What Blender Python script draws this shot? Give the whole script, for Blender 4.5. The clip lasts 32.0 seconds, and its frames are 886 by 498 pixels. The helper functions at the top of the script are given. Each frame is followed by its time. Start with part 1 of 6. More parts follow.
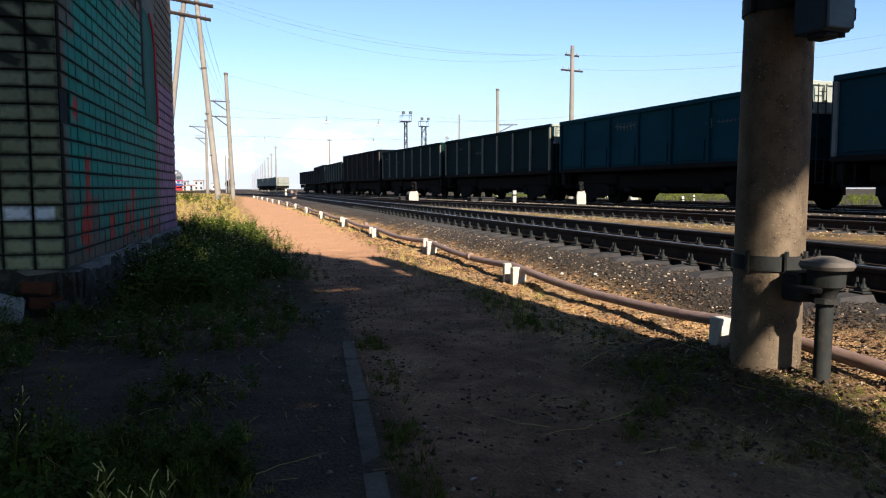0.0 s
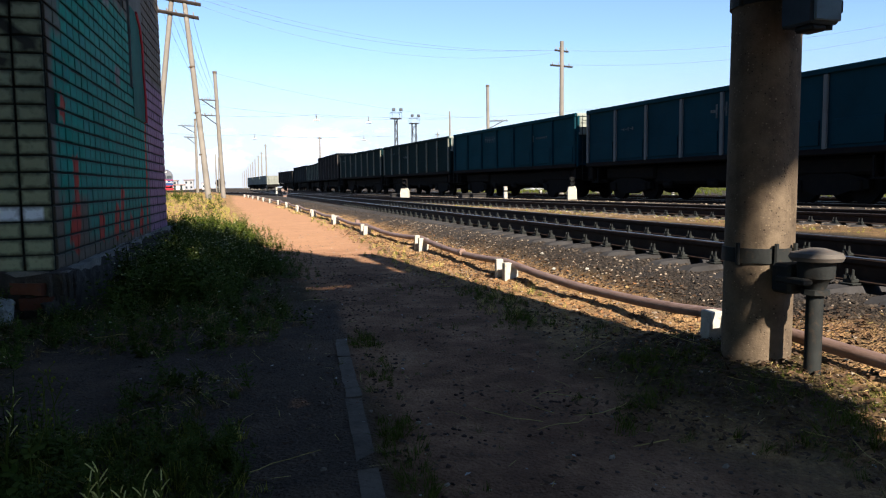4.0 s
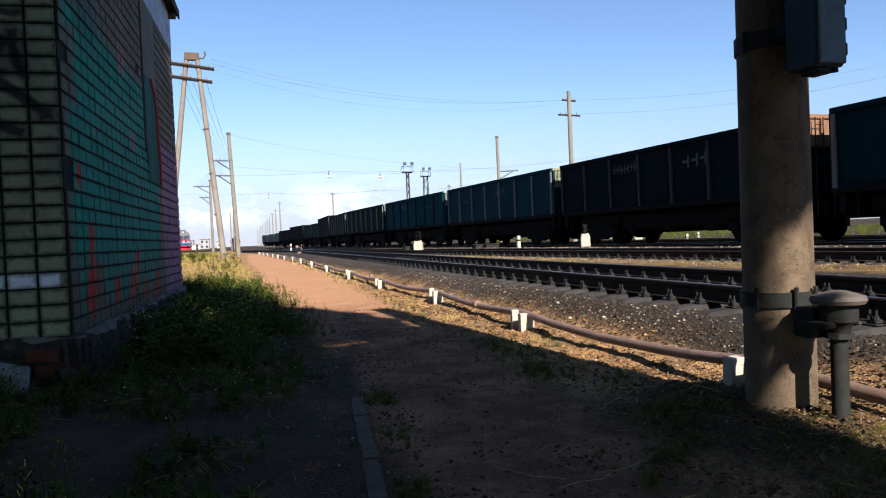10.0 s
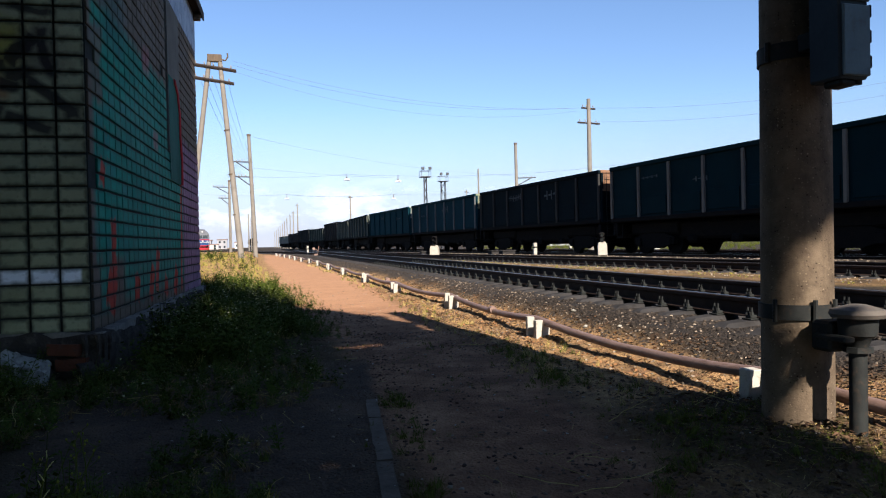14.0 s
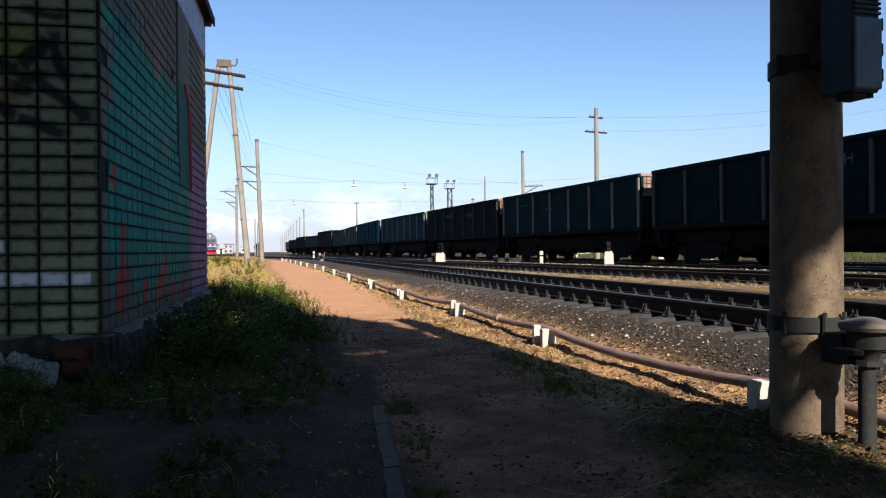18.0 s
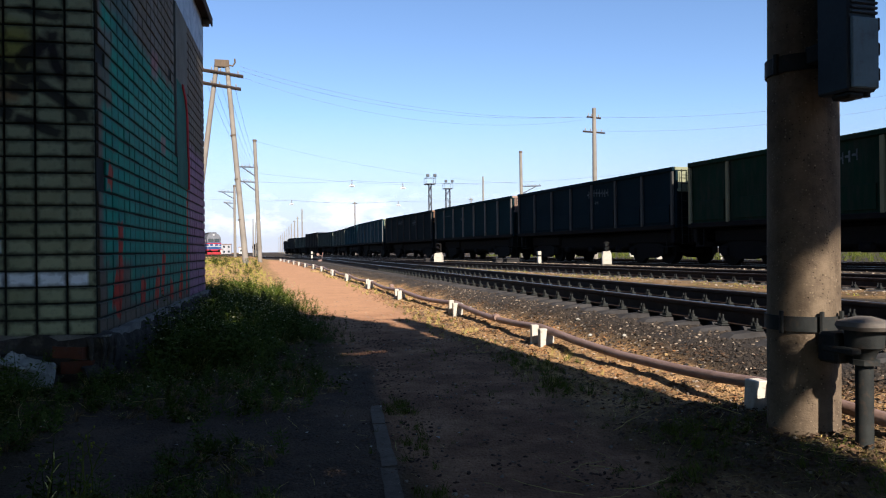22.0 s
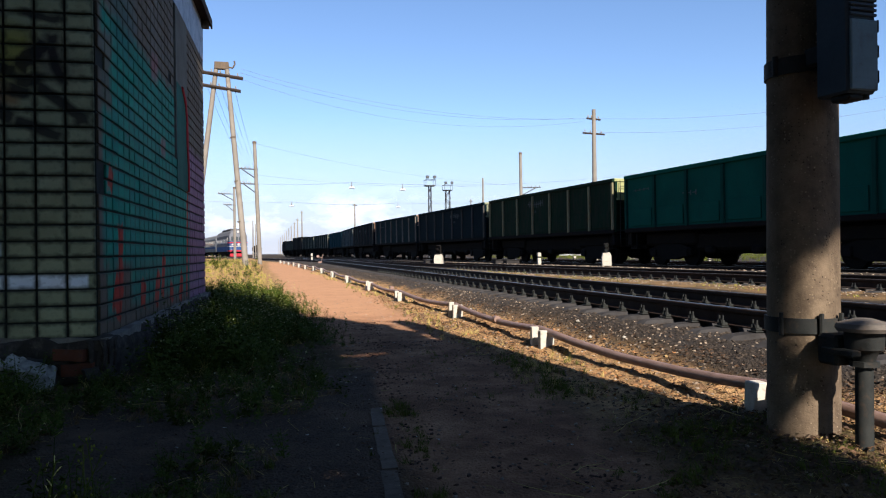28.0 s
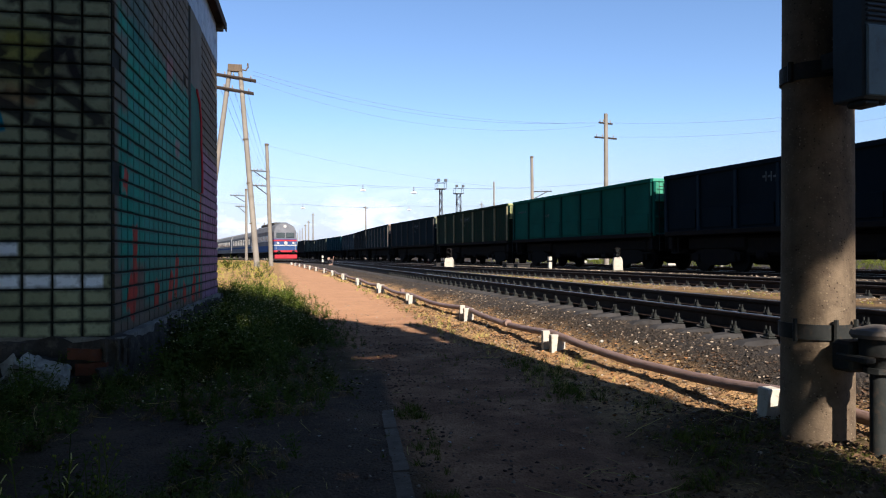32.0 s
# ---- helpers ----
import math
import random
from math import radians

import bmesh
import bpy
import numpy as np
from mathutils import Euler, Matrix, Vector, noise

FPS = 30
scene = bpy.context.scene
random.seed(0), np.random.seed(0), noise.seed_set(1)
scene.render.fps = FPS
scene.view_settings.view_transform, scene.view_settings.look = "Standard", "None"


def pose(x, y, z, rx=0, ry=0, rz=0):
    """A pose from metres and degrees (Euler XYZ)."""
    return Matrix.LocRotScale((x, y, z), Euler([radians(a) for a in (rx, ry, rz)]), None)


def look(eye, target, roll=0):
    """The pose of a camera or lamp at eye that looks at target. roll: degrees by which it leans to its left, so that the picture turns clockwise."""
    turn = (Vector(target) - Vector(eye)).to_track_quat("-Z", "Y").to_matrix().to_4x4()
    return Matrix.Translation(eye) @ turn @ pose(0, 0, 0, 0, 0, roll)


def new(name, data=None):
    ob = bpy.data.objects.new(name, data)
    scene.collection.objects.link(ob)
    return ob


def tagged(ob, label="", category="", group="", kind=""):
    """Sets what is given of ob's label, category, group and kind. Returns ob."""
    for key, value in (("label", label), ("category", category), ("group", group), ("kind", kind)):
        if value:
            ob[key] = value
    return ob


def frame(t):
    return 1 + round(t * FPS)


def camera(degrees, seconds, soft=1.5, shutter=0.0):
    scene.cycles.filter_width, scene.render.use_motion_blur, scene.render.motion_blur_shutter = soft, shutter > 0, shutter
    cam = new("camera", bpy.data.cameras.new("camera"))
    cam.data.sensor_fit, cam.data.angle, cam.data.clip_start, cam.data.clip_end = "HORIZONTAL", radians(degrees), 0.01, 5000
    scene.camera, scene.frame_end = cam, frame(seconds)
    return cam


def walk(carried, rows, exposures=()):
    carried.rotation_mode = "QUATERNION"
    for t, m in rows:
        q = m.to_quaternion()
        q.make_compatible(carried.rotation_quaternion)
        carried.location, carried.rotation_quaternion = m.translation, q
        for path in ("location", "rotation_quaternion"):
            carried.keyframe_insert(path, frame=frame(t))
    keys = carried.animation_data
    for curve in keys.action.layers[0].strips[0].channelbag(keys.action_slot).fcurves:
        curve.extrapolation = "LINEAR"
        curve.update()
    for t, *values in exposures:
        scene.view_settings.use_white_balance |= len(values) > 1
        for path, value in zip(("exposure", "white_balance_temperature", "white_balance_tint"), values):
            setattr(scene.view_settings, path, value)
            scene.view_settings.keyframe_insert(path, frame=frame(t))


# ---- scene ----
PATH = [
    (0, 15.52, -4.68, -0.06, 0.003, -0.008, 1.136),
    (0.5, 15.54, -4.62, 0.08, 0.003, -0.006, 1.133),
    (1, 15.69, -4.44, 0.09, -0.005, -0.011, 1.135),
    (1.5, 16.16, -4.74, -0.14, 0.004, -0.002, 1.134),
    (2, 16.31, -4.72, -0.38, 0.007, -0.008, 1.132),
    (2.5, 16.18, -5.07, -0.78, 0.018, -0.008, 1.133),
    (3, 16.20, -4.97, -0.73, 0.012, -0.003, 1.133),
    (3.5, 16.18, -4.97, -0.64, 0.005, -0.005, 1.131),
    (5.5, 16.15, -4.41, -0.99, 0.004, -0.011, 1.139),
    (6, 16.34, -4.06, -1.10, 0.000, -0.002, 1.142),
    (6.5, 15.78, -3.63, -1.13, -0.016, -0.003, 1.149),
    (7, 15.61, -3.47, -1.50, -0.014, -0.018, 1.144),
    (7.5, 15.40, -2.53, -1.88, -0.008, -0.007, 1.153),
    (8, 15.26, -1.06, -1.61, -0.037, -0.018, 1.159),
    (8.5, 14.88, -0.22, -1.42, -0.045, -0.012, 1.164),
    (9, 14.75, 0.09, -1.33, -0.014, -0.012, 1.153),
    (9.5, 14.99, -0.76, -2.33, 0.017, 0.010, 1.148),
    (10, 15.15, -0.93, -2.59, 0.020, 0.017, 1.149),
    (10.5, 14.92, -0.61, -2.37, 0.021, 0.019, 1.151),
    (11, 14.71, -0.54, -2.18, 0.015, 0.011, 1.147),
    (11.5, 14.58, -0.51, -1.89, 0.009, 0.007, 1.148),
    (12, 14.44, -0.64, -1.85, 0.007, 0.002, 1.152),
    (12.5, 14.26, -0.63, -1.52, -0.002, 0.007, 1.148),
    (13, 14.20, -0.51, -1.50, -0.000, -0.000, 1.150),
    (13.5, 14.19, -0.50, -1.49, 0.003, -0.001, 1.149),
    (14, 13.92, -0.48, -1.32, 0.003, -0.002, 1.145),
    (14.5, 13.97, -0.36, -1.42, 0.003, 0.002, 1.149),
    (16.5, 13.72, -0.19, -0.81, -0.016, -0.005, 1.153),
    (17, 13.73, -0.21, -0.79, -0.016, -0.010, 1.149),
    (17.5, 13.52, -0.02, -0.59, -0.016, -0.006, 1.146),
    (18, 13.49, 0.08, -0.60, -0.019, -0.008, 1.148),
    (18.5, 13.48, 0.09, -0.62, -0.014, -0.012, 1.145),
    (19, 13.51, -0.09, -0.64, -0.009, -0.006, 1.146),
    (19.5, 13.57, -0.14, -0.60, -0.015, -0.011, 1.147),
    (20, 13.50, -0.02, -0.41, -0.021, -0.010, 1.146),
    (20.5, 13.50, 0.08, -0.40, -0.023, -0.014, 1.149),
    (21, 13.49, 0.08, -0.44, -0.017, -0.008, 1.149),
    (21.5, 13.58, 0.03, -0.70, -0.015, -0.017, 1.148),
    (22, 13.63, 0.09, -0.65, -0.016, -0.009, 1.145),
    (22.5, 13.67, 0.13, -0.62, -0.014, -0.010, 1.147),
    (23, 13.71, 0.18, -0.68, -0.015, -0.014, 1.147),
    (23.5, 13.77, 0.11, -0.70, -0.013, -0.010, 1.147),
    (24, 13.77, 0.07, -0.73, -0.012, -0.011, 1.146),
    (24.5, 13.75, 0.14, -0.63, -0.015, -0.007, 1.147),
    (25, 13.72, 0.20, -0.55, -0.017, -0.012, 1.145),
    (25.5, 13.73, 0.19, -0.60, -0.012, -0.006, 1.146),
    (27.5, 13.66, 0.25, -0.62, -0.015, -0.014, 1.150),
    (28, 13.64, 0.21, -0.73, -0.017, -0.012, 1.150),
    (28.5, 13.71, 0.18, -0.72, -0.019, -0.012, 1.149),
    (29, 13.67, 0.22, -0.62, -0.016, -0.014, 1.146),
    (29.5, 13.68, 0.26, -0.62, -0.018, -0.015, 1.149),
    (30, 13.57, 0.26, -0.54, -0.018, -0.013, 1.145),
    (30.5, 13.29, 0.21, -0.51, -0.021, -0.013, 1.145),
    (31, 13.14, 0.31, -0.49, -0.020, -0.009, 1.150),
    (31.5, 12.86, 0.47, -0.32, -0.026, -0.014, 1.153),
    (32, 12.83, 0.47, -0.26, -0.035, -0.021, 1.148),
]


def gaze(t, yaw, pitch, roll, x, y, z):
    a, b = radians(yaw), radians(pitch)
    ahead = Vector((math.sin(a) * math.cos(b), math.cos(a) * math.cos(b), math.sin(b)))
    eye = Vector((x, y, z))
    return t, look(eye, eye + ahead, roll)


cam = camera(62.1, 32.0, 1.15)
walk(cam, [gaze(*row) for row in PATH],
     [(0, 1.73, 5760, 12), (6, 1.73, 5760, 12), (7, 1.7, 5755, 12), (8.1, 1.72, 5735, 12.6), (8.8, 1.52, 5650, 14), (9.6, 1.52, 5650, 14), (32, 1.52, 5650, 14)])

# ---- world and sun ----
SUN_AZ = 174.2      # degrees clockwise from the +Y way of the tracks
SUN_EL = 36.0
world = bpy.data.worlds.new("world")
scene.world = world
world.use_nodes = True
wn = world.node_tree.nodes
sky = wn.new("ShaderNodeTexSky")
sky.sky_type = 'NISHITA'
sky.sun_disc = False
sky.sun_elevation = radians(SUN_EL)
sky.sun_rotation = radians(SUN_AZ)
sky.dust_density = 0.05
sky.ozone_density = 2.0
world.node_tree.links.new(sky.outputs[0], wn["Background"].inputs[0])
wn["Background"].inputs[1].default_value = 0.05
sun = new("sun", bpy.data.lights.new("sun", 'SUN'))
sun.data.energy = 5.0
sun.data.angle = radians(0.55)
sun.data.color = (1.0, 0.84, 0.62)
_a, _e = radians(SUN_AZ), radians(SUN_EL)
sun.matrix_basis = look((0, 0, 60), (-math.sin(_a) * math.cos(_e), -math.cos(_a) * math.cos(_e), 60 - math.sin(_e)))

# ---- small mesh kit ----


class Geo:
    """Gathers vertices and faces of one mesh."""

    def __init__(self):
        self.v, self.f = [], []

    def add(self, verts, faces):
        n = len(self.v)
        self.v.extend(verts)
        self.f.extend([tuple(n + i for i in f) for f in faces])
        return self

    def box(self, x0, y0, z0, x1, y1, z1, c=0.0, m=None):
        """A box, its edges cut by c."""
        if c <= 0:
            vs = [(x, y, z) for x in (x0, x1) for y in (y0, y1) for z in (z0, z1)]
            fs = [(0, 1, 3, 2), (4, 6, 7, 5), (0, 4, 5, 1), (2, 3, 7, 6), (0, 2, 6, 4), (1, 5, 7, 3)]
        else:
            vs, fs = [], []
            c = min(c, (x1 - x0) / 2.2, (y1 - y0) / 2.2, (z1 - z0) / 2.2)
            ids = {}
            for i, x in enumerate((x0, x1)):
                for j, y in enumerate((y0, y1)):
                    for k, z in enumerate((z0, z1)):
                        sx, sy, sz = 1 - 2 * i, 1 - 2 * j, 1 - 2 * k
                        for ax, p in enumerate(((x, y + sy * c, z + sz * c), (x + sx * c, y, z + sz * c), (x + sx * c, y + sy * c, z))):
                            ids[i, j, k, ax] = len(vs)
                            vs.append(p)
            g = lambda i, j, k, a: ids[i, j, k, a]
            for s in (0, 1):
                for ax in range(3):
                    q = []
                    for u, w in ((0, 0), (1, 0), (1, 1), (0, 1)):
                        ijk = [0, 0, 0]
                        ijk[ax], ijk[(ax + 1) % 3], ijk[(ax + 2) % 3] = s, u, w
                        q.append(g(*ijk, ax))
                    fs.append(tuple(q if s else q[::-1]))
            for ax in range(3):
                b, d = (ax + 1) % 3, (ax + 2) % 3
                for u in (0, 1):
                    for w in (0, 1):
                        lo, hi = [0, 0, 0], [0, 0, 0]
                        lo[ax], hi[ax] = 0, 1
                        lo[b] = hi[b] = u
                        lo[d] = hi[d] = w
                        q = (g(*lo, b), g(*hi, b), g(*hi, d), g(*lo, d))
                        fs.append(q if (u + w) % 2 == 0 else q[::-1])
            for i in (0, 1):
                for j in (0, 1):
                    for k in (0, 1):
                        q = (g(i, j, k, 0), g(i, j, k, 1), g(i, j, k, 2))
                        fs.append(q if (i + j + k) % 2 else q[::-1])
        if m is not None:
            vs = [tuple(m @ Vector(p)) for p in vs]
        return self.add(vs, fs)

    def tube(self, pts, radii, n=12, caps=True):
        """A round bar along points."""
        pts = [Vector(p) for p in pts]
        if not hasattr(radii, "__len__"):
            radii = [radii] * len(pts)
        base = len(self.v)
        side = None
        for i, p in enumerate(pts):
            d = (pts[min(i + 1, len(pts) - 1)] - pts[max(i - 1, 0)]).normalized()
            if side is None:
                side = d.cross(Vector((0, 0, 1)))
                if side.length < 0.05:
                    side = Vector((1, 0, 0))
            side = (side - d * side.dot(d)).normalized()
            up = d.cross(side)
            for k in range(n):
                a = 2 * math.pi * k / n
                self.v.append(tuple(p + (side * math.cos(a) + up * math.sin(a)) * radii[i]))
        for i in range(len(pts) - 1):
            for k in range(n):
                a, b = base + i * n + k, base + i * n + (k + 1) % n
                self.f.append((a, a + n, b + n, b))
        if caps:
            self.f.append(tuple(base + k for k in range(n)))
            self.f.append(tuple(base + (len(pts) - 1) * n + k for k in range(n))[::-1])
        return self

    def sweep(self, outline, p0, p1, side, up):
        """A flat outline of (a, b) carried straight from p0 to p1."""
        p0, p1, side, up = Vector(p0), Vector(p1), Vector(side), Vector(up)
        n = len(outline)
        b = len(self.v)
        for p in (p0, p1):
            self.v.extend(tuple(p + side * u + up * w) for u, w in outline)
        for k in range(n):
            self.f.append((b + k, b + (k + 1) % n, b + n + (k + 1) % n, b + n + k))
        self.f.append(tuple(b + k for k in range(n))[::-1])
        self.f.append(tuple(b + n + k for k in range(n)))
        return self

    def mesh(self, name, mat=None, smooth=False):
        me = bpy.data.meshes.new(name)
        me.from_pydata(self.v, [], self.f)
        if len(self.f) > 4000:
            if mat:
                me.materials.append(mat)
            return me
        bm = bmesh.new()
        bm.from_mesh(me)
        bmesh.ops.recalc_face_normals(bm, faces=bm.faces)
        bm.to_mesh(me)
        bm.free()
        if smooth:
            me.shade_smooth()
            me.set_sharp_from_angle(angle=radians(38))
        if mat:
            me.materials.append(mat)
        return me


def part(name, geo, mat, parent, label="", smooth=False):
    me = geo if isinstance(geo, bpy.types.Mesh) else geo.mesh(name, mat, smooth)
    ob = new(name, me)
    ob.parent = parent
    if label:
        tagged(ob, label)
    return ob


def thing(name, label, category, at=None, group="", kind=""):
    ob = new(name)
    ob.empty_display_size = 0.1
    if at is not None:
        ob.matrix_basis = at
    return tagged(ob, label, category, group, kind)


def solid(name, geo, mat, label, category, at=None, group="", kind="", smooth=False):
    """A thing of one mesh."""
    ob = new(name, geo if isinstance(geo, bpy.types.Mesh) else geo.mesh(name, mat, smooth))
    if at is not None:
        ob.matrix_basis = at
    return tagged(ob, label, category, group, kind)


# ---- materials ----


class Mat:
    """A node material built step by step."""

    def __init__(self, name, rough=0.7, metal=0.0, spec=0.5):
        self.m = bpy.data.materials.new(name)
        self.m.use_nodes = True
        self.t = self.m.node_tree
        self.b = self.t.nodes["Principled BSDF"]
        self.b.inputs["Roughness"].default_value = rough
        self.b.inputs["Metallic"].default_value = metal
        self.b.inputs["Specular IOR Level"].default_value = spec
        self.co = None

    def node(self, kind, **ins):
        n = self.t.nodes.new(kind)
        for k, v in ins.items():
            self.put(n.inputs[k.replace("_", " ")], v)
        return n

    def put(self, sock, v):
        if isinstance(v, bpy.types.NodeSocket):
            self.t.links.new(v, sock)
        elif isinstance(v, (tuple, list)) and len(v) == 3 and sock.type == 'RGBA':
            sock.default_value = (*v, 1)
        else:
            sock.default_value = v

    def coords(self):
        if self.co is None:
            self.co = self.node("ShaderNodeTexCoord").outputs["Object"]
        return self.co

    def world_pos(self):
        return self.node("ShaderNodeNewGeometry").outputs["Position"]

    def noise(self, scale, detail=4, rough=0.55, co=None, stretch=None):
        co = co if co is not None else self.coords()
        if stretch:
            mp = self.node("ShaderNodeMapping")
            self.put(mp.inputs["Vector"], co)
            mp.inputs["Scale"].default_value = stretch
            co = mp.outputs[0]
        n = self.node("ShaderNodeTexNoise", Scale=scale, Detail=detail, Roughness=rough)
        self.put(n.inputs["Vector"], co)
        return n.outputs["Fac"]

    def ramp(self, fac, lo, hi):
        r = self.node("ShaderNodeMapRange")
        self.put(r.inputs["Value"], fac)
        r.inputs["From Min"].default_value, r.inputs["From Max"].default_value = lo, hi
        return r.outputs[0]

    def mix(self, fac, a, b):
        n = self.t.nodes.new("ShaderNodeMix")
        n.data_type = 'RGBA'
        self.put(n.inputs[0], fac)
        self.put(n.inputs[6], a)
        self.put(n.inputs[7], b)
        return n.outputs[2]

    def math(self, op, a, b=0.0):
        n = self.t.nodes.new("ShaderNodeMath")
        n.operation = op
        self.put(n.inputs[0], a)
        self.put(n.inputs[1], b)
        return n.outputs[0]

    def attr(self, name):
        n = self.t.nodes.new("ShaderNodeAttribute")
        n.attribute_name = name
        return n.outputs["Fac"]

    def random(self):
        return self.node("ShaderNodeObjectInfo").outputs["Random"]

    def island(self):
        return self.node("ShaderNodeNewGeometry").outputs["Random Per Island"]

    def color(self, c):
        self.put(self.b.inputs["Base Color"], c)
        return self

    def rough(self, r):
        self.put(self.b.inputs["Roughness"], r)
        return self

    def bump(self, fac, strength=0.4, dist=0.01):
        n = self.node("ShaderNodeBump", Strength=strength, Distance=dist)
        self.put(n.inputs["Height"], fac)
        self.t.links.new(n.outputs[0], self.b.inputs["Normal"])
        return self


def weathered(name, c1, c2, c3=None, scale=6.0, fine=60.0, rough=0.75, metal=0.0, bump=0.3, dist=0.006, spread=0.0, stretch=None, spec=0.06):
    """Paint, stone or metal with stains and grain."""
    m = Mat(name, rough, metal, spec)
    co = m.coords()
    if spread:
        add = m.node("ShaderNodeVectorMath")
        add.operation = 'ADD'
        m.put(add.inputs[0], co)
        m.put(add.inputs[1], m.math('MULTIPLY', m.random(), 37.0))
        co = m.co = add.outputs[0]
    big = m.noise(scale, 5, 0.6, stretch=stretch)
    small = m.noise(fine, 4, 0.6)
    col = m.mix(m.ramp(big, 0.35, 0.68), c1, c2)
    if c3:
        col = m.mix(m.math('MULTIPLY', m.ramp(m.noise(scale * 2.3, 6, 0.65, stretch=stretch), 0.54, 0.7), 0.75), col, c3)
    col = m.mix(m.math('MULTIPLY', m.ramp(small, 0.35, 0.75), 0.3), col, tuple(x * 0.55 for x in c1))
    if spread:
        hs = m.node("ShaderNodeHueSaturation", Color=col)
        m.put(hs.inputs["Value"], m.math('ADD', m.math('MULTIPLY', m.random(), spread), 1 - spread / 2))
        col = hs.outputs[0]
    m.color(col).bump(m.math('ADD', small, m.math('MULTIPLY', big, 0.6)), bump, dist)
    m.rough(m.math('ADD', m.math('MULTIPLY', big, 0.2), rough - 0.1))
    return m.m


def scatter(variants, spots):
    """One mesh of many small pieces: spots are rows of x, y, z, turn, tilt, tilt way, size."""
    vs, fs, n = [], [], 0
    spots = np.asarray(spots, dtype=float)
    pick = np.random.randint(0, len(variants), len(spots))
    for i, (v, f) in enumerate(variants):
        s = spots[pick == i]
        if not len(s):
            continue
        v = np.asarray(v, dtype=float)
        c, d = np.cos(s[:, 3]), np.sin(s[:, 3])
        p = v[None] * s[:, 6, None, None]
        x = p[..., 0] * c[:, None] - p[..., 1] * d[:, None]
        y = p[..., 0] * d[:, None] + p[..., 1] * c[:, None]
        z = p[..., 2]
        ux, uy = np.cos(s[:, 5])[:, None], np.sin(s[:, 5])[:, None]
        a = x * ux + y * uy
        ct, st = np.cos(s[:, 4])[:, None], np.sin(s[:, 4])[:, None]
        a2, z2 = a * ct + z * st, -a * st + z * ct
        x, y = x + (a2 - a) * ux, y + (a2 - a) * uy
        q = np.stack([x + s[:, 0, None], y + s[:, 1, None], z2 + s[:, 2, None]], -1).reshape(-1, 3)
        k = len(v)
        base = n + k * np.arange(len(s))
        for face in f:
            fs.append(base[:, None] + np.asarray(face)[None])
        vs.append(q)
        n += k * len(s)
    g = Geo()
    g.v = np.concatenate(vs).tolist()
    for block in fs:
        g.f.extend(block.tolist())
    return g


def raw(geo, name, mat):
    me = bpy.data.meshes.new(name)
    me.from_pydata(geo.v, [], geo.f)
    me.materials.append(mat)
    return me


# ---- materials in use ----
concrete = weathered("concrete", (0.231, 0.217, 0.189), (0.168, 0.154, 0.133), (0.112, 0.105, 0.091), 3.0, 40.0, 0.85, bump=0.5)
pole_concrete = weathered("pole_concrete", (0.19, 0.172, 0.148), (0.142, 0.13, 0.113), (0.13, 0.118, 0.1), 1.2, 30.0, 0.85, spread=0.2)
def pitted(name, c1, c2, grit, pit):
    """Old spun concrete: blotches, pale grit and dark pits."""
    m = Mat(name, 0.95, 0, 0.06)
    col = m.mix(m.ramp(m.noise(7.0, 5, 0.65), 0.35, 0.65), c1, c2)
    col = m.mix(m.math('MULTIPLY', m.ramp(m.noise(1.5, 5, 0.6, stretch=(5, 5, 0.6)), 0.5, 0.68), 0.5), col, tuple(x * 0.45 for x in c2))
    cells = m.node("ShaderNodeTexVoronoi", Scale=75.0)
    m.put(cells.inputs["Vector"], m.coords())
    pick = m.node("ShaderNodeSeparateColor", Color=cells.outputs["Color"])
    near = m.math('MULTIPLY', m.ramp(cells.outputs["Distance"], 0.42, 0.2), m.ramp(m.noise(14.0, 4, 0.6), 0.4, 0.6))
    col = m.mix(m.math('MULTIPLY', near, m.ramp(pick.outputs[0], 0.74, 0.95)), col, grit)
    holes = m.math('MULTIPLY', near, m.ramp(pick.outputs[1], 0.78, 0.92))
    col = m.mix(holes, col, pit)
    m.color(col)
    m.bump(m.math('SUBTRACT', m.math('ADD', m.noise(55, 4, 0.6), m.math('MULTIPLY', m.noise(8, 3, 0.5), 0.4)), holes), 0.7, 0.006)
    return m.m


mast_concrete = pitted("mast_concrete", (0.135, 0.103, 0.07), (0.08, 0.06, 0.042), (0.24, 0.19, 0.13), (0.018, 0.014, 0.011))
sleeper_concrete = weathered("sleeper_concrete", (0.038, 0.036, 0.036), (0.022, 0.021, 0.021), (0.015, 0.013, 0.012), 4.0, 50.0, 0.9, bump=0.5, spread=0.3, spec=0.05)
rail_steel = weathered("rail_steel", (0.03, 0.021, 0.017), (0.018, 0.013, 0.011), (0.05, 0.03, 0.02), 5.0, 60.0, 0.75, 0.1, spread=0.1, spec=0.05)
rail_head = weathered("rail_head", (0.245, 0.238, 0.231), (0.154, 0.14, 0.133), None, 3.0, 80.0, 0.35, 1.0, bump=0.1)
rust = weathered("rust", (0.21, 0.14, 0.112), (0.13, 0.082, 0.064), (0.08, 0.05, 0.038), 8.0, 70.0, 0.6, 0.15, stretch=(3, 0.6, 3), spec=0.3)
dark_paint = weathered("dark_paint", (0.022, 0.024, 0.023), (0.015, 0.016, 0.016), (0.045, 0.032, 0.023), 9.0, 60.0, 0.7, 0.0, spec=0.1)
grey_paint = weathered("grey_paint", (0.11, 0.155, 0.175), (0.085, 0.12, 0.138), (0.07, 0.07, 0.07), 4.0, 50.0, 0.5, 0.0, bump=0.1)
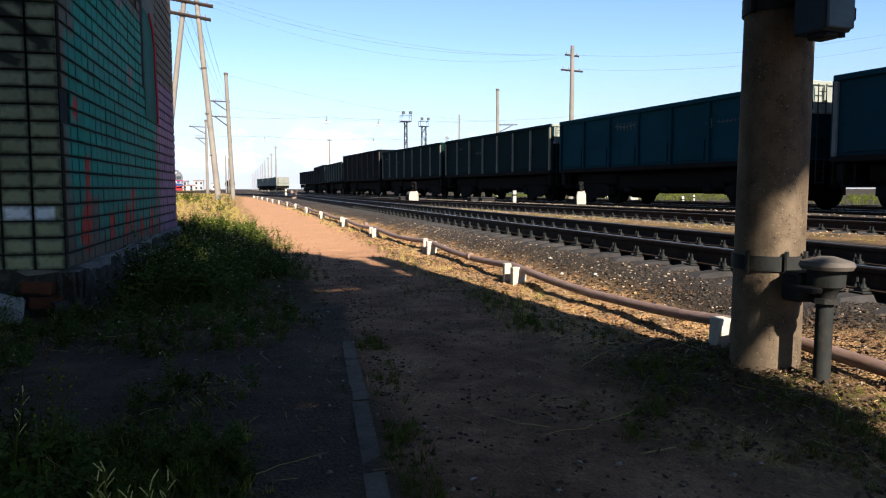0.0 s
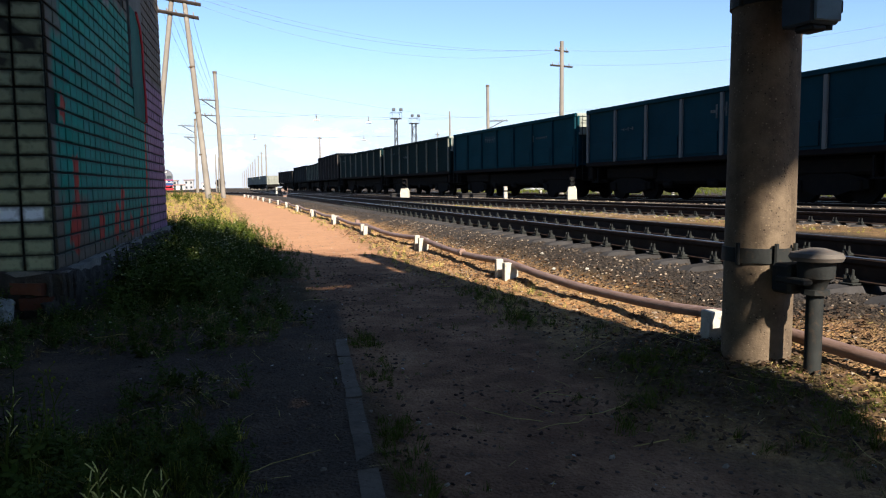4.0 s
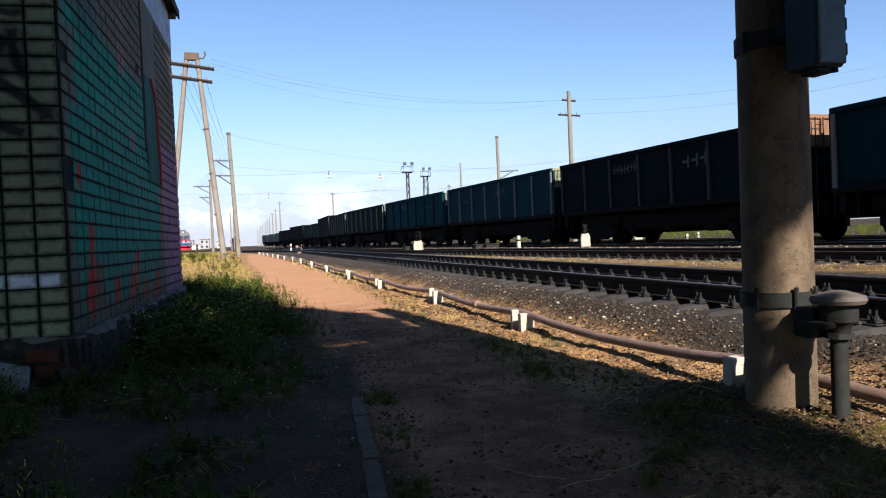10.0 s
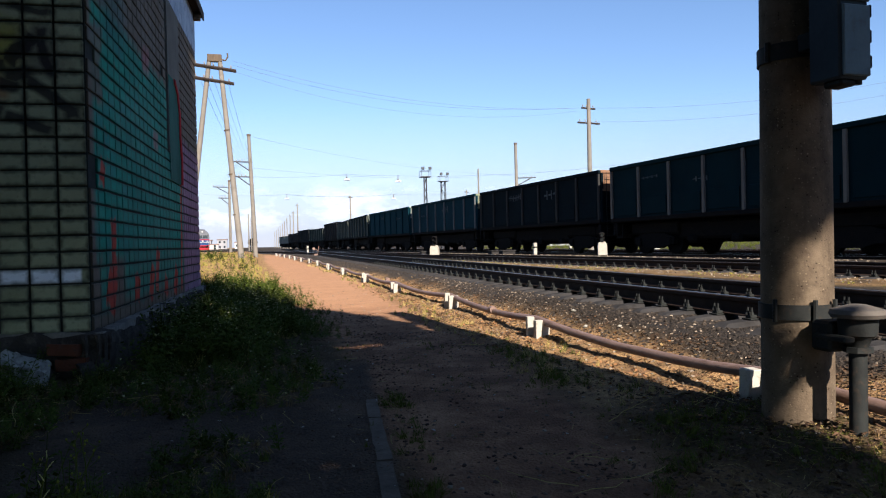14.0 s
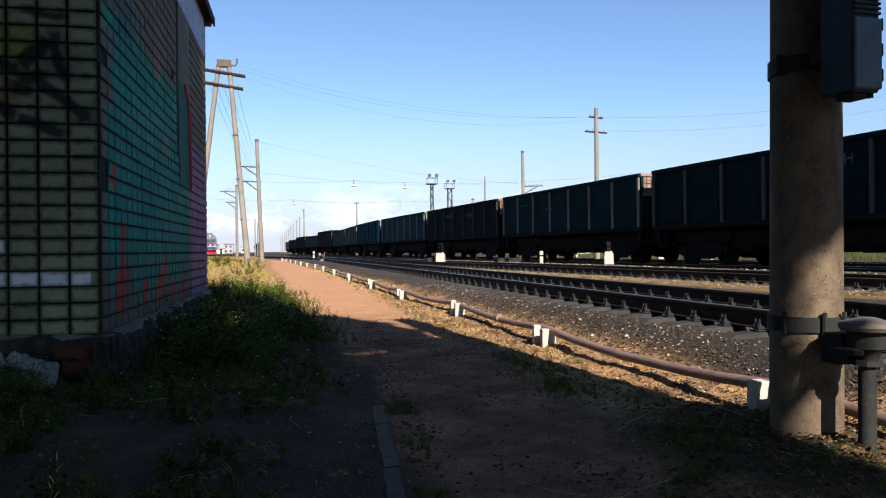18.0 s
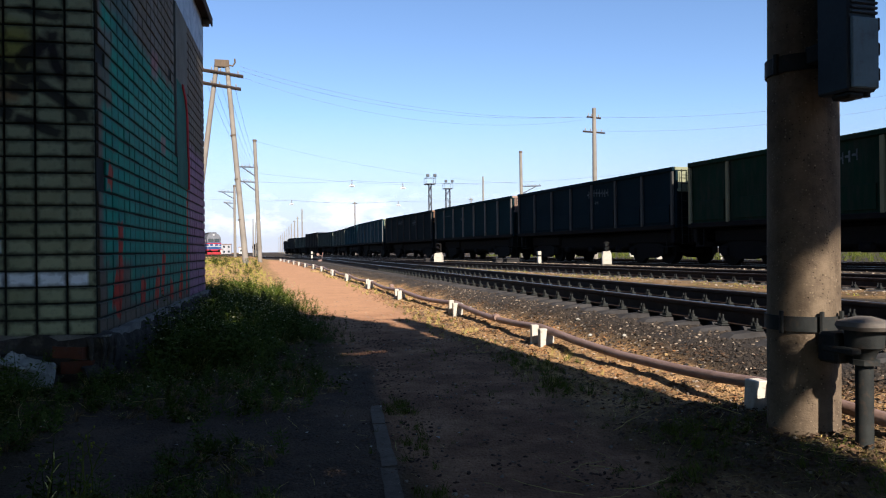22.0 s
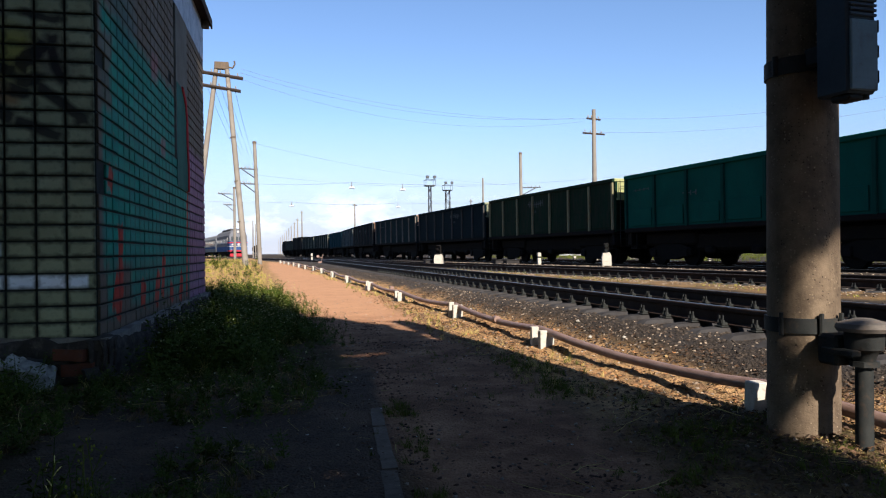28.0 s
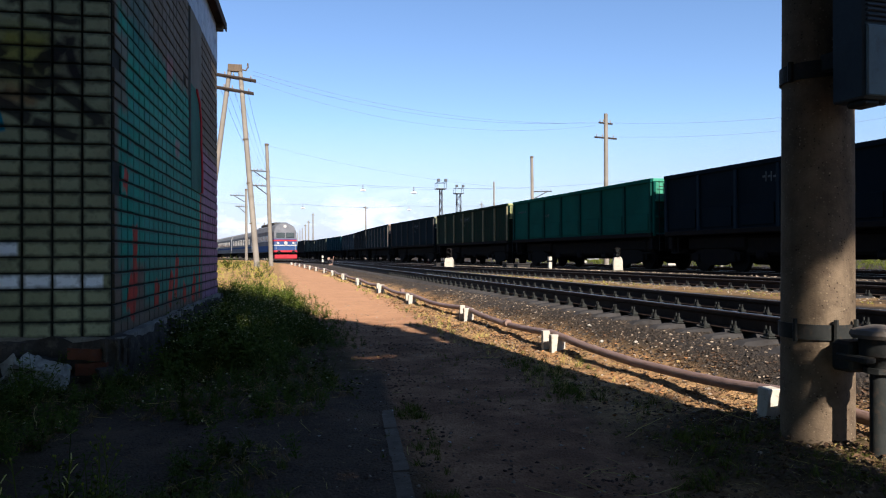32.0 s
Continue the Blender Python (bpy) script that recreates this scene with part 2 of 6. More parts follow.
white_wash = weathered("white_wash", (0.385, 0.364, 0.315), (0.315, 0.294, 0.245), (0.175, 0.154, 0.126), 9.0, 60.0, 0.85)
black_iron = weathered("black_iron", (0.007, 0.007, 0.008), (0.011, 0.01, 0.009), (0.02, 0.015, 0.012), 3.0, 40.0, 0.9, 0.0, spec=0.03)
tarred_wood = weathered("tarred_wood", (0.045, 0.036, 0.032), (0.03, 0.025, 0.022), None, 3.0, 40.0, 0.9, stretch=(1, 6, 6))
dark_wood = weathered("dark_wood", (0.112, 0.084, 0.0595), (0.07, 0.056, 0.042), None, 3.0, 40.0, 0.85, stretch=(6, 6, 1))

# ---- the ground ----
NEAR_X = 5.45        # centre of the nearest track
HEAD_Z = 0.54        # top of its rails
A2 = -0.0881         # the goods tracks run this much to the left, radians
DIR2 = Vector((math.sin(A2), math.cos(A2), 0))
SIDE2 = Vector((math.cos(A2), -math.sin(A2), 0))
WAGON_X = 15.99      # near side of the goods train at y = 0


def smooth(a, b, x):
    t = min(1.0, max(0.0, (x - a) / (b - a)))
    return t * t * (3 - 2 * t)


def rise(y):
    """How the path climbs towards the height of the tracks."""
    if y < 10:
        return 0.0
    if y < 36:
        return 0.30 * smooth(8, 40, y)
    return 0.28 + 0.14 * smooth(34, 75, y)


def main_x(y):
    """Centre of the passenger line, which leaves the nearest track."""
    if y < 60:
        return NEAR_X
    d = y - 60
    return NEAR_X - (0.175 * d * d / 40 if d < 20 else 0.175 * (d - 10))


POSTS = [(0.6, 3.25), (4.24, 3.15), (8.2, 3.1), (12.3, 3.12), (16.3, 2.88), (20.3, 2.76), (24.3, 2.6), (28.3, 2.48), (32.3, 2.38), (36.3, 2.28), (40.3, 2.1), (44.3, 1.95), (48.3, 1.8), (52.3, 1.6), (56.3, 1.4), (60.3, 1.2)]


def pipe_x(y):
    """The line of the pipe's posts."""
    for (y0, x0), (y1, x1) in zip(POSTS, POSTS[1:]):
        if y < y1:
            return x0 + (x1 - x0) * (y - y0) / (y1 - y0)
    return 1.2


def height(x, y):
    bed = 0.295
    z = rise(y)
    edge = 4.1 - 1.05 * smooth(12, 40, y) - 30 * smooth(60, 150, y)
    if x > edge - 0.9:
        k = smooth(edge - 0.9, edge + 0.1, x)
        z = z * (1 - k) + bed * k
    far = smooth(NEAR_X + 1.2, NEAR_X + 2.6, x)
    z = z * (1 - far) + 0.315 * far if x > NEAR_X else z
    # shoulder between the second track and the goods track
    u = WAGON_X - 0.0884 * y - x
    if 6 < y < 66 and 0 < u < 2.4:
        z += 0.2 * smooth(0.1, 0.5, u) * smooth(2.1, 1.5, u) * smooth(6, 12, y) * smooth(66, 56, y)
    # bank on the field side
    z += 0.30 * smooth(0.4, -1.6, x) * smooth(14, 38, y) * (1 - smooth(80, 130, y))
    # low ridge under the pipe
    if 2 < y < 62 and 1 < x < 4:
        z += (0.06 + 0.05 * noise.noise((x * 2, y * 1.7, 5.0)) + 0.03 * noise.noise((x * 7, y * 6, 2.0))) * smooth(0.34, 0.06, abs(x - pipe_x(y) - 0.2)) * (0.15 + 0.85 * smooth(4.4, 5.2, y))
    # mound at the mast
    d = math.hypot(x - 3.0, (y - 3.4) * 0.8)
    z += 0.10 * smooth(1.3, 0.25, d)
    if y < 60 and -12 < x < 14:
        calm = 1 - 0.85 * smooth(9, 16, y)
        z += (0.018 * noise.noise((x * 1.3, y * 1.3, 0.0)) + 0.010 * noise.noise((x * 5, y * 5, 3.0))) * calm
    return z


def spread(spans):
    out = []
    for a, b, step in spans:
        n = max(1, round((b - a) / step))
        out.extend(a + (b - a) * i / n for i in range(n))
    out.append(spans[-1][1])
    return out


def build_ground():
    xs = spread([(-900, -100, 80), (-100, -20, 8), (-20, -4, 1), (-4, 5, 0.075), (5, 12, 0.2), (12, 40, 1.0), (40, 120, 8), (120, 900, 80)])
    ys = spread([(-300, -20, 40), (-20, 1, 1.5), (1, 16, 0.09), (16, 40, 0.25), (40, 80, 1.0), (80, 200, 4), (200, 600, 40), (600, 2200, 200)])
    nx, ny = len(xs), len(ys)
    v = [(x, y, height(x, y)) for y in ys for x in xs]
    f = [(j * nx + i, j * nx + i + 1, (j + 1) * nx + i + 1, (j + 1) * nx + i) for j in range(ny - 1) for i in range(nx - 1)]
    me = bpy.data.meshes.new("ground")
    me.from_pydata(v, [], f)
    me.shade_smooth()
    zones = {k: np.zeros(len(v), dtype=np.float32) for k in ("dirt", "ballast", "asphalt", "straw", "even")}
    for n, (x, y, z) in enumerate(v):
        w = 0.25 * noise.noise((x * 0.9, y * 0.9, 7.0)) + 0.12 * noise.noise((x * 3.1, y * 3.1, 9.0))
        bend = 0.0 - 0.6 * smooth(14, 45, y)
        left = 0.62 + 0.25 * smooth(4, 8, y) - 0.25 * smooth(9, 16, y) + bend * 0.6
        right = 2.25 + 0.15 * smooth(4, 9, y) + 0.45 * smooth(9, 20, y) + bend * 1.2
        right -= 0.25 * smooth(5.5, 3.5, y)
        zones["dirt"][n] = smooth(left - 0.18, left + 0.18, x + w * 0.7) * smooth(right + 0.25, right - 0.25, x + w * 0.8) * smooth(75, 60, y)
        edge = 3.7 - 0.95 * smooth(12, 40, y) - 30 * smooth(60, 150, y)
        zones["ballast"][n] = smooth(edge - 0.25, edge + 0.3, x + w)
        strip = smooth(1.5, 0.8, abs(x - 9.6 + 0.05 * (y - 20) + 1.5 * w)) * smooth(5, 8, y) * smooth(70, 55, y) * smooth(-0.25, 0.1, w + 0.1)
        zones["ballast"][n] *= 1 - 0.9 * strip
        if y < 9.5:
            zones["asphalt"][n] = smooth(-1.6, -1.1, x + w) * smooth(0.27, 0.21, x - 0.105 * y + 0.12 * w) * smooth(7.6, 6.8, y + w * 1.5)
        zones["straw"][n] = smooth(right - 0.2, right + 0.3, x + w) * smooth(edge + 0.3, edge - 0.2, x + w)
        zones["straw"][n] *= max(smooth(3.0, 3.4, x + w), smooth(0.7, 1.4, math.hypot(x - 3.0, (y - 3.5) * 0.9) + w))
        zones["straw"][n] = max(zones["straw"][n], 0.4 * strip)
        # 1 on the near path, falling with distance; scales its texture and darkening
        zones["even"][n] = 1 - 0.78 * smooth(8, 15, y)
        if x < 0.9 and y > 13:
            zones["straw"][n] = 0.75 * smooth(13, 22, y)
    for k, a in zones.items():
        me.attributes.new(k, 'FLOAT', 'POINT').data.foreach_set("value", a)
    m = Mat("ground", 0.98, 0, 0.03)
    pos = m.world_pos()
    big, mid, fine = m.noise(0.35, 5, 0.6, pos), m.noise(3.0, 6, 0.65, pos), m.noise(38.0, 5, 0.7, pos)
    grit = m.node("ShaderNodeTexVoronoi", Scale=55.0)
    m.put(grit.inputs["Vector"], pos)
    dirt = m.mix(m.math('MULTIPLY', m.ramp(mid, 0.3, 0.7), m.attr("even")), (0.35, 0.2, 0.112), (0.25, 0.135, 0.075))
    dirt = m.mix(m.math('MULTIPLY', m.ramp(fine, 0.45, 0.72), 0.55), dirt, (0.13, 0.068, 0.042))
    # dark worn patches, strongest close by to colour in the path's shade
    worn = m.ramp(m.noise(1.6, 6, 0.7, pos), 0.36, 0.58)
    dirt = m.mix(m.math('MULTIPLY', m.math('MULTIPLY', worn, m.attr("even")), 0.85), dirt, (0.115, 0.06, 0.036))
    clump = m.node("ShaderNodeTexVoronoi", Scale=14.0)
    m.put(clump.inputs["Vector"], pos)
    dirt = m.mix(m.math('MULTIPLY', m.ramp(clump.outputs["Distance"], 0.35, 0.1), m.math('MULTIPLY', m.ramp(m.noise(2.2, 4, 0.6, pos), 0.5, 0.6), 0.6)), dirt, (0.045, 0.035, 0.03))
    soil = m.mix(m.ramp(mid, 0.35, 0.65), (0.045, 0.033, 0.019), (0.08, 0.055, 0.03))
    grass = m.mix(m.ramp(m.noise(1.2, 5, 0.65, pos), 0.4, 0.65), soil, (0.055, 0.046, 0.022))
    straw = m.mix(m.ramp(mid, 0.35, 0.65), (0.44, 0.27, 0.12), (0.30, 0.175, 0.08))
    straw = m.mix(m.ramp(fine, 0.45, 0.7), straw, (0.14, 0.09, 0.05))
    straw = m.mix(m.math('MULTIPLY', m.ramp(m.noise(2.4, 5, 0.7, pos), 0.46, 0.62), 0.75), straw, (0.11, 0.08, 0.045))
    straw = m.mix(m.math('MULTIPLY', m.ramp(m.noise(9.0, 5, 0.7, pos), 0.5, 0.62), 0.65), straw, (0.15, 0.085, 0.05))
    ball = m.mix(m.ramp(grit.outputs["Color"], 0.2, 0.9), (0.018, 0.0155, 0.0135), (0.06, 0.048, 0.037))
    ball = m.mix(m.ramp(m.noise(1.2, 4, 0.6, pos), 0.45, 0.62), ball, (0.035, 0.0315, 0.0294))
    asph = m.mix(m.ramp(mid, 0.3, 0.7), (0.092, 0.066, 0.047), (0.056, 0.041, 0.03))
    asph = m.mix(m.ramp(fine, 0.5, 0.75), asph, (0.021, 0.0196, 0.0189))
    asph = m.mix(m.math('MULTIPLY', m.ramp(m.noise(1.1, 5, 0.65, pos), 0.5, 0.66), 0.8), asph, (0.125, 0.084, 0.056))
    col = m.mix(m.attr("straw"), grass, straw)
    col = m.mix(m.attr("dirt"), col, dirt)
    col = m.mix(m.attr("asphalt"), col, asph)
    col = m.mix(m.attr("ballast"), col, ball)
    m.color(col)
    m.bump(m.math('MULTIPLY', m.attr("even"), m.math('ADD', fine, m.math('ADD', m.math('MULTIPLY', mid, 0.4), m.math('MULTIPLY', grit.outputs["Distance"], 0.8)))), 0.9, 0.02)
    me.materials.append(m.m)
    return tagged(new("ground", me), "trodden reddish earth, dry grass and gravel ground", "ground", kind="structure")


build_ground()

# ---- tracks ----
RAIL = [(-0.075, 0), (-0.075, 0.012), (-0.012, 0.03), (-0.009, 0.12), (-0.036, 0.14), (-0.036, 0.172), (-0.028, 0.18),
        (0.028, 0.18), (0.036, 0.172), (0.036, 0.14), (0.009, 0.12), (0.012, 0.03), (0.075, 0.012), (0.075, 0)]


def sleeper_mesh():
    g = Geo()
    prof = [(-1.35, 0.075, 0.3, 0.1), (-1.2, 0.14, 0.3, 0.15), (-1.0, 0.155, 0.3, 0.17), (-0.55, 0.155, 0.3, 0.17), (-0.3, 0.12, 0.26, 0.16), (0.3, 0.12, 0.26, 0.16), (0.55, 0.155, 0.3, 0.17), (1.0, 0.155, 0.3, 0.17), (1.2, 0.14, 0.3, 0.15), (1.35, 0.075, 0.3, 0.1)]
    vs, fs = [], []
    for x, h, wb, wt in prof:
        vs += [(x, -wb / 2, -0.08), (x, -wt / 2, h - 0.155), (x, wt / 2, h - 0.155), (x, wb / 2, -0.08)]
    for i in range(len(prof) - 1):
        for k in range(3):
            a = i * 4 + k
            fs.append((a, a + 1, a + 5, a + 4))
    fs += [(0, 1, 2, 3), tuple(len(vs) - 4 + k for k in (3, 2, 1, 0))]
    return g.add(vs, fs).mesh("sleeper", sleeper_concrete)


def clip_mesh():
    g = Geo()
    g.box(-0.16, -0.07, 0.0, 0.16, 0.07, 0.012, 0.003)
    for s in (-1, 1):
        g.box(s * 0.105 - 0.035, -0.045, 0.012, s * 0.105 + 0.035, 0.045, 0.042, 0.006)
        for q in (-0.03, 0.03):
            g.tube([(s * 0.12, q, 0.03), (s * 0.118, q, 0.115)], [0.012, 0.009], 6)
            g.tube([(s * 0.12, q, 0.04), (s * 0.12, q, 0.068)], [0.024, 0.019], 6)
    return g.mesh("fastening", dark_paint)


SLEEPER, CLIP = sleeper_mesh(), clip_mesh()


def track(name, label, line, s0, s1, phase, head, clips=0, pieces=300, step=0.543):
    """Two rails on sleepers along line(s) = place, heading."""
    root = thing(name, label, "railway track", kind="structure")
    n = int((s1 - s0) / step)
    cut = [s0 + (s1 - s0) * i / max(2, int((s1 - s0) / 8)) for i in range(int((s1 - s0) / 8) + 1)]
    if cut[-1] < s1:
        cut.append(s1)
    for side in (-1, 1):
        g, h = Geo(), Geo()
        for a, b in zip(cut, cut[1:]):
            (pa, da), (pb, db) = line(a), line(b)
            sa = Vector((da.y, -da.x, 0))
            qa, qb = pa + sa * side * 0.798, pb + Vector((db.y, -db.x, 0)) * side * 0.798
            g.sweep(RAIL, qa + Vector((0, 0, head - 0.182)), qb + Vector((0, 0, head - 0.182)), sa, (0, 0, 1))
            h.sweep([(-0.03, 0.0), (-0.03, 0.004), (0.03, 0.004), (0.03, 0.0)], qa + Vector((0, 0, head - 0.003)), qb + Vector((0, 0, head - 0.003)), sa, (0, 0, 1))
        rail = part("rail", g, rail_steel, root, "rusty brown steel rail")
        part("rail_tread", h, rail_head, rail, "worn bright running surface")
    rest = Geo()
    for i in range(n):
        p, d = line(s0 + phase + i * step)
        m = Matrix.Translation(p + Vector((0, 0, head - 0.2))) @ Matrix.Rotation(math.atan2(-d.x, d.y), 4, 'Z') @ pose(0, 0, 0, 0, 0, random.uniform(-0.6, 0.6))
        if i < pieces:
            ob = part("sleeper", SLEEPER, None, root)
            ob.matrix_basis = m
        else:
            rest.add([tuple(m @ v.co) for v in SLEEPER.vertices], [tuple(q.vertices) for q in SLEEPER.polygons])
        if i < clips:
            for side in (-1, 1):
                c = part("fastening", CLIP, None, root)
                c.matrix_basis = m @ pose(side * 0.798, 0, 0.006)
    if rest.v:
        tagged(part("far_sleepers", rest, sleeper_concrete, root), kind="stuff")
    return root


def near_line(s):
    return Vector((NEAR_X, s, 0)), Vector((0, 1, 0))


def side_line(s):
    y = s
    e = 0.5
    p = Vector((main_x(y), y, 0))
    return p, (Vector((main_x(y + e), y + e, 0)) - p).normalized()


def swing(s):
    """How far the goods tracks swing to the right on their way out."""
    far = max(0.0, s - 150)
    return 2.9 * smooth(66, 110, s) + (3.4 * (far / 50) ** 2 if far < 50 else 3.4 + 0.136 * (far - 50))


def goods_line(offset):
    def line(s):
        p = Vector((WAGON_X, 0, 0)) + SIDE2 * (offset + swing(s)) + DIR2 * s
        q = Vector((WAGON_X, 0, 0)) + SIDE2 * (offset + swing(s + 0.5)) + DIR2 * (s + 0.5)
        return p, (q - p).normalized()
    return line


track("near_track", "main railway track on grey concrete sleepers in dark ballast", near_line, -8.0, 150.0, 0.146 + 8 - 0.543 * 14 + 0.0, HEAD_Z, clips=70)
track("passenger_track", "railway track curving away from the main track", side_line, 66.0, 300.0, 0.2, HEAD_Z, pieces=0)
track("second_track", "railway track with rusty rails beside a grassy strip", goods_line(11.95 - WAGON_X + 0.8), 2.0, 84.0, 0.3, HEAD_Z, clips=60, pieces=130)
track("goods_track", "railway track under the goods wagons", goods_line(1.575), -30.0, 208.0, 0.3, HEAD_Z, pieces=120)
track("far_track", "farther railway track beyond the goods wagons", goods_line(1.575 + 5.3), -20.0, 208.0, 0.3, HEAD_Z, pieces=60)

# ---- goods train ----


def wagon_paint(name, c, rusty=0.2):
    m = Mat(name, 0.85, 0.0, 0.03)
    big = m.noise(0.9, 5, 0.6)
    run = m.noise(2.2, 5, 0.65, stretch=(2.5, 2.5, 0.5))
    fine = m.noise(30, 4, 0.6)
    col = m.mix(m.ramp(big, 0.3, 0.7), c, tuple(x * 0.7 for x in c))
    col = m.mix(m.math('MULTIPLY', m.ramp(run, 0.55 - rusty * 0.2, 0.75), 0.1 + rusty), col, (0.026, 0.021, 0.018))
    col = m.mix(m.math('MULTIPLY', m.ramp(fine, 0.5, 0.8), 0.35), col, tuple(x * 0.5 for x in c))
    m.color(col).bump(m.math('ADD', big, fine), 0.15, 0.01)
    return m.m


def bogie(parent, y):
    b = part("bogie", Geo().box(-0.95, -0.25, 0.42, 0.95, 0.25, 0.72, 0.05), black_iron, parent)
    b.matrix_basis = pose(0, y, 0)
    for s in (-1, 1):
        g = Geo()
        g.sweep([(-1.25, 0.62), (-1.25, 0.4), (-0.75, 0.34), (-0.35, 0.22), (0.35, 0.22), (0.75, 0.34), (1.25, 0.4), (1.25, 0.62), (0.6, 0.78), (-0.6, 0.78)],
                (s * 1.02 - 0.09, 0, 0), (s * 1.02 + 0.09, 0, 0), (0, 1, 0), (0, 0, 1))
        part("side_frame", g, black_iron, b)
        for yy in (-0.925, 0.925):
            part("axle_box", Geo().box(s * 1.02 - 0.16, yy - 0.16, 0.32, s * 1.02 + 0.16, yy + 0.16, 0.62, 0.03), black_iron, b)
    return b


def wheel_mesh():
    g = Geo()
    for s in (-1, 1):
        g.tube([(s * 0.72, 0, 0), (s * 0.745, 0, 0)], 0.505, 24)
        g.tube([(s * 0.745, 0, 0), (s * 0.85, 0, 0)], [0.478, 0.47], 24)
        g.tube([(s * 0.851, 0, 0), (s * 0.87, 0, 0)], [0.16, 0.12], 12)
        g.box(s * 0.8 - 0.055, -0.02, 0.2, s * 0.8 + 0.06, 0.02, 0.4)
    g.tube([(-0.72, 0, 0), (0.72, 0, 0)], 0.085, 10)
    return g.mesh("wheelset", black_iron, True)


WHEEL = wheel_mesh()
PITCH = 13.92
SIDE_Z0, SIDE_Z1 = 1.4, 3.45


def open_wagon(label, paint, ribs=7, tall=0.0, text=(), sunlit_end=None):
    """An open goods wagon, x to its far side, y ahead, z from the rail head; it leaves the wheels to be keyed."""
    w = thing("open_wagon", label, "goods wagon", group="goods train")
    L, B = 13.1 / 2, 1.575
    top = SIDE_Z1 + tall
    part("floor", Geo().box(-1.45, -L, 1.25, 1.45, L, 1.35), black_iron, w)
    part("sill", Geo().box(-0.25, -6.5, 0.85, 0.25, 6.5, 1.22, 0.02), black_iron, w)
    ribs_m = Geo().box(0.0, -0.06, SIDE_Z0, 0.085, 0.06, top - 0.16, 0.012).mesh("rib", RIBS.get(paint.name, paint))
    for s in (-1, 1):
        g = Geo().box(s * 1.47 - 0.02, -L, SIDE_Z0, s * 1.47 + 0.02, L, top - 0.06)
        side = part("side_wall", g, paint, w)
        part("top_rim", Geo().box(s * 1.5 - 0.075, -L, top - 0.15, s * 1.5 + 0.075, L, top, 0.02), paint, side)
        part("bottom_rim", Geo().box(s * 1.5 - 0.06, -L, SIDE_Z0 - 0.14, s * 1.5 + 0.06, L, SIDE_Z0 + 0.02, 0.015), black_iron, side)
        for k in range(ribs + 1):
            y = -L + 0.09 + (2 * L - 0.18) * k / ribs
            r = part("rib", ribs_m, None, side)
            r.matrix_basis = pose(s * 1.49, y, 0, 0, 0, 0 if s > 0 else 180)
        for k in range(ribs):
            y0 = -L + 0.09 + (2 * L - 0.18) * k / ribs
            g = Geo().box(s * 1.5 - 0.025, y0 + 0.2, SIDE_Z0 + 0.1, s * 1.5 + 0.012, y0 + (2 * L - 0.18) / ribs - 0.2, SIDE_Z0 + 0.75, 0.01)
            part("hatch", g, paint, side)
    for s in (-1, 1):
        # sunlit upper end in a lighter colour; shaded lower end keeps dark side paint
        em = sunlit_end or paint
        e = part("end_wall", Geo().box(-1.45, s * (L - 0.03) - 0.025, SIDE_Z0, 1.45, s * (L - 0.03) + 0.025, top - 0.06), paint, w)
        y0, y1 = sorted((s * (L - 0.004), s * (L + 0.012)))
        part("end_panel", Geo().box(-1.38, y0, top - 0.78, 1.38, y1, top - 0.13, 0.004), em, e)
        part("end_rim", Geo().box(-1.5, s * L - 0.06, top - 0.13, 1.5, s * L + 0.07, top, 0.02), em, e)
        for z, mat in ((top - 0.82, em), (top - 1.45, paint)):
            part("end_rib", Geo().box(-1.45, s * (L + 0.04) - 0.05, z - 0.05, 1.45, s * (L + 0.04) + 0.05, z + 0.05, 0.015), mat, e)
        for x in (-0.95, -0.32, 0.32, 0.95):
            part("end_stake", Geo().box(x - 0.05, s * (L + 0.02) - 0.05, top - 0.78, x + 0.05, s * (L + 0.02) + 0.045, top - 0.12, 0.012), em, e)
        for x in (-1.44, 1.44):
            part("corner_post", Geo().box(x - 0.05, s * (L + 0.02) - 0.06, SIDE_Z0 - 0.1, x + 0.05, s * (L + 0.02) + 0.07, top - 0.12, 0.015), paint, e)
        g = Geo()
        for x in (-1.3, -1.02):
            g.tube([(x, s * (L + 0.14), 0.7), (x, s * (L + 0.14), top - 0.1)], 0.016, 6)
        for k in range(9):
            z = 0.75 + k * 0.3
            g.tube([(-1.3, s * (L + 0.14), z), (-1.02, s * (L + 0.14), z)], 0.014, 6)
        part("ladder", g, dark_paint, e)
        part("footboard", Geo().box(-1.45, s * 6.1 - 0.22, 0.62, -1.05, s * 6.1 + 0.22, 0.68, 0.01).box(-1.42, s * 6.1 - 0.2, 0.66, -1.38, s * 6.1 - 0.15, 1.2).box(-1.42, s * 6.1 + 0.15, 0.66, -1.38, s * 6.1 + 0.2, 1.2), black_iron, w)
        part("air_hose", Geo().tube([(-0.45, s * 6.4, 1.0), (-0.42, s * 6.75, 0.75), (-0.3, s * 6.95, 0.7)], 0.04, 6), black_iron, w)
        # solid block that hides the strip of sky above the bogie
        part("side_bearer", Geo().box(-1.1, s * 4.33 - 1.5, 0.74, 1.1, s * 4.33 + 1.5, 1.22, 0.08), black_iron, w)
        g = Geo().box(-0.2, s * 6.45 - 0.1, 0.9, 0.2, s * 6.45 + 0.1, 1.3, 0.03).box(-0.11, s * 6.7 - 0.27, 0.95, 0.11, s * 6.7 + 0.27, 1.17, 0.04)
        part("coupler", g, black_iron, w)
